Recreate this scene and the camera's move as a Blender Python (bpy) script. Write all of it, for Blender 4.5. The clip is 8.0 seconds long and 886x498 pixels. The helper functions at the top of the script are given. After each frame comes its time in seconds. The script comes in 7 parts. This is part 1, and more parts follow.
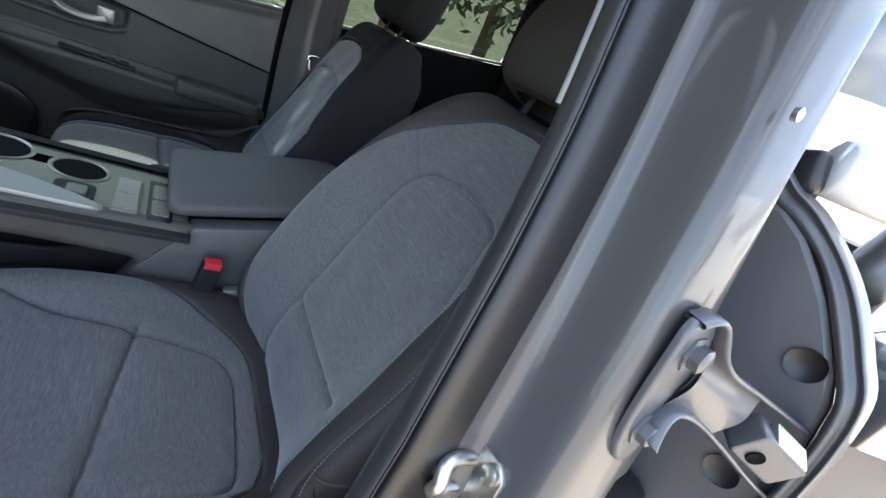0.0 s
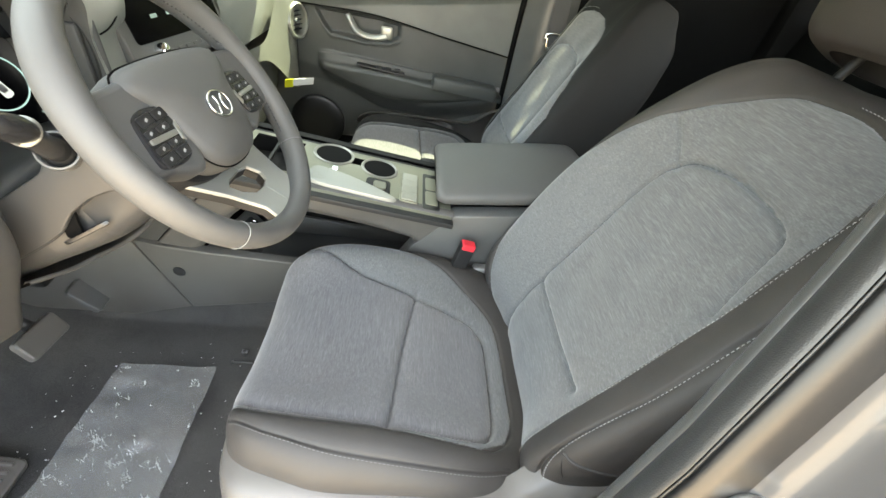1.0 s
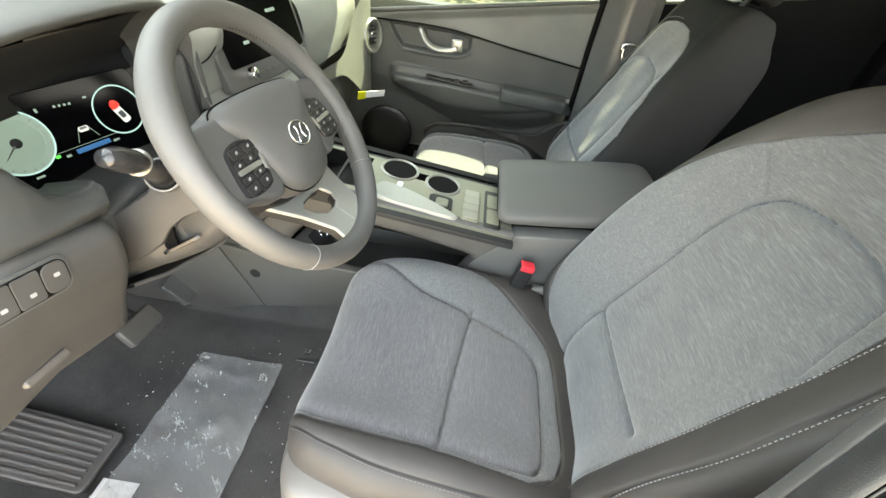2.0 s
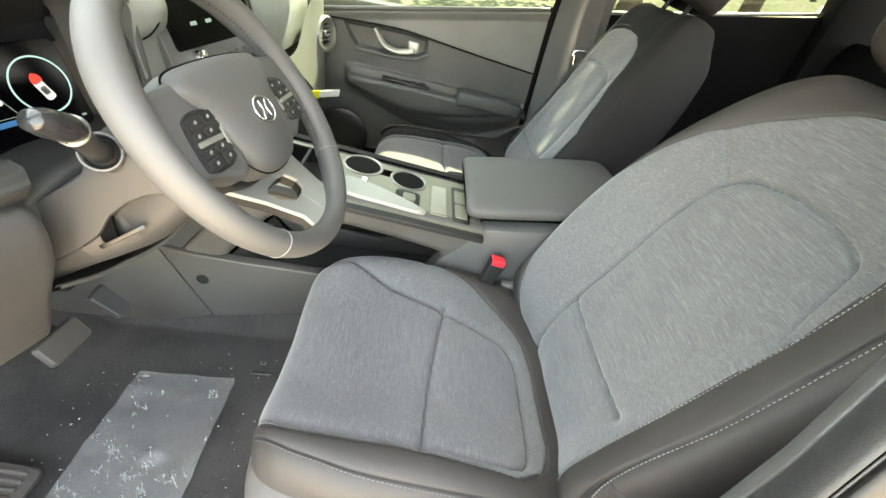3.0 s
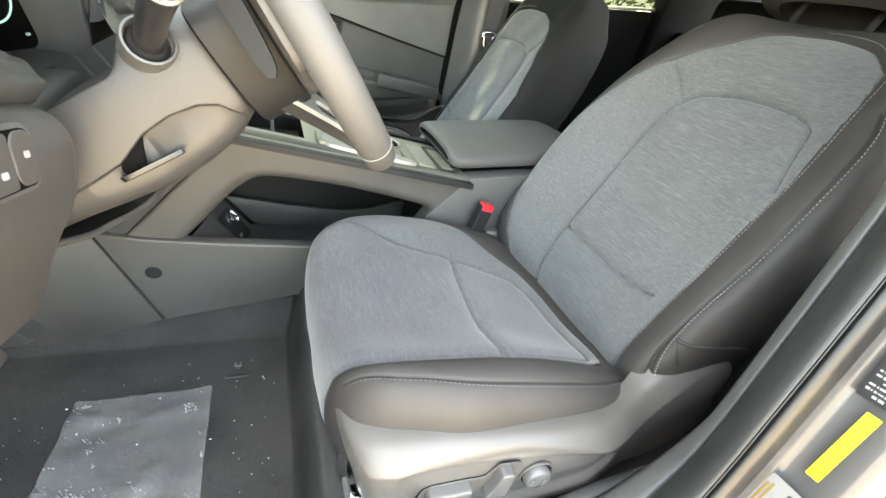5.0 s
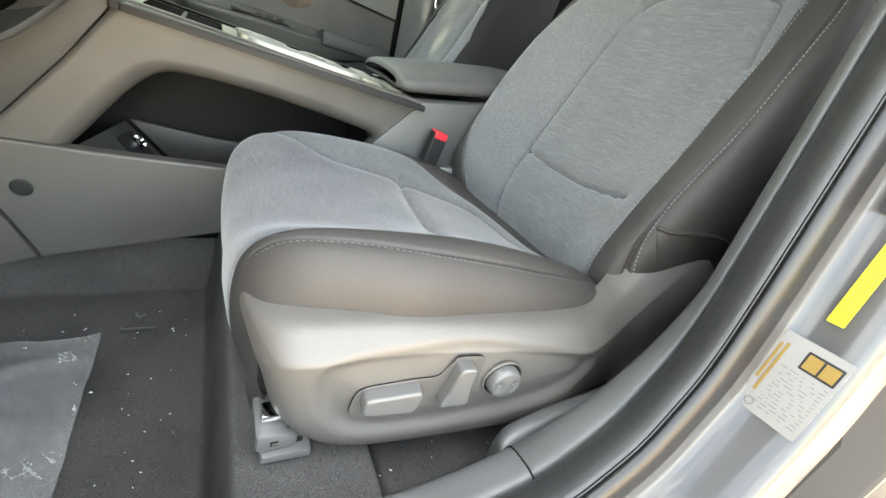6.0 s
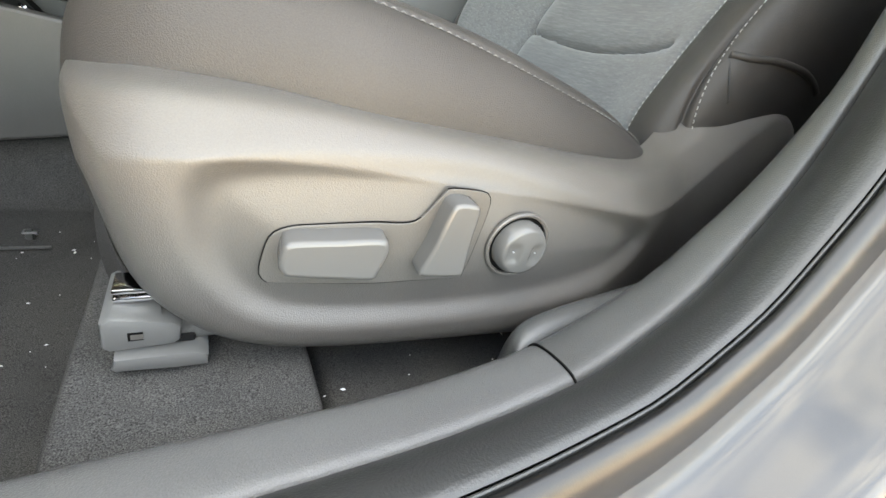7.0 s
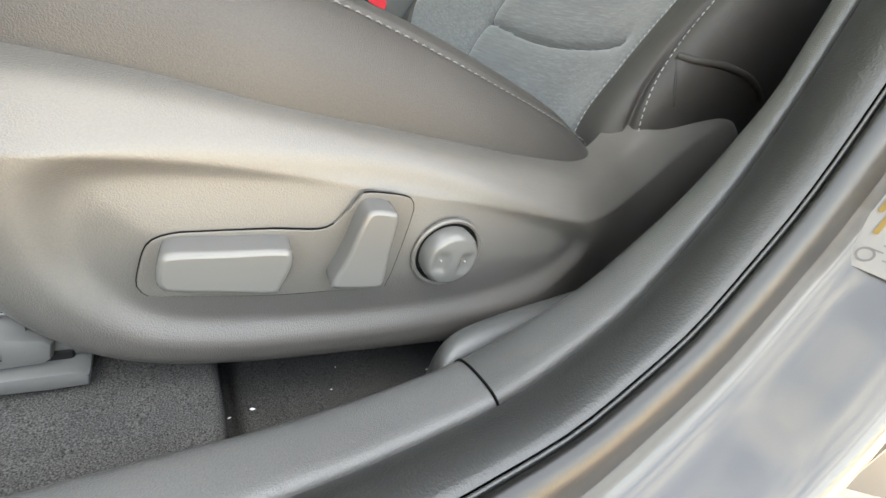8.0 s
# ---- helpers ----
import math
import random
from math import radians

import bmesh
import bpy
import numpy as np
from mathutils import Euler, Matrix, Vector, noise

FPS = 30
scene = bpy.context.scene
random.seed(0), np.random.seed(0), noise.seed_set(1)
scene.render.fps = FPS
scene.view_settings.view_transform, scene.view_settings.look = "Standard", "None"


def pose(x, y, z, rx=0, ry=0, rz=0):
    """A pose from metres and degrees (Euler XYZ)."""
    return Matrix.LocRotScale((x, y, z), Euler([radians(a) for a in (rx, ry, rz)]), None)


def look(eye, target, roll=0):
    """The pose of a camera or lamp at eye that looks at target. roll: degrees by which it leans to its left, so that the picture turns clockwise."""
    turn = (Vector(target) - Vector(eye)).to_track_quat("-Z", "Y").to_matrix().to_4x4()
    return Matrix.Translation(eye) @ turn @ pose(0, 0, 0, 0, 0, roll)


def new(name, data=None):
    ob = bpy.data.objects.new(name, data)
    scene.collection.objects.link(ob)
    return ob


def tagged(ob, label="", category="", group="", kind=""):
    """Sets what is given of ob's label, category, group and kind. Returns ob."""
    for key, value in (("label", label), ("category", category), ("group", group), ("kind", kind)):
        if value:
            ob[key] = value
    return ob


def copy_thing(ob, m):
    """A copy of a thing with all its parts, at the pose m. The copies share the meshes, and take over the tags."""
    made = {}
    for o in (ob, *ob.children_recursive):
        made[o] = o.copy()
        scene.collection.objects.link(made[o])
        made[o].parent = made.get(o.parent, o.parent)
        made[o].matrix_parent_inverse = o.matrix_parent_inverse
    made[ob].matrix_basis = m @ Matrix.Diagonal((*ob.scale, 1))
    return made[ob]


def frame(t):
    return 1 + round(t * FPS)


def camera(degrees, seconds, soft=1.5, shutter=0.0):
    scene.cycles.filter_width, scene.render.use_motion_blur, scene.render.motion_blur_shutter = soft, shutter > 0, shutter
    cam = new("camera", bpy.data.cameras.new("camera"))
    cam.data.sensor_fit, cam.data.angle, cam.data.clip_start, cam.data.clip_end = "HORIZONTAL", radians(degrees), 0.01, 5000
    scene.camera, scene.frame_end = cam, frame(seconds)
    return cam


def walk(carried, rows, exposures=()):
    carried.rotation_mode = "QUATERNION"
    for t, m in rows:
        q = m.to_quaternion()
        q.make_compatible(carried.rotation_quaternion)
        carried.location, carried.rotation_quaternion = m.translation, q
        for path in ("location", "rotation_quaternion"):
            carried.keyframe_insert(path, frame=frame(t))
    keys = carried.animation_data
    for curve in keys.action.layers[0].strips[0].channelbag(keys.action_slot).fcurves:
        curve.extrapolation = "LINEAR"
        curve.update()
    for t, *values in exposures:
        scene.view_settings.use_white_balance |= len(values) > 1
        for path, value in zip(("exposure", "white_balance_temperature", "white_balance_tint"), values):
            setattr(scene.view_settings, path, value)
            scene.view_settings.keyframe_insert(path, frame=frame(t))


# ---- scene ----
cam = camera(94.4, 8.0)
PATH = [
    (0.0, (0.0194, 0.0143, 1.0834), (0.5956, 0.7150, 0.6627), 24.68),
    (0.5, (-0.0174, 0.0188, 1.1038), (0.3212, 0.7846, 0.5571), 17.46),
    (1.0, (-0.0424, 0.0274, 1.1184), (0.0765, 0.8004, 0.4953), 10.70),
    (1.5, (-0.0489, 0.0410, 1.1423), (-0.0522, 0.8102, 0.5034), 7.46),
    (1.7, (-0.048, 0.047, 1.148), (-0.0712, 0.8372, 0.4886), 7.3),
    (2.8, (-0.060, 0.042, 1.127), (-0.0133, 0.8475, 0.4998), 9.9),
    (3.0, (-0.0821, 0.0431, 1.0988), (0.0146, 0.8391, 0.5012), 11.17),
    (3.5, (-0.1759, 0.0120, 1.0198), (0.0696, 0.8160, 0.4783), 13.43),
    (4.0, (-0.2460, 0.0038, 0.9663), (0.1073, 0.7891, 0.4579), 13.81),
    (4.2, (-0.272, 0.006, 0.962), (0.1138, 0.8, 0.443), 13.9),
    (5.3, (-0.313, 0.006, 0.938), (0.1149, 0.8078, 0.4066), 14.1),
    (5.5, (-0.3088, 0.0027, 0.9190), (0.1156, 0.7621, 0.4259), 14.21),
    (6.0, (-0.2608, -0.0135, 0.7683), (0.2253, 0.7399, 0.3255), 15.70),
    (6.5, (-0.2184, 0.0021, 0.6601), (0.2977, 0.7461, 0.2357), 15.89),
    (7.0, (-0.1868, 0.0313, 0.5992), (0.3223, 0.7639, 0.1474), 15.90),
    (7.5, (-0.1752, 0.0388, 0.5897), (0.3362, 0.7571, 0.1179), 16.08),
    (8.0, (-0.1543, 0.0380, 0.6064), (0.4144, 0.7234, 0.1516), 18.92),
]
EXPO = [(0.0, 2.8, 6050, 8), (0.45, 3.8, 7600, 7), (1.0, 4.27, 8100, 5), (3.0, 4.46, 8300, 5), (3.5, 4.53, 8250, 5), (4.0, 4.56, 8000, 5), (5.5, 4.32, 7900, 5), (6.2, 4.18, 8100, 5), (8.0, 4.02, 8250, 5)]
walk(cam, [(t, look(eye, target, roll)) for t, eye, target, roll in PATH], EXPO)
# exposure and white balance follow the clip's own camera

# ---------------------------------------------------------------- world and sun
SUN_DIR = Vector((0.32, 0.44, 0.84)).normalized()
world = bpy.data.worlds.new("sky")
scene.world = world
world.use_nodes = True
wn, wl = world.node_tree.nodes, world.node_tree.links
wn.clear()
sky = wn.new("ShaderNodeTexSky")
sky.sky_type = "NISHITA"
sky.sun_disc = False
sky.sun_elevation = math.asin(SUN_DIR.z)
sky.sun_rotation = math.atan2(SUN_DIR.x, SUN_DIR.y)
sky.air_density, sky.dust_density = 1.0, 1.5
wcoord = wn.new("ShaderNodeTexCoord")
wmap = wn.new("ShaderNodeMapping")
wmap.inputs["Scale"].default_value = (2.2, 2.2, 4.5)
cloud = wn.new("ShaderNodeTexNoise")
cloud.inputs["Scale"].default_value, cloud.inputs["Detail"].default_value = 1.6, 6.0
cramp = wn.new("ShaderNodeValToRGB")
cramp.color_ramp.elements[0].position, cramp.color_ramp.elements[1].position = 0.43, 0.74
cmix = wn.new("ShaderNodeMix")
cmix.data_type = "RGBA"
cmix.inputs[7].default_value = (6.4, 6.4, 6.5, 1)
wbg = wn.new("ShaderNodeBackground")
wbg.inputs["Strength"].default_value = 0.15
wout = wn.new("ShaderNodeOutputWorld")
wl.new(wcoord.outputs["Generated"], wmap.inputs["Vector"])
wl.new(wmap.outputs["Vector"], cloud.inputs["Vector"])
wl.new(cloud.outputs["Fac"], cramp.inputs["Fac"])
wl.new(cramp.outputs["Color"], cmix.inputs[0])
wl.new(sky.outputs["Color"], cmix.inputs[6])
wl.new(cmix.outputs[2], wbg.inputs["Color"])
wl.new(wbg.outputs["Background"], wout.inputs["Surface"])
sun = new("sun", bpy.data.lights.new("sun", "SUN"))
sun.data.energy, sun.data.angle, sun.data.color = 4.4, radians(0.5), (1.0, 0.95, 0.86)
sun.rotation_euler = SUN_DIR.to_track_quat("Z", "Y").to_euler()
sun.location = (-4, 8, 10)


# ---------------------------------------------------------------- materials
def material(name, base, rough=0.5, metal=0.0, vary=0.12, grain=0.0, grain_scale=900.0, bump=0.0, bump_scale=600.0,
             stretch=(1, 1, 1), coat=0.0, tint=None, tint_scale=6.0, spec=0.5, sheen=0.0, island=False):
    """A surface with its colour varied at two scales and a fine relief."""
    m = bpy.data.materials.new(name)
    m.use_nodes = True
    n, l = m.node_tree.nodes, m.node_tree.links
    b = n["Principled BSDF"]
    b.inputs["Roughness"].default_value = rough
    b.inputs["Metallic"].default_value = metal
    b.inputs["Specular IOR Level"].default_value = spec
    b.inputs["Coat Weight"].default_value = coat
    b.inputs["Coat Roughness"].default_value = 0.04
    b.inputs["Sheen Weight"].default_value = sheen
    co = n.new("ShaderNodeTexCoord")
    mp = n.new("ShaderNodeMapping")
    mp.inputs["Scale"].default_value = stretch
    l.new(co.outputs["Object"], mp.inputs["Vector"])
    big = n.new("ShaderNodeTexNoise")
    big.inputs["Scale"].default_value, big.inputs["Detail"].default_value = tint_scale, 4.0
    l.new(co.outputs["Object"], big.inputs["Vector"])
    second = tint or tuple(c * (1 - 2.2 * vary) for c in base)
    mix = n.new("ShaderNodeMix")
    mix.data_type = "RGBA"
    mix.inputs[6].default_value, mix.inputs[7].default_value = (*base, 1), (*second, 1)
    ramp = n.new("ShaderNodeValToRGB")
    ramp.color_ramp.elements[0].position, ramp.color_ramp.elements[1].position = 0.42, 0.72
    l.new(big.outputs["Fac"], ramp.inputs["Fac"])
    l.new(ramp.outputs["Color"], mix.inputs[0])
    col = mix.outputs[2]
    if grain:
        fine = n.new("ShaderNodeTexNoise")
        fine.inputs["Scale"].default_value, fine.inputs["Detail"].default_value = grain_scale, 3.0
        l.new(mp.outputs["Vector"], fine.inputs["Vector"])
        gm = n.new("ShaderNodeMapRange")
        gm.inputs["From Min"].default_value, gm.inputs["From Max"].default_value = 0.3, 0.7
        gm.inputs["To Min"].default_value, gm.inputs["To Max"].default_value = 1 - grain, 1 + grain
        l.new(fine.outputs["Fac"], gm.inputs["Value"])
        mul = n.new("ShaderNodeMix")
        mul.data_type, mul.blend_type = "RGBA", "MULTIPLY"
        mul.inputs[0].default_value = 1.0
        l.new(col, mul.inputs[6])
        l.new(gm.outputs["Result"], mul.inputs[7])
        col = mul.outputs[2]
    l.new(col, b.inputs["Base Color"])
    if bump:
        rel = n.new("ShaderNodeTexNoise")
        rel.inputs["Scale"].default_value, rel.inputs["Detail"].default_value = bump_scale, 2.0
        l.new(mp.outputs["Vector"], rel.inputs["Vector"])
        bp = n.new("ShaderNodeBump")
        bp.inputs["Strength"].default_value, bp.inputs["Distance"].default_value = bump, 0.001
        l.new(rel.outputs["Fac"], bp.inputs["Height"])
        l.new(bp.outputs["Normal"], b.inputs["Normal"])
    return m


def glow(name, base, strength):
    m = material(name, tuple(0.2 * c for c in base), 0.4)
    b = m.node_tree.nodes["Principled BSDF"]
    b.inputs["Emission Color"].default_value = (*base, 1)
    b.inputs["Emission Strength"].default_value = strength
    return m


def glass(name, tint):
    """A thin tinted pane: it lets light straight through, dimmed, and mirrors a little."""
    m = bpy.data.materials.new(name)
    m.use_nodes = True
    n, l = m.node_tree.nodes, m.node_tree.links
    n.remove(n["Principled BSDF"])
    clear, gloss, mix, fres = (n.new(k) for k in ("ShaderNodeBsdfTransparent", "ShaderNodeBsdfGlossy", "ShaderNodeMixShader", "ShaderNodeFresnel"))
    clear.inputs["Color"].default_value = (*tint, 1)
    gloss.inputs["Roughness"].default_value = 0.02
    fres.inputs["IOR"].default_value = 1.45
    l.new(fres.outputs["Fac"], mix.inputs[0])
    l.new(clear.outputs["BSDF"], mix.inputs[1])
    l.new(gloss.outputs["BSDF"], mix.inputs[2])
    l.new(mix.outputs["Shader"], n["Material Output"].inputs["Surface"])
    return m


def fabric(name, base, pale, deep):
    """Heather cloth: short pale and dark threads that all run across the seat."""
    m = bpy.data.materials.new(name)
    m.use_nodes = True
    n, l = m.node_tree.nodes, m.node_tree.links
    b = n["Principled BSDF"]
    b.inputs["Roughness"].default_value = 0.95
    b.inputs["Specular IOR Level"].default_value = 0.3
    b.inputs["Sheen Weight"].default_value = 0.3
    co = n.new("ShaderNodeTexCoord")
    col, reliefs = None, []
    for scale, lo, hi, shade, weight in (((300, 20, 300), 0.40, 0.66, deep, 0.62), ((520, 34, 520), 0.52, 0.70, pale, 0.60), ((1150, 90, 1150), 0.46, 0.68, pale, 0.40), ((14, 9, 14), 0.45, 0.75, deep, 0.25)):
        mp, no, ra, mx = n.new("ShaderNodeMapping"), n.new("ShaderNodeTexNoise"), n.new("ShaderNodeMapRange"), n.new("ShaderNodeMix")
        mp.inputs["Scale"].default_value = scale
        no.inputs["Scale"].default_value, no.inputs["Detail"].default_value = 1.0, 2.0
        ra.inputs["From Min"].default_value, ra.inputs["From Max"].default_value, ra.inputs["To Max"].default_value = lo, hi, weight
        mx.data_type = "RGBA"
        mx.inputs[7].default_value = (*shade, 1)
        l.new(co.outputs["Object"], mp.inputs["Vector"])
        l.new(mp.outputs["Vector"], no.inputs["Vector"])
        l.new(no.outputs["Fac"], ra.inputs["Value"])
        l.new(ra.outputs["Result"], mx.inputs[0])
        if col is None:
            mx.inputs[6].default_value = (*base, 1)
        else:
            l.new(col, mx.inputs[6])
        col = mx.outputs[2]
        reliefs.append(no)
    l.new(col, b.inputs["Base Color"])
    bp = n.new("ShaderNodeBump")
    bp.inputs["Strength"].default_value, bp.inputs["Distance"].default_value = 0.2, 0.001
    l.new(reliefs[1].outputs["Fac"], bp.inputs["Height"])
    l.new(bp.outputs["Normal"], b.inputs["Normal"])
    return m


M = {
    "fabric": fabric("heather fabric", (0.104, 0.103, 0.108), (0.160, 0.160, 0.165), (0.074, 0.073, 0.078)),
    "fabric_light": fabric("light heather fabric", (0.101, 0.103, 0.104), (0.160, 0.163, 0.163), (0.072, 0.074, 0.076)),
    "leather": material("charcoal leatherette", (0.046, 0.0425, 0.040), 0.50, spec=0.28, grain=0.12, grain_scale=1500, bump=0.35, bump_scale=1400, vary=0.08),
    "leather_edge": material("charcoal piping", (0.022, 0.022, 0.023), 0.5, bump=0.2, bump_scale=1500),
    "thread": material("pale grey thread", (0.32, 0.32, 0.315), 0.8, grain=0.2),
    "panel": material("grained grey plastic", (0.095, 0.0875, 0.080), 0.32, spec=0.55, grain=0.06, grain_scale=1200, bump=0.3, bump_scale=1500, vary=0.06),
    "panel_dark": material("grained charcoal plastic", (0.017, 0.017, 0.0175), 0.5, spec=0.28, grain=0.1, grain_scale=1200, bump=0.3, bump_scale=1500),
    "panel_mid": material("grey trim plastic", (0.080, 0.080, 0.078), 0.30, spec=0.6, grain=0.08, grain_scale=1200, bump=0.3, bump_scale=1500),
    "sill_grey": material("lighter grey sill plastic", (0.112, 0.112, 0.110), 0.28, spec=0.65, grain=0.10, grain_scale=1200, bump=0.3, bump_scale=1500),
    "switch": material("satin grey switch plastic", (0.10, 0.097, 0.093), 0.25, bump=0.05, bump_scale=2000, vary=0.04),
    "black": material("black plastic", (0.007, 0.007, 0.0075), 0.4, bump=0.1, bump_scale=1500),
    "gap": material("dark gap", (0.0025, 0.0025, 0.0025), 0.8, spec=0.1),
    "rubber": material("charcoal door rubber", (0.031, 0.032, 0.032), 0.40, grain=0.12, grain_scale=700, bump=0.25, bump_scale=900),
    "carpet": material("charcoal speckled carpet", (0.076, 0.0745, 0.071), 0.98, grain=0.8, grain_scale=1400, bump=0.7, bump_scale=1500, spec=0.12, tint=(0.047, 0.046, 0.045), tint_scale=7),
    "silver": material("silver painted trim", (0.30, 0.30, 0.27), 0.34, metal=0.6, vary=0.08, bump=0.04, bump_scale=1500),
    "chrome": material("chrome", (0.75, 0.75, 0.76), 0.12, metal=1.0, vary=0.03),
    "steel": material("bare steel", (0.42, 0.42, 0.41), 0.38, metal=0.9, grain=0.1, grain_scale=500, vary=0.2, tint_scale=40),
    "zinc": material("zinc plated steel", (0.55, 0.54, 0.5), 0.3, metal=0.95, vary=0.2, tint_scale=60),
    "paint": material("grey metallic car paint", (0.070, 0.069, 0.069), 0.33, metal=0.16, coat=0.40, spec=0.2, grain=0.05, grain_scale=3000, vary=0.03),
    "paint_inner": material("grey body primer paint", (0.072, 0.074, 0.078), 0.42, metal=0.15, coat=0.3, grain=0.04, grain_scale=2500, vary=0.05),
    # cabin shade is put into this colour: trim darkened to almost nothing
    "shade_black": material("near-black cabin trim with shade in its colour", (0.003, 0.003, 0.0033), 0.7, spec=0.08, grain=0.1, grain_scale=900, bump=0.2),
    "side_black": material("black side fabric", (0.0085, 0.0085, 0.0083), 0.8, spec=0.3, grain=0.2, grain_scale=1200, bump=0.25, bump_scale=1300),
    "red": material("red plastic button", (0.62, 0.03, 0.045), 0.4),
    "yellow": material("yellow sticker", (0.62, 0.60, 0.02), 0.5),
    "paper": material("white paper label", (0.19, 0.19, 0.187), 0.6, vary=0.05),
    "white_paper": material("white paper", (0.72, 0.72, 0.70), 0.7, vary=0.04),
    "mid_thread": material("grey thread", (0.19, 0.19, 0.187), 0.8, grain=0.2),
    "seam_thread": material("dark grey thread", (0.11, 0.11, 0.108), 0.8, grain=0.2),
    "ochre": material("ochre print", (0.19, 0.125, 0.026), 0.6),
    "ink": material("grey print", (0.115, 0.115, 0.118), 0.6),
    "label_black": material("black label", (0.014, 0.014, 0.016), 0.4),
    "belt": material("grey seat belt webbing", (0.07, 0.07, 0.072), 0.8, grain=0.2, grain_scale=1.0, stretch=(2000, 2000, 300), bump=0.3, bump_scale=1.0),
    "headliner": material("light grey headliner felt", (0.22, 0.218, 0.21), 0.95, grain=0.1, grain_scale=900, bump=0.2),
    "dash": material("soft grey dashboard", (0.052, 0.053, 0.051), 0.5, grain=0.06, grain_scale=900, bump=0.35, bump_scale=1100),
    "windscreen": glass("clear windscreen glass", (0.78, 0.84, 0.80)),
    "glass": glass("tinted window glass", (0.26, 0.31, 0.27)),
    "privacy_glass": glass("dark rear window glass", (0.14, 0.165, 0.14)),
    "screen": material("glossy black display", (0.0015, 0.0015, 0.002), 0.15, vary=0.02, spec=0.08),
    "concrete": material("sunlit concrete", (0.40, 0.32, 0.235), 0.9, grain=0.2, grain_scale=60, bump=0.4, bump_scale=90, tint=(0.29, 0.25, 0.205), tint_scale=1.2),
    "grass": material("dry grass bank", (0.085, 0.092, 0.045), 0.95, grain=0.5, grain_scale=9, bump=0.8, bump_scale=30, tint=(0.13, 0.115, 0.075), tint_scale=0.9),
    "bark": material("brown bark", (0.12, 0.085, 0.06), 0.95, grain=0.4, grain_scale=30, bump=1.0, bump_scale=20),
    "leaf": material("green leaves", (0.10, 0.13, 0.055), 0.7, vary=0.3, tint_scale=2.0),
    "white_paint": material("white car paint", (0.78, 0.78, 0.77), 0.3, coat=1.0, vary=0.02),
    "blue_glow": glow("blue display light", (0.05, 0.22, 0.55), 0.034),
    "white_glow": glow("white display light", (0.75, 0.85, 0.9), 0.056),
    "grey_glow": glow("pale dial light", (0.42, 0.60, 0.56), 0.028),
    "green_glow": glow("green display light", (0.08, 0.8, 0.12), 0.073),
    "red_glow": glow("red display light", (0.85, 0.06, 0.05), 0.066),
    "cyan_glow": glow("cyan ring light", (0.45, 0.75, 0.8), 0.059),
}


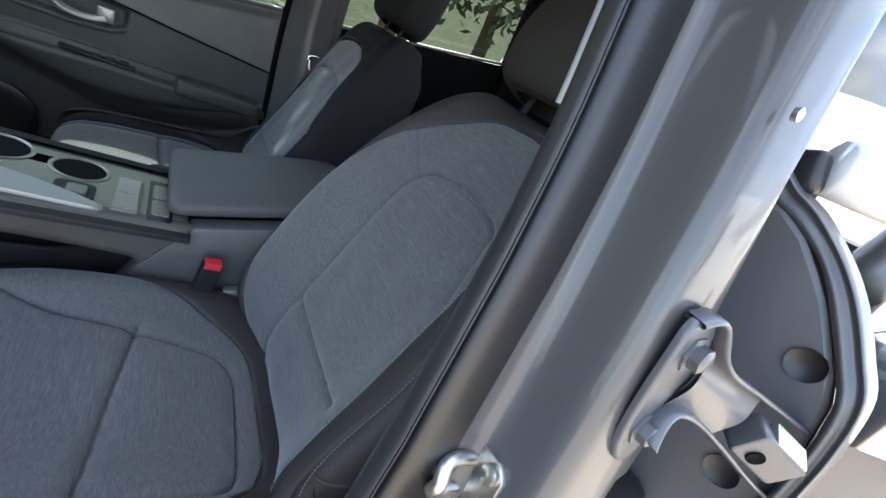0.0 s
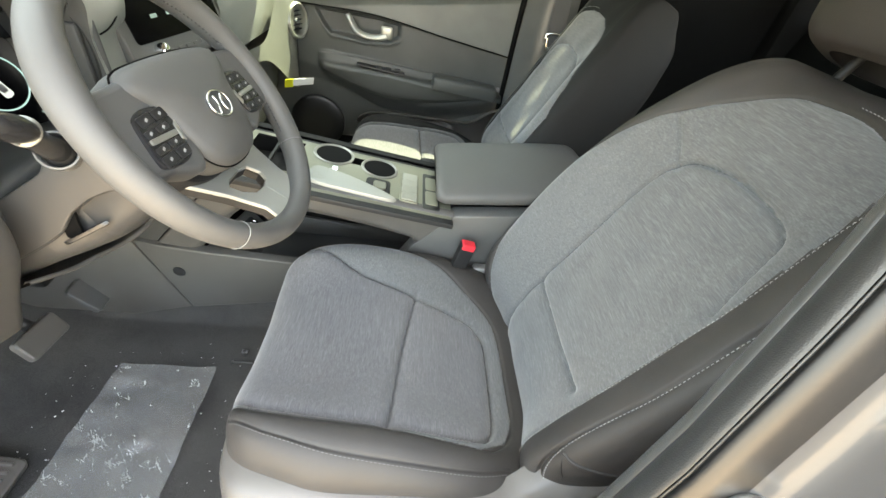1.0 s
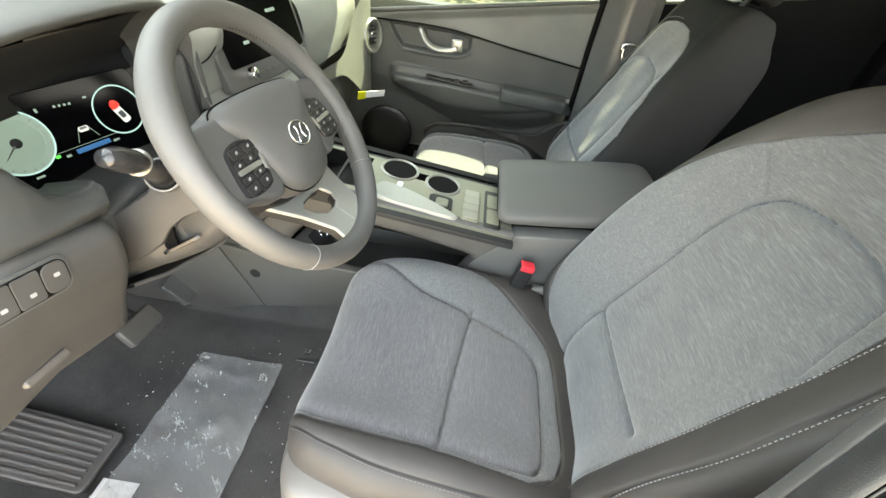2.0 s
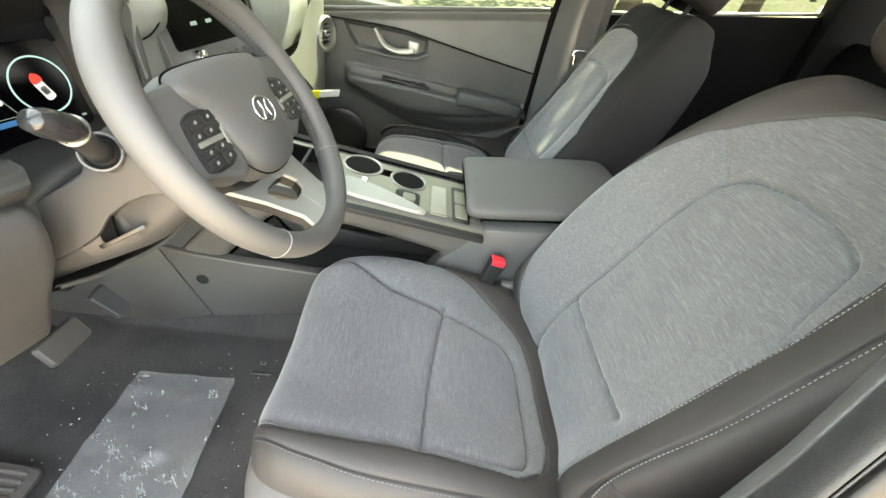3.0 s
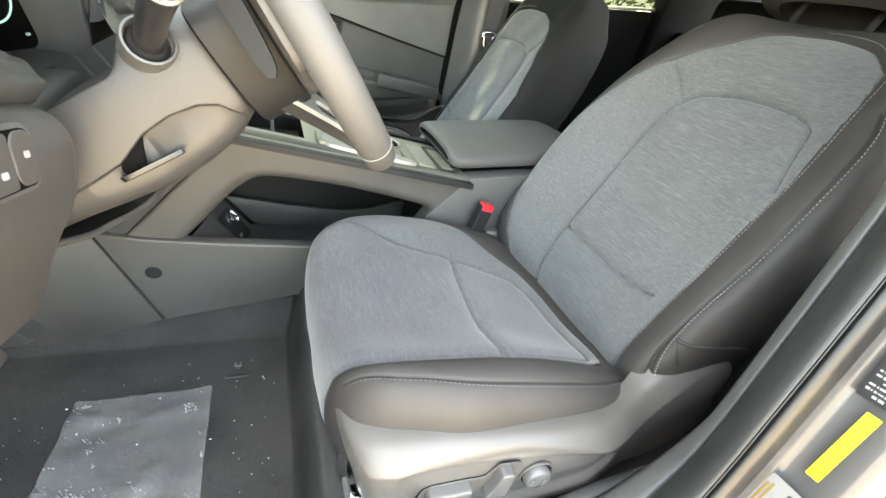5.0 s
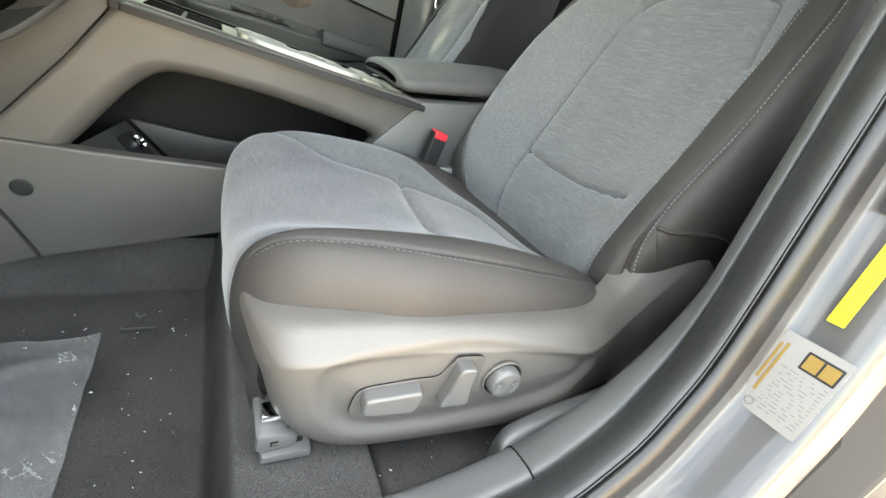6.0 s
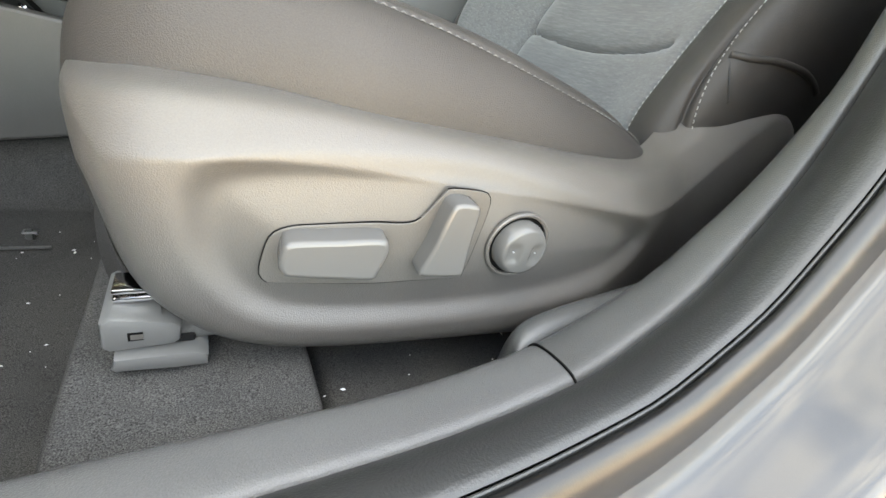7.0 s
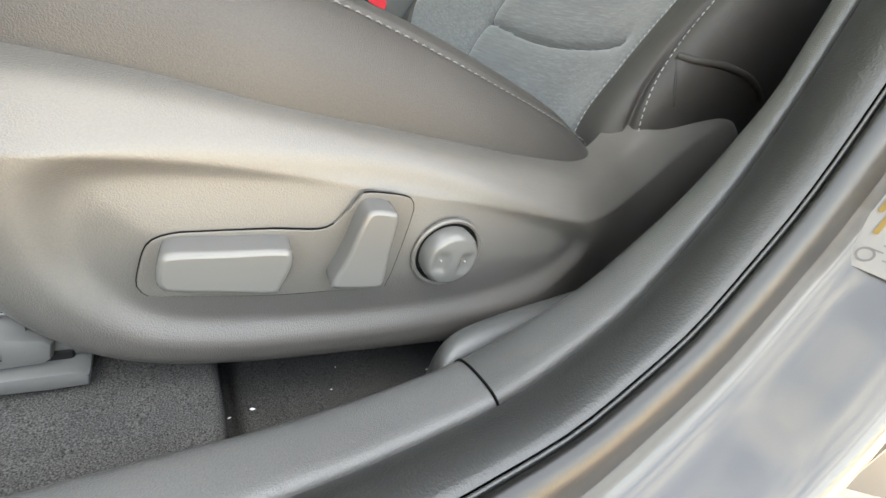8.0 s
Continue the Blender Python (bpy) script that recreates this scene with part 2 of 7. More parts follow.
def film_material():
    m = bpy.data.materials.new("clear wrinkled film")
    m.use_nodes = True
    n, l = m.node_tree.nodes, m.node_tree.links
    b = n["Principled BSDF"]
    b.inputs["Base Color"].default_value = (0.45, 0.46, 0.45, 1)
    b.inputs["Roughness"].default_value = 0.16
    b.inputs["Alpha"].default_value = 0.40
    co, no, bp = n.new("ShaderNodeTexCoord"), n.new("ShaderNodeTexNoise"), n.new("ShaderNodeBump")
    no.inputs["Scale"].default_value, no.inputs["Detail"].default_value, no.inputs["Distortion"].default_value = 60, 4, 0.8
    bp.inputs["Strength"].default_value, bp.inputs["Distance"].default_value = 0.25, 0.002
    l.new(co.outputs["Object"], no.inputs["Vector"])
    l.new(no.outputs["Fac"], bp.inputs["Height"])
    l.new(bp.outputs["Normal"], b.inputs["Normal"])
    # creases: long thin ridges in three directions, each broken up, over a patchy haze
    total = None
    # the creases' bright glints are painted as streaks of higher opacity
    for angle, scale, width, strength, mask_scale in ((0.9, (9, 60, 1), 0.030, 0.15, 30), (0.45, (14, 90, 1), 0.040, 0.12, 38), (-0.5, (12, 80, 1), 0.028, 0.10, 34), (1.3, (30, 130, 1), 0.05, 0.08, 44)):
        mp, vo, away, mr, ms, mm, mul = (n.new(k) for k in ("ShaderNodeMapping", "ShaderNodeTexNoise", "ShaderNodeMath", "ShaderNodeMapRange", "ShaderNodeTexNoise", "ShaderNodeMapRange", "ShaderNodeMath"))
        turned = n.new("ShaderNodeMapping")
        turned.inputs["Rotation"].default_value = (0, 0, angle)
        mp.inputs["Scale"].default_value = scale
        vo.inputs["Scale"].default_value, vo.inputs["Detail"].default_value = 1.0, 3.0
        away.operation = "SUBTRACT"
        away.inputs[1].default_value = 0.5
        size = n.new("ShaderNodeMath")
        size.operation = "ABSOLUTE"
        mr.inputs["From Max"].default_value, mr.inputs["To Min"].default_value, mr.inputs["To Max"].default_value = width, strength, 0.0
        ms.inputs["Scale"].default_value, ms.inputs["Detail"].default_value = mask_scale, 3
        mm.inputs["From Min"].default_value, mm.inputs["From Max"].default_value = 0.34, 0.66
        mul.operation = "MULTIPLY"
        l.new(co.outputs["Object"], turned.inputs["Vector"])
        l.new(turned.outputs["Vector"], mp.inputs["Vector"])
        l.new(mp.outputs["Vector"], vo.inputs["Vector"])
        l.new(vo.outputs["Fac"], away.inputs[0])
        l.new(away.outputs["Value"], size.inputs[0])
        l.new(size.outputs["Value"], mr.inputs["Value"])
        l.new(co.outputs["Object"], ms.inputs["Vector"])
        l.new(ms.outputs["Fac"], mm.inputs["Value"])
        l.new(mr.outputs["Result"], mul.inputs[0])
        l.new(mm.outputs["Result"], mul.inputs[1])
        if total is None:
            total = mul.outputs["Value"]
        else:
            add = n.new("ShaderNodeMath")
            l.new(total, add.inputs[0])
            l.new(mul.outputs["Value"], add.inputs[1])
            total = add.outputs["Value"]
    patch = n.new("ShaderNodeTexNoise")
    patch.inputs["Scale"].default_value, patch.inputs["Detail"].default_value = 20, 8
    l.new(co.outputs["Object"], patch.inputs["Vector"])
    wide = n.new("ShaderNodeMapRange")
    wide.inputs["From Min"].default_value, wide.inputs["From Max"].default_value = 0.36, 0.64
    wide.inputs["To Min"].default_value, wide.inputs["To Max"].default_value = 0.19, 0.37
    l.new(patch.outputs["Fac"], wide.inputs["Value"])
    lit = n.new("ShaderNodeMath")
    lit.use_clamp = True
    l.new(total, lit.inputs[0])
    l.new(wide.outputs["Result"], lit.inputs[1])
    l.new(lit.outputs["Value"], b.inputs["Alpha"])
    return m


M["film"] = film_material()


# ---------------------------------------------------------------- mesh helpers
def thing(name, label, category, at=(0, 0, 0), group="", kind="", turn=None):
    ob = new(name)
    ob.empty_display_size = 0.05
    ob.matrix_world = turn if turn is not None else Matrix.Translation(at)
    return tagged(ob, label, category, group, kind)


def attach(ob, parent):
    """Makes ob, built in world places, a part of parent, which stays where it is."""
    ob.parent = parent
    root, m = parent, parent.matrix_basis.copy()
    while root.parent:
        m = root.parent.matrix_basis @ root.matrix_parent_inverse @ m
        root = root.parent
    ob.matrix_parent_inverse = m.inverted()
    return ob


def mesh(name, verts, faces, mat, parent=None, label="", smooth=True, local=False):
    me = bpy.data.meshes.new(name)
    me.from_pydata([tuple(map(float, v)) for v in verts], [], [tuple(map(int, f)) for f in faces])
    me.validate()
    me.polygons.foreach_set("use_smooth", [smooth] * len(me.polygons))
    me.materials.append(M[mat] if isinstance(mat, str) else mat)
    ob = new(name, me)
    if parent is not None:
        ob.parent = parent
        if not local:
            attach(ob, parent)
    if label:
        ob["label"] = label
    return ob


def part(name, bm, mat, parent=None, label="", smooth=True, local=False):
    me = bpy.data.meshes.new(name)
    bm.to_mesh(me)
    bm.free()
    me.polygons.foreach_set("use_smooth", [smooth] * len(me.polygons))
    me.materials.append(M[mat] if isinstance(mat, str) else mat)
    if smooth:
        me.set_sharp_from_angle(angle=radians(42))
        for p in me.polygons:
            if len(p.vertices) > 8:
                p.use_smooth = False
    ob = new(name, me)
    if parent is not None:
        ob.parent = parent
        if not local:
            attach(ob, parent)
    if label:
        ob["label"] = label
    return ob


def spline(pts, n, closed=False):
    """n points evenly along a smooth curve through pts."""
    p = np.array(pts, float)
    q = np.vstack([p[-1], p, p[0], p[1]]) if closed else np.vstack([2 * p[0] - p[1], p, 2 * p[-1] - p[-2]])
    out = []
    for i in range(len(q) - 3):
        t = np.linspace(0, 1, 24, endpoint=False)[:, None]
        a, b, c, d = q[i:i + 4]
        out.append(0.5 * (2 * b + (c - a) * t + (2 * a - 5 * b + 4 * c - d) * t**2 + (3 * b - a - 3 * c + d) * t**3))
    out = np.vstack(out + [q[-2][None]])
    s = np.r_[0, np.cumsum(np.linalg.norm(np.diff(out, axis=0), axis=1))]
    want = np.linspace(0, s[-1], n + 1)[:-1] if closed else np.linspace(0, s[-1], n)
    return np.stack([np.interp(want, s, out[:, k]) for k in range(out.shape[1])], 1)


def stations(values, keys, want):
    """Smooth values at the keys wanted."""
    return np.interp(want, keys, values)


def dense(control, keys_u, keys_v, nu, nv):
    """A smooth grid through a grid of control points."""
    c = np.array(control, float)

    def along(a, n):
        q = np.concatenate([2 * a[:1] - a[1:2], a, 2 * a[-1:] - a[-2:-1]])
        u = np.linspace(0, len(a) - 1, n)
        i = np.clip(u.astype(int), 0, len(a) - 2)
        t = (u - i).reshape(-1, *[1] * (a.ndim - 1))
        A, B, C, D = q[i], q[i + 1], q[i + 2], q[i + 3]
        return 0.5 * (2 * B + (C - A) * t + (2 * A - 5 * B + 4 * C - D) * t**2 + (3 * B - A - 3 * C + D) * t**3)

    return along(along(c, nu).swapaxes(0, 1), nv).swapaxes(0, 1)


def grid_normals(g):
    n = np.cross(np.gradient(g, axis=0), np.gradient(g, axis=1))
    return n / (np.linalg.norm(n, axis=-1, keepdims=True) + 1e-12)


def grid(name, g, mat, parent=None, label="", mask=None, flip=False, wrap=False, smooth=True):
    """A mesh of the grid's quads, or of those that the mask keeps."""
    nu, nv = g.shape[:2]
    i, j = np.meshgrid(np.arange(nu - 1), np.arange(nv if wrap else nv - 1), indexing="ij")
    k = (j + 1) % nv
    f = np.stack([i * nv + j, i * nv + k, (i + 1) * nv + k, (i + 1) * nv + j], -1).reshape(-1, 4)
    if mask is not None:
        f = f[mask.ravel()]
    if flip:
        f = f[:, ::-1]
    used, inv = np.unique(f, return_inverse=True)
    return mesh(name, g.reshape(-1, 3)[used], inv.reshape(-1, 4), mat, parent, label, smooth)


def near_line(pu, pv, line):
    """Distance of every place (pu, pv) from a polyline."""
    line = np.array(line, float)
    best = np.full(pu.shape, 1e9)
    for a, b in zip(line[:-1], line[1:]):
        d = b - a
        t = np.clip(((pu - a[0]) * d[0] + (pv - a[1]) * d[1]) / (d @ d + 1e-12), 0, 1)
        best = np.minimum(best, np.hypot(pu - a[0] - t * d[0], pv - a[1] - t * d[1]))
    return best


def inside(pu, pv, poly):
    poly = np.array(poly, float)
    odd = np.zeros(pu.shape, bool)
    for a, b in zip(poly, np.roll(poly, -1, 0)):
        cross = (a[1] > pv) != (b[1] > pv)
        with np.errstate(divide="ignore", invalid="ignore"):
            odd ^= cross & (pu < (b[0] - a[0]) * (pv - a[1]) / (b[1] - a[1] + 1e-15) + a[0])
    return odd


def tube(name, pts, r, mat, parent=None, label="", n=80, sides=10, closed=False, flat=1.0, local=False):
    """A round bar along a smooth curve; r may be a list of radii."""
    p = spline(pts, n, closed)
    tan = np.gradient(p, axis=0) if not closed else np.roll(p, -1, 0) - np.roll(p, 1, 0)
    tan /= np.linalg.norm(tan, axis=1, keepdims=True)
    rad = np.interp(np.linspace(0, 1, len(p)), np.linspace(0, 1, len(np.atleast_1d(r))), np.atleast_1d(r))
    up = np.array([0.0, 0, 1]) if abs(tan[0][2]) < 0.9 else np.array([0.0, 1, 0])
    rings = []
    for q, t, rr in zip(p, tan, rad):
        side = np.cross(t, up)
        side /= np.linalg.norm(side)
        up = np.cross(side, t)
        a = np.linspace(0, 2 * math.pi, sides, endpoint=False)
        rings.append(q + rr * (np.cos(a)[:, None] * side + flat * np.sin(a)[:, None] * up))
    v = np.vstack(rings)
    m = len(p)
    f = [(i * sides + j, i * sides + (j + 1) % sides, (i + 1) % m * sides + (j + 1) % sides, (i + 1) % m * sides + j)
         for i in range(m if closed else m - 1) for j in range(sides)]
    if not closed:
        f += [tuple(range(sides))[::-1], tuple((m - 1) * sides + j for j in range(sides))]
    return mesh(name, v, f, mat, parent, label, local=local)


def box(name, lo, hi, mat, parent=None, label="", r=0.004, seg=2, turn=None, local=False):
    """A box from corner lo to corner hi with rounded edges, turned about its middle."""
    lo, hi = Vector(lo), Vector(hi)
    bm = bmesh.new()
    bmesh.ops.create_cube(bm, size=1)
    size, mid = hi - lo, (lo + hi) / 2
    bmesh.ops.scale(bm, vec=size, verts=bm.verts)
    if r:
        bmesh.ops.bevel(bm, geom=bm.edges[:], offset=min(r, 0.45 * min(size)), segments=seg, profile=0.5, affect="EDGES")
    m = Matrix.Translation(mid) @ (turn.to_matrix().to_4x4() if turn is not None else Matrix())
    bmesh.ops.transform(bm, matrix=m, verts=bm.verts)
    return part(name, bm, mat, parent, label, local=local)


def plate(name, outline, height, mat, parent=None, label="", r=0.001, seg=2, place=None, local=False):
    """A flat slab: a 2D outline extruded by height along z with a rounded rim, laid at the pose place."""
    bm = bmesh.new()
    vs = [bm.verts.new((x, y, 0)) for x, y in outline]
    f = bm.faces.new(vs)
    f.normal_update()
    if f.normal.z < 0:
        f.normal_flip()
    top = bmesh.ops.extrude_face_region(bm, geom=[f])["geom"]
    tv = [v for v in top if isinstance(v, bmesh.types.BMVert)]
    bmesh.ops.translate(bm, vec=(0, 0, height), verts=tv)
    bmesh.ops.recalc_face_normals(bm, faces=bm.faces)
    if r:
        te = [e for e in bm.edges if all(v in tv for v in e.verts)]
        bmesh.ops.bevel(bm, geom=te, offset=r, segments=seg, profile=0.5, affect="EDGES")
    if place is not None:
        bmesh.ops.transform(bm, matrix=place, verts=bm.verts)
    return part(name, bm, mat, parent, label, local=local)


def lathe(name, profile, mat, parent=None, label="", n=32, place=None, local=False):
    """A turned body: (radius, height) pairs about z, laid at the pose place."""
    a = np.linspace(0, 2 * math.pi, n, endpoint=False)
    v = np.array([[r * math.cos(t), r * math.sin(t), h] for r, h in profile for t in a])
    if place is not None:
        v = np.array([place @ Vector(q) for q in v])
    f = [(i * n + j, i * n + (j + 1) % n, (i + 1) * n + (j + 1) % n, (i + 1) * n + j) for i in range(len(profile) - 1) for j in range(n)]
    f += [tuple(range(n))[::-1], tuple((len(profile) - 1) * n + j for j in range(n))]
    ob = mesh(name, v, f, mat, parent, label, local=local)
    ob.data.set_sharp_from_angle(angle=radians(40))
    return ob


def stitches(name, pts, normals, mat, parent=None, label="", length=0.0032, gap=0.0022, width=0.00048, lift=0.0007):
    """A row of short threads along a line that lies on a surface."""
    s = np.r_[0, np.cumsum(np.linalg.norm(np.diff(pts, axis=0), axis=1))]
    v, f = [], []
    for a in np.arange(0.002, s[-1] - length, length + gap):
        p = [np.array([np.interp(q, s, pts[:, k]) for k in range(3)]) for q in (a, a + length)]
        nrm = np.array([np.interp(a, s, normals[:, k]) for k in range(3)])
        nrm /= np.linalg.norm(nrm)
        d = p[1] - p[0]
        d /= np.linalg.norm(d)
        w = np.cross(d, nrm)
        b = len(v)
        for q, h in ((p[0], 0), (p[0] * 0.7 + p[1] * 0.3, lift), (p[0] * 0.3 + p[1] * 0.7, lift), (p[1], 0)):
            v += [q + w * width + nrm * (h + 0.0006), q + nrm * (h + width * 0.8 + 0.0008), q - w * width + nrm * (h + 0.0006)]
        for i in range(3):
            c = b + 3 * i
            f += [(c, c + 3, c + 4, c + 1), (c + 1, c + 4, c + 5, c + 2)]
    return mesh(name, v, f, mat, parent, label)


def circle(r, n=32, ry=None):
    return [(r * math.cos(a), (ry or r) * math.sin(a)) for a in np.linspace(0, 2 * math.pi, n, endpoint=False)]


def rounded(w, h, r, n=5):
    """A rounded rectangle's outline about its middle."""
    out = []
    for cx, cy, a0 in ((w / 2 - r, h / 2 - r, 0), (-w / 2 + r, h / 2 - r, 90), (-w / 2 + r, -h / 2 + r, 180), (w / 2 - r, -h / 2 + r, 270)):
        out += [(cx + r * math.cos(radians(a0 + 90 * i / n)), cy + r * math.sin(radians(a0 + 90 * i / n))) for i in range(n + 1)]
    return out


def axes(origin, ex, ey):
    """A pose at origin whose x and y run along ex and ey."""
    ex = Vector(ex).normalized()
    ez = ex.cross(Vector(ey)).normalized()
    ey = ez.cross(ex)
    m = Matrix((ex, ey, ez)).transposed().to_4x4()
    m.translation = origin
    return m


# ---------------------------------------------------------------- the car's shell
MID = 0.85          # the car's middle line
FLOOR = 0.255
APERTURE = [(-0.95, 0.478), (-0.55, 0.48), (-0.2, 0.481), (-0.11, 0.482), (-0.055, 0.489), (-0.026, 0.496), (0.002, 0.511), (0.03, 0.53),
            (0.052, 0.557), (0.075, 0.592), (0.093, 0.645), (0.113, 0.726), (0.135, 0.82), (0.151, 0.89), (0.166, 0.95), (0.18, 1.01),
            (0.194, 1.10), (0.20, 1.24), (0.175, 1.35), (0.08, 1.405), (-0.12, 1.41), (-0.4, 1.30), (-0.7, 1.10), (-0.92, 0.92), (-1.02, 0.72), (-1.01, 0.54)]
edge = spline(APERTURE, 260, closed=True)
step = np.roll(edge, -1, 0) - np.roll(edge, 1, 0)
step /= np.linalg.norm(step, axis=1, keepdims=True)
into = np.stack([-step[:, 1], step[:, 0]], 1)


def aperture_y(z):
    return 0.075 + 0.125 * (z - 0.45) + 0.08 * np.maximum(z - 0.88, 0)


def sweep(name, section, mat, parent=None, label="", rows=None, mirror=False, narrow=False, taper=False):
    """A strip round the door opening: (sideways, into the opening) offsets from its seal."""
    e, n = (edge, into) if rows is None else (edge[rows], into[rows])
    if rows is None:
        e, n = np.vstack([e, e[:1]]), np.vstack([n, n[:1]])
    sec = np.array(section, float)
    out = np.broadcast_to(sec[None, :, 1], (len(e), len(sec)))
    if taper:   # the pillar grows narrower above the rear door's hinge
        k = np.where(e[:, 0] > 0, np.interp(e[:, 1], [0.93, 1.10], [1.0, 0.66]), 1.0)[:, None]
        out = -0.03 + (out + 0.03) * k
    x = e[:, None, 0] + n[:, None, 0] * out
    z = e[:, None, 1] + n[:, None, 1] * out
    y = aperture_y(e[:, None, 1]) + sec[None, :, 0] + 0 * x
    if narrow:
        k = np.interp(e[:, 1], [0.50, 0.64], [1.0, 0.42])[:, None]
        y = aperture_y(e[:, None, 1]) + 0.0365 + (sec[None, :, 0] - 0.0365) * k + 0 * x
    if mirror:
        y = 2 * MID - y
    return grid(name, np.stack([x, y, z], -1), mat, parent, label, flip=mirror)


def smooth_section(pts, n):
    return spline(pts, n)


body = thing("car_body", "grey metallic car body with an open front door frame", "car body", (0.2, 0.1, 0.4), kind="structure")
sweep("door_frame", smooth_section([(-0.009, -0.03), (-0.011, -0.042), (-0.015, -0.049), (-0.022, -0.052), (-0.034, -0.053), (-0.045, -0.053), (-0.053, -0.0535),
                                    (-0.059, -0.055), (-0.063, -0.059), (-0.066, -0.066), (-0.068, -0.08), (-0.070, -0.10), (-0.070, -0.118), (-0.064, -0.138), (-0.046, -0.156), (-0.012, -0.168), (0.03, -0.172)], 60),
      "paint", body, "glossy grey painted door frame", taper=True)
rear_gap_rows = [i for i in range(len(edge)) if edge[i][0] > 0.12 and 0.90 < edge[i][1] < 1.36]
# this dark strip also draws the shadow band on the pillar's rear turn
sweep("rear_opening_seal", smooth_section([(-0.066, -0.130), (-0.063, -0.142), (-0.060, -0.16), (-0.056, -0.185), (-0.05, -0.205)], 20), "rubber", body, "dark rubber seal and shadow band of the rear door opening", rows=rear_gap_rows, taper=True)
seal = thing("door_seal", "grey rubber weatherstrip running round the door opening", "door seal", (0.0, 0.08, 0.48), kind="structure")
sweep("seal_body", smooth_section([(0.037, -0.036), (0.036, -0.028), (0.031, -0.018), (0.023, -0.008), (0.013, -0.001), (0.005, 0.0005), (0.0022, -0.0008)], 26), "rubber", seal)
sweep("seal_bead", smooth_section([(0.0022, -0.004), (0.0014, -0.0006), (0.0004, -0.0006), (-0.0004, -0.004)], 8), "rubber", seal)
sweep("seal_lip", smooth_section([(-0.0004, -0.004), (-0.0012, 0.0), (-0.004, -0.0006), (-0.008, -0.004), (-0.010, -0.012), (-0.0105, -0.034)], 14), "black", seal)
joint = next(i for i in range(len(edge)) if edge[i][0] > -0.034)
top_row = next(i for i in range(joint, len(edge)) if edge[i][1] > 1.08)
last_row = next(i for i in range(top_row, len(edge)) if edge[i][0] < 0.10)
front_rows, rear_rows, upper_rows = list(range(2, joint + 1)), list(range(joint, top_row + 1)), list(range(top_row, last_row))
trim_sec = smooth_section([(0.079, -0.075), (0.078, -0.05), (0.0735, -0.039), (0.064, -0.0335), (0.05, -0.0305), (0.041, -0.0312), (0.0365, -0.036)], 24)
sill_trim = sweep("sill_trim", trim_sec, "sill_grey", None, rows=front_rows)
tagged(sill_trim, "grey grained plastic sill trim beside the carpet", "sill trim", kind="structure")
pillar_trim = sweep("pillar_trim", trim_sec, "panel_mid", None, rows=rear_rows, narrow=True)
tagged(pillar_trim, "grey plastic pillar trim curving up from the sill", "pillar trim", kind="structure")
jn = [Vector((edge[joint][0] + into[joint][0] * (dn + 0.0006), aperture_y(edge[joint][1]) + dy, edge[joint][1] + into[joint][1] * (dn + 0.0006))) for dy, dn in trim_sec]
tube("trim_joint", [tuple(p) for p in jn[6:]], 0.0008, "gap", pillar_trim, n=24, sides=6)
# pillar casing behind the trim, reaching into the cabin
casing_rows = [i for i in rear_rows if edge[i][1] > 0.50]
sweep("pillar_casing", smooth_section([(0.074, -0.044), (0.0795, -0.050), (0.082, -0.062), (0.082, -0.10), (0.078, -0.17)], 24), "panel_dark", pillar_trim, rows=casing_rows, narrow=True)
upper_trim = sweep("upper_pillar_trim", smooth_section([(0.058, -0.16), (0.058, -0.06), (0.056, -0.041), (0.052, -0.0325), (0.047, -0.0295), (0.041, -0.0305), (0.0365, -0.036)], 24), "headliner", None, rows=upper_rows)
upper_trim.data.materials[0] = material("pale upper trim", (0.55, 0.55, 0.55), 0.6)
tagged(upper_trim, "light grey upper pillar trim above the dark trim", "pillar trim", kind="structure")
# lower centre pillar and rear sill behind the trim
box("pillar_base", (0.20, 0.065, 0.2), (0.44, 0.138, 0.80), "panel_dark", body, r=0.02)
box("rear_sill", (0.42, 0.04, 0.2), (1.1, 0.14, 0.46), "panel_dark", body, r=0.02)
# rounded foot of the pillar casing
foot = []
for x, w, top in ((-0.030, 0.004, 0.440), (-0.024, 0.020, 0.452), (-0.010, 0.030, 0.460), (0.02, 0.034, 0.466), (0.06, 0.036, 0.472), (0.10, 0.036, 0.479), (0.14, 0.034, 0.488), (0.18, 0.030, 0.50)):
    a = np.linspace(math.pi, 0, 17)
    foot.append(np.stack([x + 0 * a, 0.152 + w * (0.5 + 0.5 * np.cos(a)), 0.40 + (top - 0.40) * np.abs(np.sin(a)) ** 0.45], 1))
grid("pillar_foot", dense(foot, 0, 0, 50, 40), "panel_mid", pillar_trim, flip=True)
# sill wall between the trim and the carpet
box("sill_wall", (-1.0, 0.100, 0.22), (0.3, 0.149, 0.43), "panel_dark", sill_trim, r=0.006)

# floor: one carpet with the raised seat cross-member, footwell slope and tunnel
fx = np.concatenate([np.linspace(-1.05, -0.3, 50), np.linspace(-0.295, -0.09, 60), np.linspace(-0.08, 1.7, 60)])
fy = np.linspace(0.145, 1.555, 150)
FX, FY = np.meshgrid(fx, fy, indexing="ij")
half = np.abs(FY - MID)


def ramp(v, a, b):
    t = np.clip((v - a) / (b - a), 0, 1)
    return t * t * (3 - 2 * t)


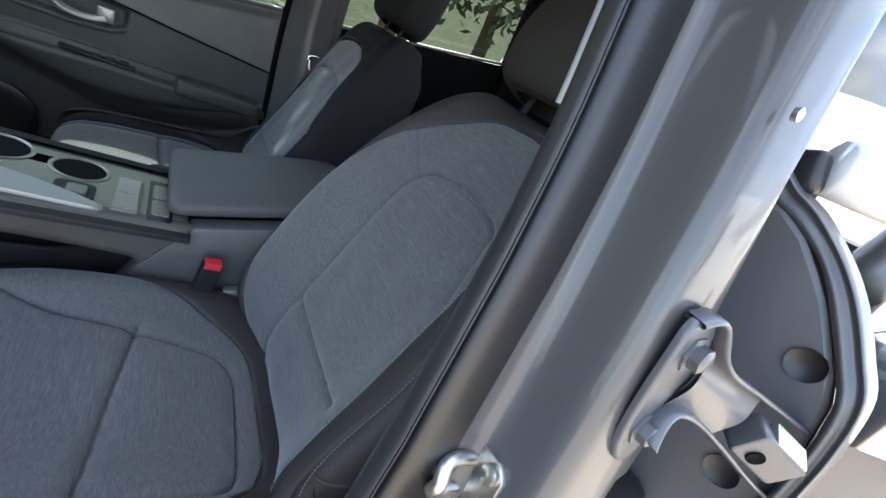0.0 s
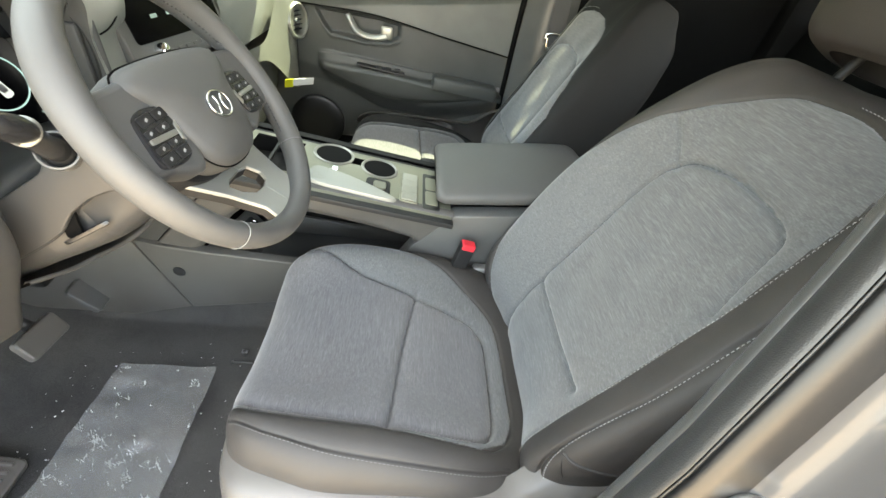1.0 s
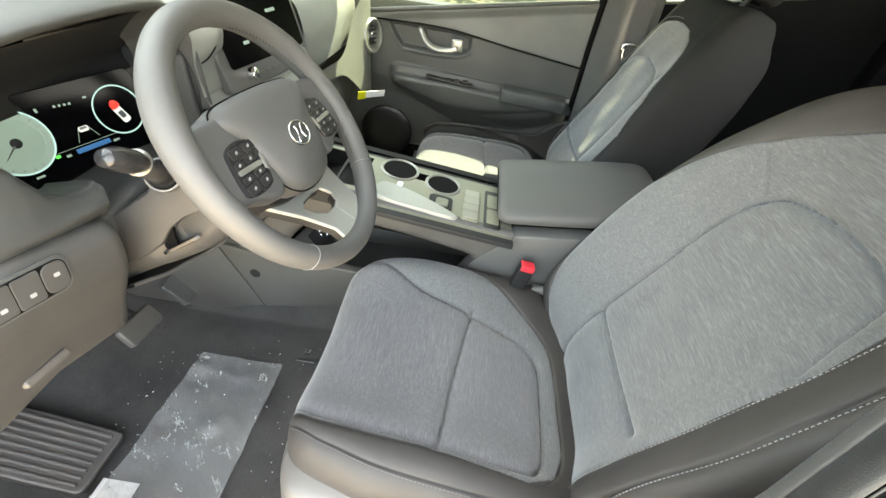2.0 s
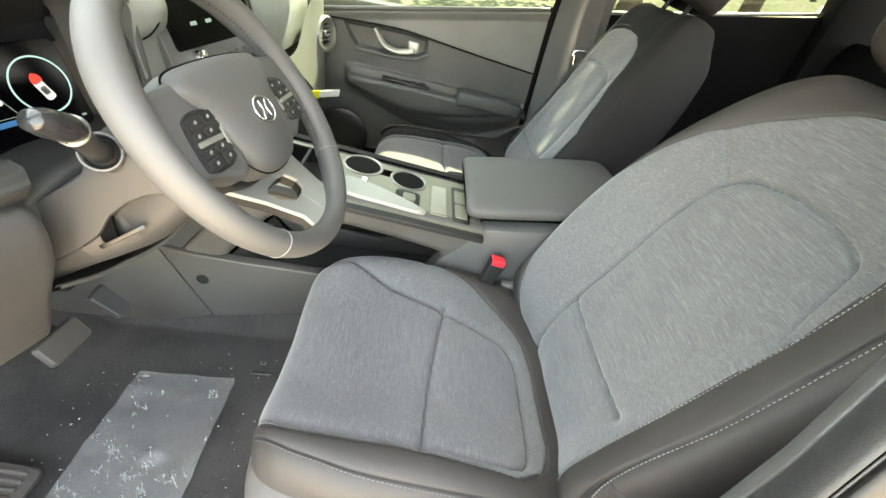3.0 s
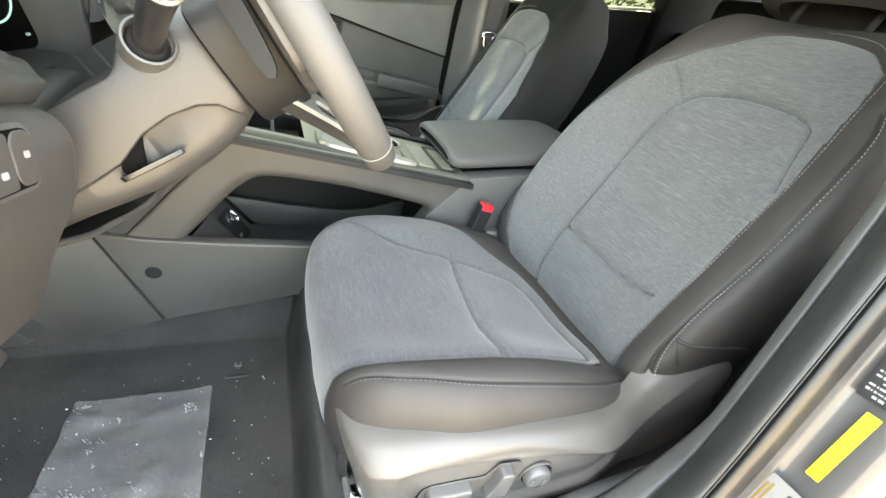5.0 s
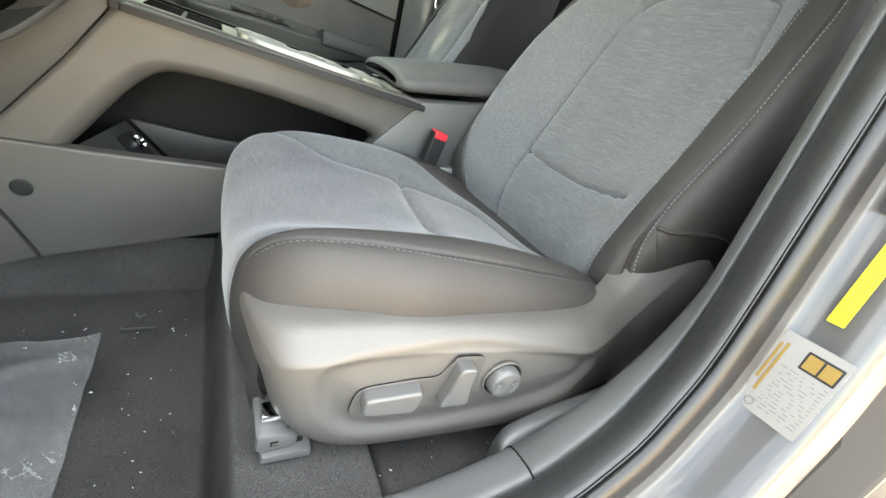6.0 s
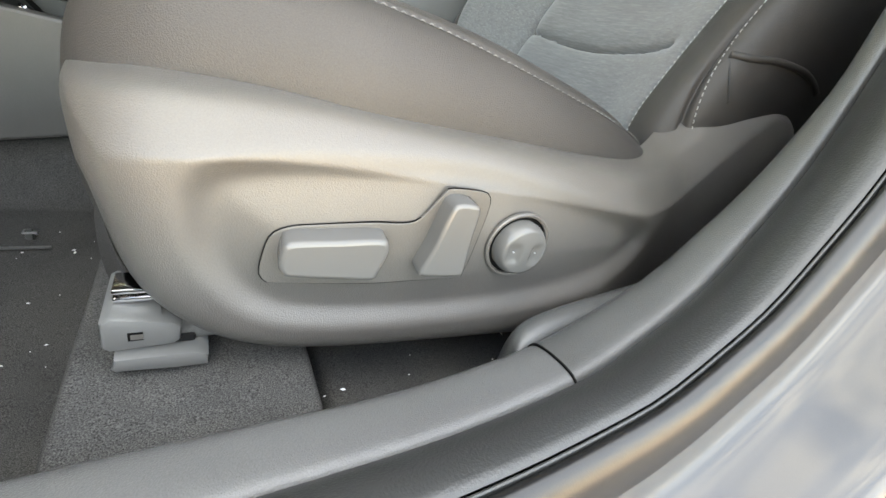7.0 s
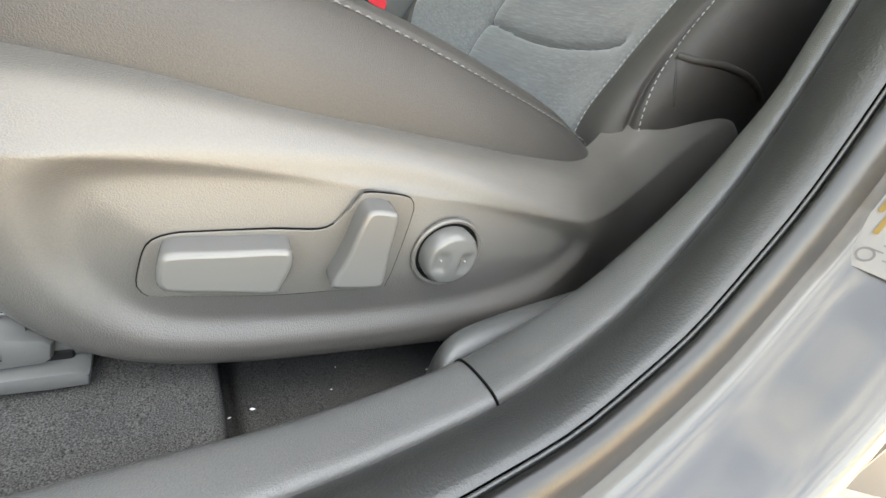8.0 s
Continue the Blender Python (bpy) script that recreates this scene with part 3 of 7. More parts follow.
hump = ramp(FX, -0.278, -0.246) * (1 - ramp(FX, -0.13, -0.112)) * ramp(half, 0.02, 0.06)
FZ = FLOOR + 0.0 * FX
FZ = np.where(FX < -0.72, FLOOR + 0.55 * np.clip(-0.72 - FX, 0, 1) ** 1.15, FZ)
FZ = np.maximum(FZ, FLOOR + 0.147 * hump)
FZ = np.maximum(FZ, FLOOR + 0.115 * ramp(FX, -0.15, -0.112) * ramp(half, 0.02, 0.06))
FZ = np.maximum(FZ, FLOOR + 0.12 * (1 - ramp(half, 0.10, 0.13)))
FZ = FZ + 0.07 * ramp(half, 0.64, 0.70) * ramp(-FX, 0.45, 0.9)
FZ += 0.0015 * np.sin(FX * 40) * np.sin(FY * 33)
floor = grid("floor", np.stack([FX, FY, FZ], -1), "carpet", None, "charcoal carpeted car floor with pale lint specks", flip=False)
tagged(floor, kind="structure", category="floor")
floor_pan = box("floor_pan", (-1.1, 0.06, 0.17), (1.9, 1.64, 0.225), "black", None, "dark underbody panel beneath the carpet", r=0.01)
tagged(floor_pan, category="underbody", kind="structure")

# roof, pillars and glass that close the cabin
roof = thing("roof", "grey roof panel with a light felt headliner", "roof", (0.6, MID, 1.45), kind="structure")
rx, ry = np.linspace(-0.31, 1.75, 30), np.linspace(-0.66, 0.66, 30)
RX, RY = np.meshgrid(rx, ry, indexing="ij")
RZ = 1.455 + 0.05 * np.sin((RX + 0.31) / 2.06 * math.pi) - 0.10 * np.abs(RY / 0.66) ** 3
grid("headliner", np.stack([RX, RY + MID, RZ - 0.03], -1), "headliner", roof)
grid("roof_skin", np.stack([RX, RY * 1.03 + MID, RZ + 0.015], -1), "paint", roof)
for sgn in (-1, 1):
    for nm, pts in (("front_pillar", [(-1.05, 0.66, 0.95), (-0.66, 0.655, 1.22), (-0.30, 0.62, 1.42)]), ("rear_pillar", [(1.2, 0.66, 0.98), (1.45, 0.64, 1.22), (1.6, 0.6, 1.42)])):
        tube(nm, [(x, MID + sgn * y, z) for x, y, z in pts], [0.05, 0.045, 0.05], "panel_mid", roof, n=20)
windshield = grid("windshield", np.array([[(-0.31 - 0.77 * u, MID + w * (0.6 + 0.06 * u), 1.43 - 0.46 * u) for w in np.linspace(-1, 1, 12)] for u in np.linspace(0, 1, 8)]), "windscreen",
                  None, "clear laminated windscreen above the dashboard")
tagged(windshield, category="windscreen", kind="structure")
cowl = box("cowl", (-1.5, 0.15, 0.4), (-1.06, 1.55, 0.93), "panel_dark", None, "black plastic cowl panel under the windscreen", r=0.03)
tagged(cowl, category="cowl", kind="structure")
bonnet = box("bonnet", (-2.1, 0.05, 0.5), (-1.4, 1.65, 0.97), "paint", None, "grey metallic bonnet ahead of the windscreen", r=0.08, seg=4)
tagged(bonnet, category="bonnet", kind="structure")
tail = box("tailgate", (1.75, 0.2, 0.3), (1.85, 1.5, 1.05), "panel_dark", None, "dark lined tailgate behind the rear seat", r=0.03)
tagged(tail, category="tailgate", kind="structure")
rear_side = box("quarter_panel", (0.95, 0.0, 0.2), (1.9, 0.12, 0.95), "paint", None, "grey metallic rear quarter panel", r=0.04, seg=3)
tagged(rear_side, category="quarter panel", kind="structure")


# ---------------------------------------------------------------- seats
U_LINE = [(-0.42, 0.655), (-0.24, 0.66), (-0.18, 0.655), (-0.10, 0.615), (0.0, 0.585), (0.10, 0.548), (0.128, 0.525), (0.14, 0.482), (0.133, 0.36), (0.122, 0.312), (0.09, 0.298), (-0.03, 0.31),
          (-0.13, 0.317), (-0.215, 0.326), (-0.25, 0.33), (-0.42, 0.335)]
B_LINE = [(-0.42, 0.69), (-0.24, 0.69), (-0.16, 0.70), (-0.06, 0.704), (0.035, 0.668), (0.12, 0.605), (0.16, 0.55), (0.168, 0.48), (0.162, 0.345), (0.14, 0.30), (0.10, 0.283), (-0.03, 0.302),
          (-0.13, 0.309), (-0.215, 0.318), (-0.25, 0.322), (-0.42, 0.327)]
PIPE_LINE = [(-0.262, 0.299), (-0.235, 0.293), (-0.18, 0.278), (-0.1, 0.262), (0.0, 0.253), (0.09, 0.253), (0.14, 0.262)]
SLOPE = radians(25)


def seat_cushion():
    cols = [(0.250, 0.47), (0.236, 0.52), (0.229, 0.55), (0.235, 0.58), (0.256, 0.601), (0.286, 0.604), (0.318, 0.588), (0.39, 0.562), (0.475, 0.553), (0.56, 0.554), (0.61, 0.564),
            (0.655, 0.582), (0.69, 0.575), (0.712, 0.545), (0.715, 0.47)]
    rows = [(0.235, -0.05, 0.0, 0.96), (0.17, -0.036, 0.5, 0.98), (0.1, -0.022, 0.85, 1.0), (0.0, -0.006, 1.0, 1.0), (-0.10, 0.003, 1.0, 0.985), (-0.175, 0.004, 1.0, 0.95), (-0.217, -0.003, 0.95, 0.90),
            (-0.243, -0.024, 0.85, 0.85), (-0.253, -0.058, 0.6, 0.83), (-0.251, -0.10, 0.4, 0.82), (-0.238, -0.135, 0.2, 0.82)]
    control = []
    for k, (x, dz, side, wide) in enumerate(rows):
        line = []
        for y, z in cols:
            h = z - 0.553
            if k <= 6:
                zz = 0.553 + dz + h * (side if h > 0 else 1)
            else:
                zz = 0.553 + dz + (h * side if h > 0 else 0.3 * h)
            corner = max(0.0, abs(y - 0.475) / 0.24 - 0.55) / 0.45
            xx = x + (0.022 * corner**2 if k >= 5 else 0)
            line.append((xx, 0.475 + (y - 0.475) * wide, zz))
        control.append(line)
    g = dense(control, 0, 0, 300, 320)
    plan = dense([[(x, 0, 0)] * len(cols) for x in (0.235, 0.17, 0.1, 0.0, -0.10, -0.175, -0.225, -0.262, -0.30, -0.34, -0.38)], 0, 0, 300, 320)[..., 0]
    return g, plan


def seat_back():
    cols = [(0.262, -0.14), (0.235, -0.115), (0.222, -0.06), (0.219, -0.01), (0.228, 0.028), (0.25, 0.046), (0.28, 0.0375), (0.312, 0.0225), (0.36, 0.007), (0.42, 0.001), (0.475, 0.0), (0.53, 0.001),
            (0.585, 0.008), (0.63, 0.028), (0.668, 0.048), (0.70, 0.046), (0.722, 0.022), (0.728, -0.02), (0.722, -0.07), (0.70, -0.115), (0.67, -0.14)]
    rows = [(-0.03, 0.90, 0.55, -0.03), (0.03, 0.93, 0.9, 0.0), (0.10, 0.97, 1.0, 0.004), (0.20, 1.0, 1.0, 0.0), (0.31, 0.985, 0.9, 0.0), (0.40, 0.935, 0.7, 0.0), (0.47, 0.86, 0.5, -0.001), (0.525, 0.77, 0.36, -0.006),
            (0.562, 0.68, 0.26, -0.018), (0.585, 0.61, 0.2, -0.04), (0.592, 0.57, 0.15, -0.07), (0.588, 0.55, 0.1, -0.105)]
    o, up, fr = np.array([0.18, 0, 0.523]), np.array([math.sin(SLOPE), 0, math.cos(SLOPE)]), np.array([-math.cos(SLOPE), 0, math.sin(SLOPE)])
    control, plan = [], []
    for s, wide, side, push in rows:
        line, pl = [], []
        for y, p in cols:
            yy = 0.475 + (y - 0.475) * wide
            q = max((p * side if p > 0 else p * (1.22 if s < 0.5 else 1.15)) + push, float(np.interp(s, [0.38, 0.47, 0.54, 0.592], [-0.172, -0.162, -0.135, -0.09])))
            line.append(o + s * up + q * fr + np.array([0, yy, 0]))
            pl.append((s, yy, 0))
        control.append(line)
        plan.append(pl)
    g = dense(control, 0, 0, 320, 340)
    pl = dense(plan, 0, 0, 320, 340)
    return g, pl[..., 0], pl[..., 1]


def carve(g, a, b, lines):
    """Presses seam lines into a padded surface and lets the padding swell beside them."""
    n = grid_normals(g)
    drop = np.zeros(a.shape)
    for line, depth, width in lines:
        d = near_line(a, b, spline(line, 90))
        drop += depth * np.exp(-((d / width) ** 2)) + 0.55 * depth * np.exp(-((d / (5 * width)) ** 2))
    return g, n, drop


def on_surface(g, n, a, b, line, count, skip=48):
    """Places and normals of a line given in the surface's own measures."""
    p = spline(line, count)
    pts, nor = [], []
    a, b, g, n = a[:, skip:-skip], b[:, skip:-skip], g[:, skip:-skip], n[:, skip:-skip]
    fa, fb, fg, fn = a.ravel(), b.ravel(), g.reshape(-1, 3), n.reshape(-1, 3)
    for u, v in p:
        d = np.hypot(fa - u, fb - v)
        k = np.argpartition(d, 5)[:5]
        w = 1 / (d[k] + 1e-5)
        w /= w.sum()
        pts.append((fg[k] * w[:, None]).sum(0))
        nor.append((fn[k] * w[:, None]).sum(0))
    pts, nor = np.array(pts), np.array(nor)
    ker = np.ones(5) / 5
    sm = np.stack([np.convolve(np.pad(pts[:, k], 2, mode="edge"), ker, "valid") for k in range(3)], 1)
    return sm, nor / np.linalg.norm(nor, axis=1, keepdims=True)


INSERT = [(-0.03, 0.548), (0.04, 0.556), (0.12, 0.566), (0.25, 0.569), (0.34, 0.571), (0.395, 0.562), (0.425, 0.535), (0.437, 0.49), (0.442, 0.44), (0.438, 0.385), (0.425, 0.352), (0.40, 0.341), (0.37, 0.332), (0.33, 0.32)]
LOW = [(0.122, 0.566), (0.116, 0.50), (0.115, 0.43), (0.122, 0.36), (0.128, 0.335)]
RADIAL = [(0.405, 0.556), (0.43, 0.585), (0.455, 0.62)]
STITCH1 = [(-0.03, 0.300), (0.075, 0.303), (0.14, 0.306), (0.26, 0.308), (0.36, 0.310), (0.46, 0.321), (0.51, 0.330), (0.538, 0.362), (0.553, 0.41), (0.556, 0.45), (0.55, 0.505), (0.53, 0.55), (0.49, 0.60), (0.44, 0.645),
           (0.37, 0.682), (0.28, 0.706), (0.18, 0.705), (0.10, 0.685), (0.05, 0.655), (0.0, 0.63), (-0.03, 0.62)]
STITCH2 = [(0.045, 0.247), (0.10, 0.258), (0.18, 0.261), (0.26, 0.259), (0.35, 0.264), (0.42, 0.274), (0.46, 0.29)]


def car_seat(name, label, mirror=False, shift=(0, 0, 0)):
    """A front seat with cushion, back, head restraint and its side shield; mirrored for the passenger."""

    def flip_y(p):
        q = np.array(p, float).copy()
        if mirror:
            q[..., 1] = 2 * MID - q[..., 1]
        return q + np.array(shift)

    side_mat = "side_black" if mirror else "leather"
    root = thing(name, label, "car seat", tuple(flip_y((0.0, 0.475, 0.40))), group="front seats")
    # cushion
    g, px = seat_cushion()
    py = 0.475 + (g[..., 1] - 0.475) / np.interp(-px, [0.2, 0.225, 0.262, 0.30, 0.38], [1, 0.985, 0.95, 0.93, 0.93])
    cross = [(0.012, 0.592), (0.0, 0.53), (-0.012, 0.45), (-0.022, 0.36), (-0.027, 0.312)]
    g, n, drop = carve(g, px, py, [(U_LINE, 0.0085, 0.0024), (cross, 0.010, 0.0024), (PIPE_LINE, 0.0024, 0.0018), (B_LINE, 0.003, 0.0022)])
    drop = drop * np.interp(px, [-0.27, -0.215], [0.25, 1.0])
    sgn = 1 if n[143, 160, 2] > 0 else -1
    n = n * sgn
    g = g - n * drop[..., None]
    g += n * (0.0012 * np.sin(px * 31 + 2 * np.sin(py * 17)) * np.sin(py * 27 + 1))[..., None]
    if mirror:
        g = g - np.array([0.0, 0.0, 0.045])
    ca, cb = 0.5 * (px[:-1, :-1] + px[1:, 1:]), 0.5 * (py[:-1, :-1] + py[1:, 1:])
    main = inside(ca, cb, U_LINE)
    border = inside(ca, cb, B_LINE) & ~main
    gw = flip_y(g)
    grid("seat_cover", gw, "fabric", root, "heather grey woven seat fabric", mask=main, flip=mirror == (sgn > 0))
    grid("seat_border", gw, "fabric_light", root, "lighter heather grey fabric border", mask=border, flip=mirror == (sgn > 0))
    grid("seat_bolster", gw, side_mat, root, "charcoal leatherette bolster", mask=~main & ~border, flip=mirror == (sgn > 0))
    for ln, cnt, yarn in (([(x, y - 0.0045) for x, y in PIPE_LINE], 90, "seam_thread"), ([(x, y - 0.006) for x, y in U_LINE[10:15]], 80, "mid_thread")):
        p, q = on_surface(g, n, px, py, ln, cnt)
        stitches("stitching", flip_y(p), q * ((1, -1, 1) if mirror else (1, 1, 1)), yarn, root)
    p, q = on_surface(g, n, px, py, [(0.012, 0.690), (-0.06, 0.702), (-0.16, 0.700), (-0.21, 0.694)], 60, 30)
    tube("piping", flip_y(p - q * 0.001), 0.0028, "leather_edge", root, n=70, sides=8)
    # back
    g, ps, py = seat_back()
    if mirror:
        ps = np.where(ps > 0.1, 0.1 + (ps - 0.1) / 0.89, ps)
        out = np.clip((0.475 - g[..., 1]) / 0.25, 0, 1)
        g = g + np.stack([0.050 * ramp(out, 0.45, 1.0), 0.062 * ramp(out, 0.2, 1.0), 0 * out], -1)
    else:
        inner = np.clip((g[..., 1] - 0.475) / 0.25, 0, 1)
        g = g - np.stack([0 * inner, inner * 0.25 * np.interp(ps, [0.30, 0.40, 0.47, 0.53, 0.59], [0.0, 0.05, 0.10, 0.14, 0.18]), 0 * inner], -1)
    g, n, drop = carve(g, ps, py, [(INSERT, 0.008, 0.0024), (LOW, 0.0085, 0.0024), (RADIAL, 0.0045, 0.0022), (STITCH1, 0.0026, 0.0022), (STITCH2, 0.006, 0.0022)])
    sgn = 1 if n[139, 170, 0] < 0 else -1
    n = n * sgn
    front_side = np.interp(np.arange(340), [0, 41, 61, 279, 299, 339], [0, 0, 1, 1, 0, 0])[None, :]
    g = g - n * (drop * front_side)[..., None]
    g += n * (0.0014 * np.sin(ps * 29 + 2 * np.sin(py * 19)) * np.sin(py * 25 + 2) * front_side)[..., None]
    ca, cb = 0.5 * (ps[:-1, :-1] + ps[1:, 1:]), 0.5 * (py[:-1, :-1] + py[1:, 1:])
    fs = np.broadcast_to(front_side[:, :-1], ca.shape) > 0.5
    insert = inside(ca, cb, INSERT + [(0.2, 0.303), (0.1, 0.30), (-0.03, 0.30)]) & fs & (cb > 0.303)
    low = insert & (ca < np.interp(cb, [p[1] for p in LOW][::-1], [p[0] for p in LOW][::-1]))
    wing = inside(ca, cb, STITCH1) & fs & ~insert
    gw = flip_y(g)
    fl = mirror == (sgn > 0)
    grid("backrest_insert", gw, "fabric_light", root, "heather grey woven backrest panel", mask=insert & ~low, flip=fl)
    grid("lumbar_panel", gw, "fabric_light", root, "heather grey lumbar panel", mask=low, flip=fl)
    grid("backrest_wing", gw, "fabric_light", root, "heather grey fabric backrest surround", mask=wing, flip=fl)
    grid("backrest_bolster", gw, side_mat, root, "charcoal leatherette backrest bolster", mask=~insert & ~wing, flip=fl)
    for ln, cnt, up in (([(s, y - 0.0055) for s, y in STITCH2], 100, 0.0), ([(s, y - 0.0085) for s, y in STITCH1[:7]] + [(s + 0.008, y - 0.003) for s, y in STITCH1[7:10]], 170, 0.0012)):
        p, q = on_surface(g, n, ps, py, ln, cnt, 54)
        p = p + q * up
        stitches("stitching", flip_y(p), q * ((1, -1, 1) if mirror else (1, 1, 1)), "thread", root)
    # shell behind the back
    back = np.stack([g[:, 4], 0.5 * (g[:, 4] + g[:, -5]) + np.array([0.03, 0, -0.01]), g[:, -5]], 1)
    grid("back_shell", flip_y(back), "panel_dark", root, "charcoal plastic seat back shell")
    # head restraint and its posts
    o, up, fr = np.array([0.18, 0.475, 0.523]), np.array([math.sin(SLOPE), 0, math.cos(SLOPE)]), np.array([-math.cos(SLOPE), 0, math.sin(SLOPE)])
    rings = []
    for s, w, d, c in ((0.607, 0.085, 0.030, -0.05), (0.612, 0.118, 0.045, -0.045), (0.635, 0.135, 0.056, -0.04), (0.69, 0.138, 0.062, -0.03), (0.745, 0.13, 0.056, -0.026), (0.775, 0.115, 0.045, -0.03), (0.785, 0.08, 0.02, -0.034)):
        a = np.linspace(0, 2 * math.pi, 40, endpoint=False)
        cx, sx = np.cos(a), np.sin(a)
        rings.append(o + s * up + np.outer(c + d * np.sign(sx) * np.abs(sx) ** 0.7, fr) + np.outer(w * np.sign(cx) * np.abs(cx) ** 0.55, (0, 1, 0)))
    hr = dense(rings, 0, 0, 40, 40)
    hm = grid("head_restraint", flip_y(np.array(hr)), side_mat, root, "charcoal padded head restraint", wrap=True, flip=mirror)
    for dy in (-0.055, 0.055):
        p = o + np.array([0, dy, 0]) - 0.05 * fr
        tube("headrest_post", flip_y(np.array([p + 0.55 * up, p + 0.60 * up, p + 0.66 * up])), 0.006, "panel_dark", root, n=8)
    return root, flip_y


driver, dflip = car_seat("driver_seat", "charcoal leatherette and heather grey fabric driver's seat")
passenger, pflip = car_seat("passenger_seat", "heather grey fabric passenger seat with charcoal leatherette sides", True, (0.036, -0.012, 0.006))


def side_shield(root, fy, mirror):
    """The plastic shield on the seat's door side, with a dished field for the switches."""
    top = spline([(-0.2425, 0.538), (-0.238, 0.546), (-0.22, 0.5525), (-0.196, 0.557), (-0.152, 0.5595), (-0.094, 0.558), (-0.012, 0.554), (0.044, 0.5515), (0.10, 0.5525), (0.145, 0.563), (0.180, 0.590), (0.212, 0.616), (0.250, 0.631), (0.290, 0.628), (0.320, 0.602), (0.330, 0.54)], 170)
    low = spline([(-0.2425, 0.534), (-0.2305, 0.505), (-0.217, 0.459), (-0.194, 0.433), (-0.167, 0.419), (-0.13, 0.4125), (-0.076, 0.4115), (0.04, 0.414), (0.13, 0.416), (0.21, 0.42), (0.285, 0.445), (0.328, 0.50)], 170)
    v = np.linspace(0, 1, 110)
    v = 0.5 - 0.5 * np.cos(v * math.pi)
    xz = top[:, None] * (1 - v[None, :, None]) + low[:, None] * v[None, :, None]
    X, Z = xz[..., 0], xz[..., 1]
    dt = near_line(X, Z, top)
    dl = near_line(X, Z, low)
    y = 0.2085 - 0.10 * (np.minimum(X, 0.07) + 0.15) + 0.022 * ramp(X, 0.06, 0.18)
    y = y + 0.023 * np.clip(1 - dt / 0.026, 0, 1) ** 1.08 + 0.026 * np.exp(-dt / 0.0020) + 0.022 * np.exp(-dl / 0.008)
    y = y + 0.032 * np.exp(-(X + 0.2425) / 0.016)
    y = y + 0.028 * ramp(X, 0.09, 0.27) * np.clip(1 - dt / 0.070, 0, 1) ** 2.0
    dish = [(-0.186, 0.523), (-0.1905, 0.505), (-0.185, 0.478), (-0.165, 0.454), (-0.13, 0.4445), (-0.045, 0.4465), (0.035, 0.460), (0.085, 0.485), (0.098, 0.503), (0.075, 0.519), (0.005, 0.533), (-0.056, 0.540), (-0.13, 0.5375), (-0.170, 0.532)]
    ring = spline(dish, 120, closed=True)
    d = near_line(X, Z, np.vstack([ring, ring[:1]])) * np.where(inside(X, Z, ring), 1, -1)
    y = y + 0.0075 * ramp(d, -0.007, 0.010) - 0.0035 * ramp(d, 0.004, 0.04)
    g = fy(np.stack([X, y, Z], -1))
    return grid("side_shield", g, "panel", root, "grained warm grey plastic seat side shield", flip=not mirror)


for rt, fy, mir in ((driver, dflip, False), (passenger, pflip, True)):
    val = dense([[(-0.222 + 0.022 * (abs(y - 0.475) / 0.235) ** 4, y, 0.505), (-0.233 + 0.022 * (abs(y - 0.475) / 0.235) ** 4, y, 0.478), (-0.226 + 0.02 * (abs(y - 0.475) / 0.235) ** 4, y, 0.458), (-0.205, y, 0.435)] for y in np.linspace(0.238, 0.712, 9)], 0, 0, 40, 16)
    grid("front_valance", fy(val), "panel_dark", rt, "charcoal valance under the cushion", flip=mir)
    box("seat_frame", fy((-0.19, 0.27, 0.44)) if not mir else (-0.19, 2 * MID - 0.69, 0.44), fy((0.2, 0.69, 0.50)) if not mir else (0.2, 2 * MID - 0.27, 0.50), "black", rt, r=0.01)
shield = side_shield(driver, dflip, False)
side_shield(passenger, pflip, True)


def on_shield(lift=0.0):
    """A pose on the shield's switch field: x to the car's rear, y up, z out of the door."""
    return axes((0, 0.2125 - 0.015 - lift, 0), (1, -0.10, 0), (0, 0, 1))


def grow(outline, d):
    c = np.mean(outline, 0)
    out = []
    for p in outline:
        v = np.array(p) - c
        out.append(tuple(np.array(p) + d * v / (np.linalg.norm(v) + 1e-9)))
    return out


bezel = [tuple(p) for p in spline([(-0.1632, 0.476), (-0.1627, 0.4841), (-0.1591, 0.4974), (-0.1508, 0.5027), (-0.1382, 0.5046), (-0.112, 0.5075), (-0.0900, 0.5090), (-0.0815, 0.5175), (-0.0749, 0.528), (-0.0715, 0.5302), (-0.0535, 0.5302), (-0.0475, 0.5272), (-0.0462, 0.519),
                                   (-0.0478, 0.495), (-0.050, 0.4783), (-0.054, 0.4733), (-0.082, 0.4715), (-0.1107, 0.4697), (-0.155, 0.4705), (-0.1605, 0.472)], 90, closed=True)]
plate("bezel_gap", grow(bezel, 0.0003), 0.0010, "gap", shield, r=0, place=on_shield())
plate("switch_bezel", grow(bezel, -0.0002), 0.0015, "panel", shield, r=0.0004, place=on_shield())
slide = [tuple(p) for p in spline([(-0.1555, 0.4885), (-0.1545, 0.4975), (-0.1505, 0.5015), (-0.13, 0.5033), (-0.1088, 0.5048), (-0.1045, 0.5015), (-0.1042, 0.495), (-0.107, 0.486), (-0.1105, 0.4805), (-0.13, 0.4812), (-0.1502, 0.4823), (-0.1540, 0.4845)], 60, closed=True)]
plate("seat_slide_switch", slide, 0.0150, "switch", shield, "satin grey seat slide switch", r=0.0026, seg=3, place=on_shield())
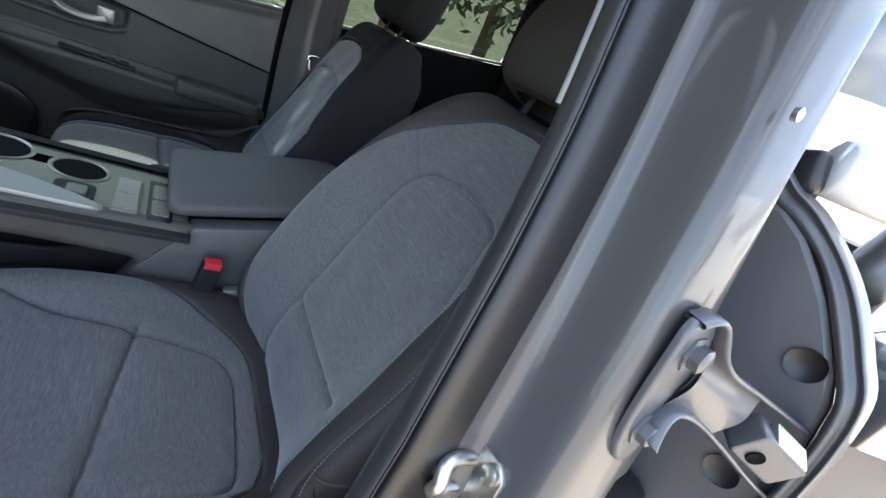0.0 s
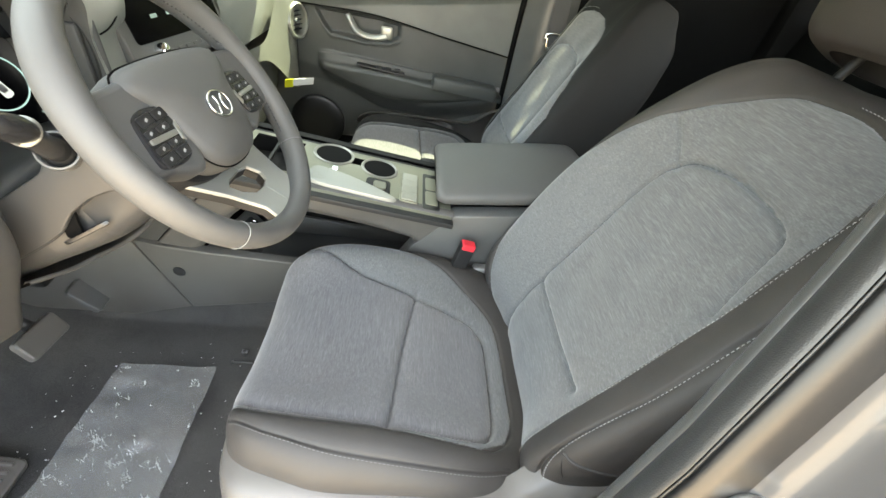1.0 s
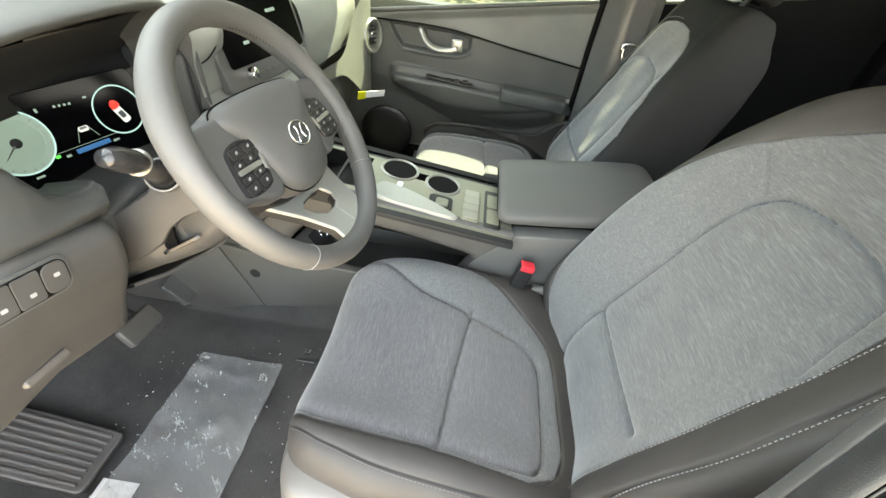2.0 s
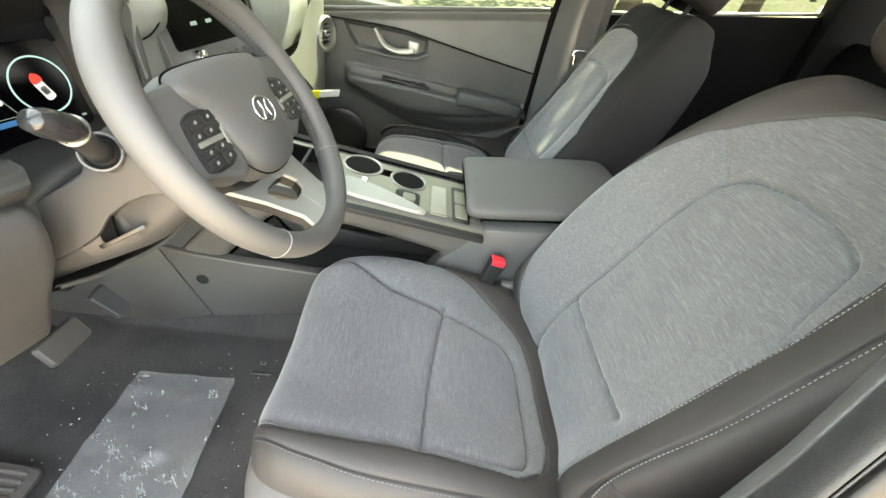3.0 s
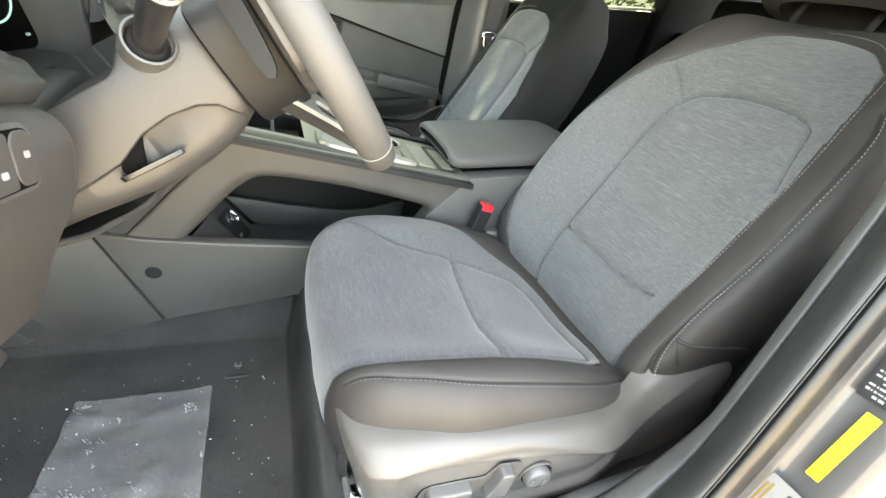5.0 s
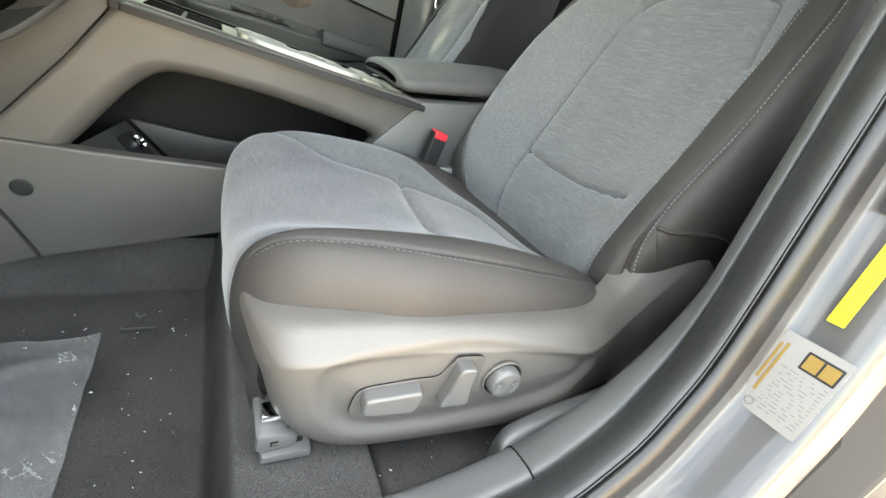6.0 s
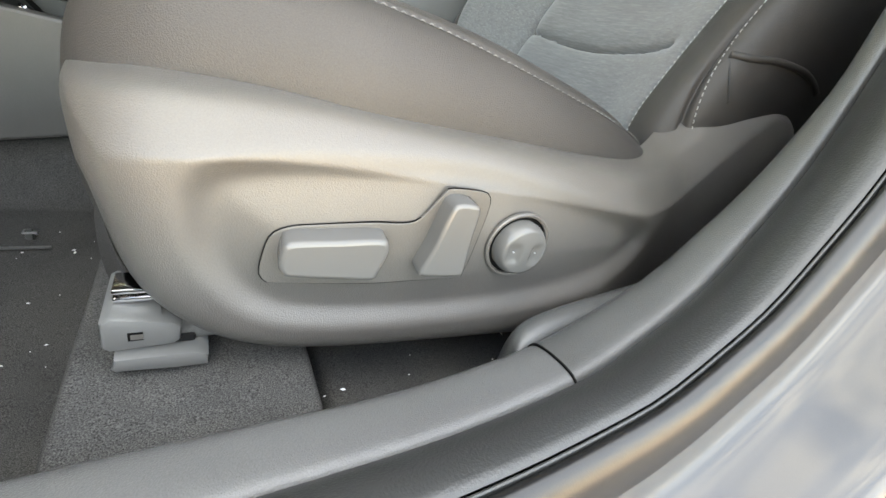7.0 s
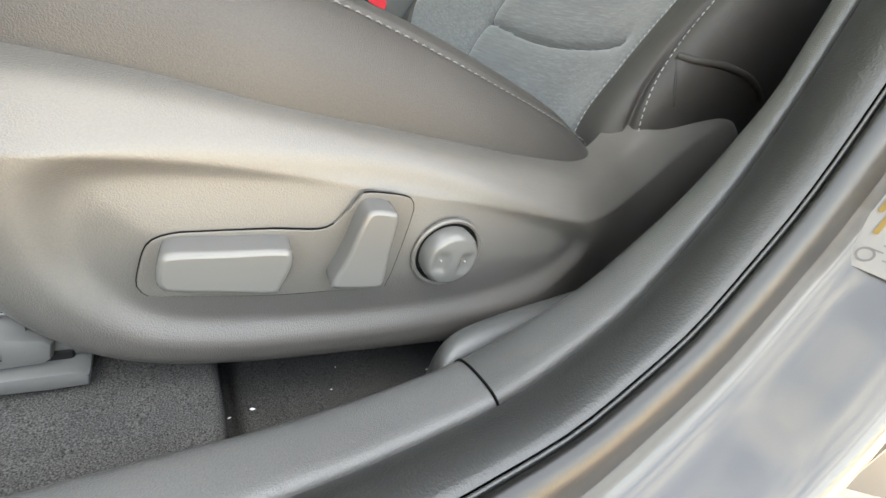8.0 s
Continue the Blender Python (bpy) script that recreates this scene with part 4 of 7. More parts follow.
lever = [tuple(p) for p in spline([(-0.0850, 0.4860), (-0.0804, 0.5009), (-0.0765, 0.5200), (-0.0731, 0.5268), (-0.0628, 0.5272), (-0.0590, 0.5235), (-0.0588, 0.505), (-0.0580, 0.4880), (-0.0605, 0.4832), (-0.0792, 0.4828), (-0.0838, 0.4838)], 60, closed=True)]
plate("backrest_switch", lever, 0.0150, "switch", shield, "satin grey backrest recline switch", r=0.0022, seg=3, place=on_shield())
KNOB = on_shield() @ Matrix.Translation((-0.0178, 0.4975, 0))
lathe("knob_well", [(0.0222, 0.0), (0.0222, 0.0020), (0.0212, 0.0026), (0.0198, 0.0020), (0.0196, 0.0002)], "panel", shield, place=KNOB, n=44)
lathe("knob_gap", [(0.0197, 0.0), (0.0197, 0.0008)], "gap", shield, place=KNOB, n=40)
dome = []
for r in np.linspace(0.0, 1.0, 18):
    for a in np.linspace(0, 2 * math.pi, 48, endpoint=False):
        px_, py_ = 0.0172 * r * math.cos(a), 0.0172 * r * math.sin(a)
        z = 0.0098 + 0.0022 * (1 - r**2) - 0.0075 * max(0.0, r - 0.86) ** 1.2 / 0.14**1.2 * 0.5
        z -= sum(0.0022 * math.exp(-(((px_ - c) / 0.0042) ** 4 + ((py_ + 0.001) / 0.0062) ** 4)) for c in (-0.0078, 0.0078))
        dome.append((px_, py_, z))
for a in np.linspace(0, 2 * math.pi, 48, endpoint=False):
    dome.append((0.0176 * math.cos(a), 0.0176 * math.sin(a), 0.0))
mesh("lumbar_knob", [KNOB @ Vector(p) for p in dome], [(i * 48 + j, i * 48 + (j + 1) % 48, (i + 1) * 48 + (j + 1) % 48, (i + 1) * 48 + j) for i in range(18) for j in range(48)], "switch", shield, "round satin grey lumbar knob with finger dishes")
for dx in (-0.0078, 0.0078):
    lathe("knob_dot", [(0.0005, 0.0), (0.0005, 0.0014)], "thread", shield, n=8, place=KNOB @ Matrix.Translation((dx, 0, 0.0088)))

# raised welt and seam across the foot of the backrest bolster
tube("bolster_welt", [(0.1826, 0.2499, 0.6408), (0.192, 0.2379, 0.6414), (0.2129, 0.2282, 0.6445), (0.2471, 0.2228, 0.6443), (0.275, 0.2230, 0.640), (0.293, 0.2238, 0.6341)], 0.0030, "leather", driver, "raised leatherette welt", n=50, sides=10)
tube("bolster_seam", [(0.1826, 0.2494, 0.640), (0.183, 0.2404, 0.6233), (0.189, 0.2350, 0.607)], 0.0009, "leather_edge", driver, n=24, sides=6)
# seat rails and front foot
M["rail_grey"] = material("pale grey rail plastic", (0.122, 0.122, 0.118), 0.33, bump=0.1, bump_scale=1500, vary=0.05)
rail = thing("seat_rail", "bare steel seat rail bracket on the carpet", "seat rail", (-0.2, 0.25, 0.40), group="seat rails")
box("rail", (-0.225, 0.240, 0.414), (0.2, 0.272, 0.430), "steel", rail, r=0.004)
plate("rail_cover", [(-0.231, 0.421), (-0.2305, 0.4365), (-0.226, 0.4395), (-0.200, 0.4345), (-0.196, 0.431), (-0.197, 0.4215), (-0.20, 0.419), (-0.228, 0.418)], 0.046, "rail_grey", rail, "grey plastic rail end cover", r=0.003, place=axes((0, 0.278, 0), (1, 0, 0), (0, 0, 1)))
plate("rail_foot", [(-0.2275, 0.4095), (-0.226, 0.4165), (-0.190, 0.4155), (-0.184, 0.4125), (-0.1845, 0.405), (-0.20, 0.4055), (-0.226, 0.408)], 0.052, "rail_grey", rail, r=0.002, place=axes((0, 0.280, 0), (1, 0, 0), (0, 0, 1)))
box("rail_stem", (-0.222, 0.238, 0.396), (-0.19, 0.275, 0.42), "black", rail, r=0.002)
box("rail_slot", (-0.2195, 0.2314, 0.4255), (-0.2130, 0.2322, 0.4305), "gap", rail, r=0)
box("rail_slot_plate", (-0.2183, 0.2310, 0.4265), (-0.2130, 0.2320, 0.4295), "panel", rail, r=0)
for z in (0.4415, 0.4465):
    box("rail_tip", (-0.226, 0.245, z - 0.0015), (-0.19, 0.262, z + 0.0015), "chrome", rail, "bright rail tongue", r=0.001)
inner_rail = copy_thing(rail, Matrix.Translation((-0.2, 0.64, 0.40)))

# ---------------------------------------------------------------- seat belt buckle
buckle = thing("belt_buckle", "black seat belt buckle with a red release button", "belt buckle", (0.11, 0.69, 0.55))
bt = axes((0.100, 0.683, 0.580), (0.96, 0.05, -0.2), (-0.17, 0.0, 0.97))
plate("buckle_body", rounded(0.031, 0.074, 0.006), 0.018, "panel_dark", buckle, r=0.003, place=bt)
plate("release_button", rounded(0.028, 0.014, 0.003), 0.0195, "red", buckle, "red release button", r=0.0025, place=bt @ Matrix.Translation((0, 0.031, -0.0003)))
plate("buckle_stalk", rounded(0.016, 0.05, 0.003), 0.006, "black", buckle, r=0.002, place=bt @ Matrix.Translation((0.006, -0.052, 0.004)))
box("buckle_anchor", (0.13, 0.68, 0.525), (0.20, 0.70, 0.548), "steel", buckle, "bright metal buckle anchor", r=0.006)


# ---------------------------------------------------------------- steering wheel
TILT_W = radians(35)
WC = Vector((-0.274, 0.511, 0.9025))
W_UP, W_OUT = Vector((-math.sin(TILT_W), 0, math.cos(TILT_W))), Vector((math.cos(TILT_W), 0, math.sin(TILT_W)))
WHEEL = axes(WC, (0, 1, 0), W_UP)       # x to the car's right, y up the wheel, z towards the driver
wheel = thing("steering_wheel", "grey leather-wrapped steering wheel with black switch pads", "steering wheel", turn=WHEEL)
RIM, THICK = 0.1575, 0.0157


def ring_arc(a0, a1, r, n, w=1.0):
    return [(r * math.sin(radians(a)), r * math.cos(radians(a)), 0) for a in np.linspace(a0, a1, n)]


def rim_piece(name, a0, a1, mat, thick, label=""):
    p = np.array(ring_arc(a0, a1, RIM, 60))
    rings = []
    for x, y, z in p:
        out = np.array([x, y, 0]) / RIM
        b = np.linspace(0, 2 * math.pi, 22, endpoint=False)
        ang = math.degrees(math.atan2(x, y))
        fat = 1 + 0.10 * math.exp(-((abs(ang) - 55) / 16) ** 2)
        rings.append(np.array([x, y, 0]) + fat * thick * (np.cos(b)[:, None] * out * 0.93 + np.sin(b)[:, None] * np.array([0, 0, 1.12])))
    g = np.array(rings)
    nu, nv = g.shape[:2]
    f = [(i * nv + j, i * nv + (j + 1) % nv, (i + 1) * nv + (j + 1) % nv, (i + 1) * nv + j) for i in range(nu - 1) for j in range(nv)]
    return mesh(name, g.reshape(-1, 3), f, mat, wheel, label, local=True)


M["wheel_leather"] = material("grey wheel leather", (0.070, 0.069, 0.067), 0.54, grain=0.06, grain_scale=1500, bump=0.22, bump_scale=1300, vary=0.05)
M["stalk"] = material("gloss charcoal stalk", (0.020, 0.020, 0.021), 0.24, bump=0.04, bump_scale=2000)
M["wheel_silver"] = material("satin silver paint", (0.30, 0.30, 0.275), 0.36, metal=0.3, vary=0.06)
cuts = [132, 228]
for a0, a1 in ((-131.7, 0.0), (0.0, 131.7), (132.3, 227.7)):
    rim_piece("rim", a0, a1, "wheel_leather", THICK)
rim_piece("rim_core", 0, 360, "gap", THICK * 0.965)
for a in cuts:
    x, y = RIM * math.sin(radians(a)), RIM * math.cos(radians(a))
    out = Vector((x, y, 0)).normalized()
    tube("rim_seam", [Vector((x, y, 0)) + (THICK + 0.0003) * (math.cos(b) * out * 0.93 + math.sin(b) * Vector((0, 0, 1.12))) for b in np.linspace(0, 2 * math.pi, 16, endpoint=False)],
         0.0006, "mid_thread", wheel, n=40, sides=6, closed=True, local=True)
# threads laced along the inner rim
lace_p, lace_n = [], []
for a in np.linspace(20, 128, 110):
    x, y = (RIM - 0.93 * THICK) * math.sin(radians(a)), (RIM - 0.93 * THICK) * math.cos(radians(a))
    lace_p.append((x, y, 0.0)), lace_n.append((-x, -y, 0))
lace_n = np.array(lace_n) / np.linalg.norm(lace_n, axis=1, keepdims=True)
for s in (1, -1):
    ob = stitches("lacing", np.array(lace_p) * (s, 1, 1), lace_n * (s, 1, 1), "leather_edge", None, width=0.0012, lift=0.0008)
    ob.parent = wheel
TURN_W = Matrix.Rotation(radians(-6), 4, "Z")      # the wheel stands slightly turned
rim_parts = set(wheel.children)
# hub pad
hub_out = spline([(0.0, 0.069), (0.045, 0.068), (0.080, 0.064), (0.092, 0.050), (0.074, 0.020), (0.066, -0.010), (0.052, -0.044), (0.030, -0.060), (0.0, -0.064), (-0.030, -0.060), (-0.052, -0.044), (-0.066, -0.010), (-0.074, 0.020),
                  (-0.092, 0.050), (-0.080, 0.064), (-0.045, 0.068)], 72, closed=True)
levels = [(0.98, -0.040), (1.02, -0.018), (1.0, -0.002), (0.95, 0.006), (0.86, 0.011), (0.6, 0.0165), (0.3, 0.019), (0.02, 0.0195)]
hub = np.array([[(x * k, y * k, z) for x, y in hub_out] for k, z in levels])
nu, nv = hub.shape[:2]
mesh("hub_pad", hub.reshape(-1, 3), [(i * nv + j, i * nv + (j + 1) % nv, (i + 1) * nv + (j + 1) % nv, (i + 1) * nv + j) for i in range(nu - 1) for j in range(nv)], "wheel_leather", wheel, "soft grey airbag pad", local=True)
tube("hub_seam", [(x * 1.012, y * 1.012, -0.004) for x, y in hub_out[::2]], 0.0010, "gap", wheel, n=120, sides=6, closed=True, local=True)
lathe("emblem_plate", [(0.0215, 0.0), (0.0215, 0.0012), (0.020, 0.002)], "dash", wheel, n=36, place=Matrix.Translation((0, 0.0, 0.0185)) @ Matrix.Diagonal((1, 0.80, 1, 1)), local=True)
tube("emblem_ring", [(0.0200 * math.cos(a), 0.0150 * math.sin(a), 0.0212) for a in np.linspace(0, 2 * math.pi, 24, endpoint=False)], 0.0013, "chrome", wheel, "chrome oval emblem ring", n=48, sides=8, closed=True, local=True)
for pts in ([(-0.011, -0.010, 0.0215), (-0.004, 0.001, 0.0215), (-0.005, 0.010, 0.0215)], [(0.006, -0.010, 0.0215), (0.004, 0.0, 0.0215), (0.011, 0.009, 0.0215)]):
    tube("emblem_bar", pts, 0.0016, "chrome", wheel, n=10, sides=6, local=True)
for s in (1, -1):
    # side spoke with its switch pad
    sp = spline([(s * 0.060, 0.058), (s * 0.10, 0.056), (s * 0.145, 0.050), (s * 0.152, 0.012), (s * 0.146, -0.024), (s * 0.110, -0.034), (s * 0.066, -0.046), (s * 0.052, 0.01)], 48, closed=True)
    plate("side_spoke", [tuple(p) for p in sp], 0.026, "wheel_leather", wheel, "grey spoke", r=0.007, seg=3, place=Matrix.Translation((0, 0, -0.023)), local=True)
    pad = spline([(s * 0.0640, 0.016), (s * 0.0660, 0.022), (s * 0.0740, 0.0265), (s * 0.094, 0.0285), (s * 0.110, 0.0245), (s * 0.1160, 0.017), (s * 0.1225, -0.004), (s * 0.1255, -0.019), (s * 0.1235, -0.0245), (s * 0.110, -0.0290), (s * 0.090, -0.0300), (s * 0.0765, -0.0265), (s * 0.0730, -0.021), (s * 0.0680, -0.004)], 70, closed=True)
    pd = plate("switch_pad", [tuple(p) for p in pad], 0.010, "stalk", wheel, "gloss black switch pad", r=0.0025, place=Matrix.Translation((0, 0, -0.004)), local=True)
    plate("pad_rocker", rounded(0.040, 0.0055, 0.002), 0.0028, "silver", pd, "silver rocker bar", r=0.001, place=Matrix.Translation((s * 0.096, -0.0015, 0.0055)) @ Matrix.Rotation(s * 0.04, 4, "Z"), local=True)
    plate("pad_edge", [(s * 0.0660, 0.008), (s * 0.0715, 0.005), (s * 0.0755, -0.010), (s * 0.0705, -0.0135)], 0.0016, "silver", pd, "silver pad edge", r=0.0005, place=Matrix.Translation((0, 0, 0.0055)), local=True)
    for cx, cy, w, h in ((0.1005, 0.0180, 0.020, 0.0105), (0.0785, 0.0185, 0.019, 0.0105), (0.108, 0.0062, 0.013, 0.0072), (0.0875, 0.0066, 0.018, 0.0065), (0.109, -0.0098, 0.018, 0.0066), (0.0875, -0.0094, 0.018, 0.0066), (0.1105, -0.0205, 0.021, 0.0105), (0.0868, -0.0205, 0.019, 0.0105)):
        plate("button", rounded(w, h, 0.0020), 0.0022, "panel_dark", pd, r=0.0007, place=Matrix.Translation((s * cx, cy, 0.0053)) @ Matrix.Rotation(-s * 0.05, 4, "Z"), local=True)
        plate("button_mark", rounded(0.0042, 0.0024, 0.0008), 0.0005, "thread", pd, r=0, place=Matrix.Translation((s * cx, cy, 0.0074)) @ Matrix.Rotation(-s * 0.05 + 0.5, 4, "Z"), local=True)
# lower bracket: silver legs that start deep under the pad and rise to a broad foot at the rim, round an opening
SLANT = axes((0, 0, -0.072), (1, 0, 0), (0, 1, -0.5))
legs = [[(-0.068, -0.036), (-0.045, -0.030), (0.0, -0.040), (0.025, -0.045), (0.025, -0.077), (-0.006, -0.078), (-0.018, -0.083), (-0.014, -0.096), (0.002, -0.108), (0.025, -0.109), (0.025, -0.149), (-0.022, -0.149), (-0.016, -0.127), (-0.034, -0.089), (-0.055, -0.058)],
        [(0.0254, -0.045), (0.060, -0.040), (0.105, -0.034), (0.112, -0.046), (0.098, -0.075), (0.084, -0.108), (0.074, -0.149), (0.0254, -0.149), (0.0254, -0.109), (0.042, -0.105), (0.049, -0.095), (0.043, -0.080), (0.0254, -0.077)]]
for leg in legs:
    leg = [(x, 1.118 * y) for x, y in leg]
    plate("lower_spoke", leg, 0.005, "wheel_silver", wheel, "satin silver lower spoke", r=0.0018, seg=3, place=SLANT @ Matrix.Translation((0, 0, -0.005)), local=True)
    plate("spoke_back", [(0.97 * x + 0.0008, y) for x, y in leg], 0.011, "panel_dark", wheel, "charcoal spoke back", r=0.0, place=SLANT @ Matrix.Translation((0, 0, -0.0165)), local=True)
for s in (1, -1):
    plate("shift_paddle", [tuple(p) for p in spline([(-0.036, -0.007), (0.030, -0.009), (0.040, -0.004), (0.040, 0.004), (0.030, 0.009), (-0.036, 0.006)], 30, closed=True)], 0.005, "panel_dark", wheel, "charcoal shift paddle", r=0.0018, place=axes((s * 0.1215, 0.020, -0.043), (-s * 0.18, 1, 0.02), (s * 0.25, 0, 1)), local=True)
back = spline([(0.0, 0.055), (0.06, 0.052), (0.092, 0.040), (0.090, 0.0), (0.070, -0.045), (0.04, -0.062), (0.0, -0.066), (-0.04, -0.062), (-0.070, -0.045), (-0.090, 0.0), (-0.092, 0.040), (-0.06, 0.052)], 60, closed=True)
plate("hub_back", [tuple(p) for p in back], 0.049, "panel_dark", wheel, "charcoal wheel back cover", r=0.003, place=Matrix.Translation((0, 0, -0.0815)), local=True)
plate("hub_ring", [tuple(0.97 * p) for p in back], 0.008, "gap", wheel, r=0, place=Matrix.Translation((0, 0, -0.0835)), local=True)
for ob in [o for o in wheel.children_recursive if o not in rim_parts]:
    ob.data.transform(TURN_W)

# ---------------------------------------------------------------- steering column
column = thing("steering_column", "grey plastic steering column shroud with a tilt lever and stalk", "steering column", (-0.45, 0.515, 0.80))
M["column"] = material("warm grey column plastic", (0.047, 0.046, 0.0445), 0.36, grain=0.06, grain_scale=1200, bump=0.3, bump_scale=1500, vary=0.06)
AX = -W_OUT
rings = []
for d, wl_, wr_, low, high, sq in ((0.085, 0.050, 0.050, -0.034, 0.050, 0.30), (0.086, 0.062, 0.062, -0.042, 0.059, 0.28), (0.092, 0.066, 0.066, -0.048, 0.062, 0.27), (0.115, 0.069, 0.069, -0.060, 0.064, 0.27), (0.15, 0.073, 0.073, -0.069, 0.064, 0.27), (0.19, 0.078, 0.078, -0.073, 0.064, 0.27), (0.23, 0.082, 0.082, -0.068, 0.064, 0.27), (0.28, 0.084, 0.084, -0.060, 0.064, 0.27), (0.36, 0.086, 0.086, -0.054, 0.06, 0.3)):
    a = np.linspace(0, 2 * math.pi, 1600, endpoint=False)
    cx, sx = np.sign(np.cos(a)) * np.abs(np.cos(a)) ** (2 * sq), np.sign(np.sin(a)) * np.abs(np.sin(a)) ** (2 * sq)
    c = np.array(WC + AX * d)
    rings.append(c + np.outer(np.where(cx > 0, wr_, wl_) * cx, (0, 1, 0)) + np.outer(np.where(sx > 0, high, -low) * sx, np.array(W_UP)))
for k, ring in enumerate(rings):
    loop = np.vstack([ring, ring[:1]])
    arc = np.r_[0, np.cumsum(np.linalg.norm(np.diff(loop, axis=0), axis=1))]
    even = np.linspace(0, arc[-1], 341)[:-1]
    rings[k] = np.stack([np.interp(even, arc, loop[:, c]) for c in range(3)], 1)
SH = dense(rings, 0, 0, 300, 340)
# the dished field for the tilt lever sinks into the shroud's lower side
rel = SH - np.array(WC)
sd, su, sl = rel @ np.array(AX), rel @ np.array(W_UP), rel[..., 1]
leaf_top = np.interp(sd, [0.088, 0.096, 0.108, 0.124, 0.15, 0.178, 0.194, 0.208, 0.235, 0.262, 0.30, 0.36], [-0.052, -0.037, -0.019, -0.011, -0.0075, -0.0105, -0.0165, -0.022, -0.024, -0.024, -0.023, -0.02])
depth = np.interp(sd, [0.09, 0.11, 0.15, 0.185, 0.215, 0.25, 0.36], [0.0, 0.006, 0.012, 0.018, 0.013, 0.006, 0.004])
sink = np.where(sl < 0.05, ramp(leaf_top - su, -0.0010, 0.0030), 0) * depth * (1 - 0.55 * ramp(leaf_top - su, 0.006, 0.045))
SH = SH + sink[..., None] * np.array([0, 1, 0.15])
# behind the stalk the upper half steps down to the dash
up_w = np.array(W_UP)
over = np.maximum((SH - np.array(WC)) @ up_w - 0.038, 0) * ramp(-SH[..., 0], 0.424, 0.438) * (SH[..., 1] < 0.56)
SH = SH - over[..., None] * up_w
grid("shroud", SH, "column", column, "warm grey column shroud", wrap=True)
tube("column_tube", [(-0.58, 0.515, 0.668), (-0.72, 0.515, 0.615), (-0.86, 0.515, 0.56)], 0.022, "black", column, n=16, sides=14)
# stalk
ring_at = Matrix.Translation((-0.399, 0.4385, 0.8715)) @ (Vector((0.30, -0.80, 0.52)).to_track_quat("Z", "Y").to_matrix().to_4x4())
lathe("stalk_collar", [(0.0205, -0.03), (0.0205, 0.002), (0.0197, 0.0042), (0.0180, 0.0046), (0.0170, 0.003), (0.0165, -0.008)], "panel_mid", column, place=ring_at, n=40)
lathe("stalk_boot", [(0.0165, -0.004), (0.0145, 0.000), (0.0115, 0.004)], "panel_dark", column, place=ring_at, n=32)
stalk = tube("stalk", [(-0.399, 0.4385, 0.8715), (-0.390, 0.414, 0.892), (-0.380, 0.394, 0.911), (-0.376, 0.387, 0.918)], [0.0125, 0.0110, 0.0115, 0.0125], "stalk", column, "charcoal control stalk", n=24, sides=16)
tube("stalk_knob", [(-0.376, 0.387, 0.918), (-0.375, 0.376, 0.926), (-0.376, 0.364, 0.934), (-0.377, 0.357, 0.938), (-0.3775, 0.3545, 0.9395)], [0.0135, 0.0158, 0.0160, 0.0150, 0.0110], "stalk", stalk, "gloss charcoal stalk end", n=26, sides=16, flat=0.78)
tube("stalk_band", [(-0.3762, 0.3875, 0.9178), (-0.3758, 0.386, 0.919)], [0.0140, 0.0140], "silver", stalk, n=3, sides=20)
# slot and tilt lever in the dished field
ld = axes((-0.420, 0.4420, 0.7775), (0.82, 0.06, 0.57), (-0.57, 0.10, 0.82))
plate("lever_slot", [tuple(p) for p in spline([(-0.024, -0.012), (-0.014, 0.002), (0.0, 0.0125), (0.016, 0.0165), (0.010, 0.006), (0.002, -0.005), (-0.004, -0.015), (-0.014, -0.017)], 30, closed=True)], 0.004, "gap", column, r=0, place=ld)
lev_o = axes((-0.411, 0.4415, 0.7645), (0.036, 0.008, 0.021), (0.25, -0.85, 0.30))
plate("tilt_lever", [tuple(p) for p in spline([(-0.028, -0.010), (-0.006, -0.011), (0.014, -0.004), (0.030, 0.004), (0.027, 0.009), (0.006, 0.011), (-0.026, 0.010)], 36, closed=True)], 0.005, "stalk", column, "charcoal tilt lever", r=0.0014, seg=3, place=lev_o)

# ---------------------------------------------------------------- dashboard
dash = thing("dashboard", "soft grey moulded dashboard with a driver's binnacle", "dashboard", (-0.7, MID, 0.6), kind="structure")
M["dash_warm"] = material("warm grey lower dash", (0.060, 0.058, 0.055), 0.45, grain=0.06, grain_scale=900, bump=0.3, bump_scale=1300)
prof = [(-1.10, 0.955), (-0.95, 0.972), (-0.78, 0.985), (-0.64, 0.985), (-0.555, 0.968), (-0.515, 0.93), (-0.505, 0.88), (-0.515, 0.82), (-0.545, 0.74), (-0.60, 0.66), (-0.70, 0.56)]
ys = np.linspace(0.135, 1.545, 120)
ctrl = spline(prof, 60)
DG = np.zeros((60, 120, 3))
for j, y in enumerate(ys):
    end = 0.05 * (np.clip((0.22 - y) / 0.085, 0, 1) ** 2 + np.clip((y - 1.48) / 0.065, 0, 1) ** 2)
    DG[:, j, 0] = ctrl[:, 0] - end + 0.0
    DG[:, j, 1] = y
    DG[:, j, 2] = ctrl[:, 1] - 0.6 * end
cut = np.ones((59, 119), bool)
mx, my, mz = (0.5 * (DG[:-1, :-1, k] + DG[1:, 1:, k]) for k in range(3))
cut &= ~((my > 0.345) & (my < 0.69) & (mz > 0.80) & (mx > -0.76))
cut &= ~((my < 0.345) & (mz < 0.93) & (mx > -0.60))
grid("dash_pad", DG, "dash", dash, "soft grey dash pad", mask=cut, flip=True)
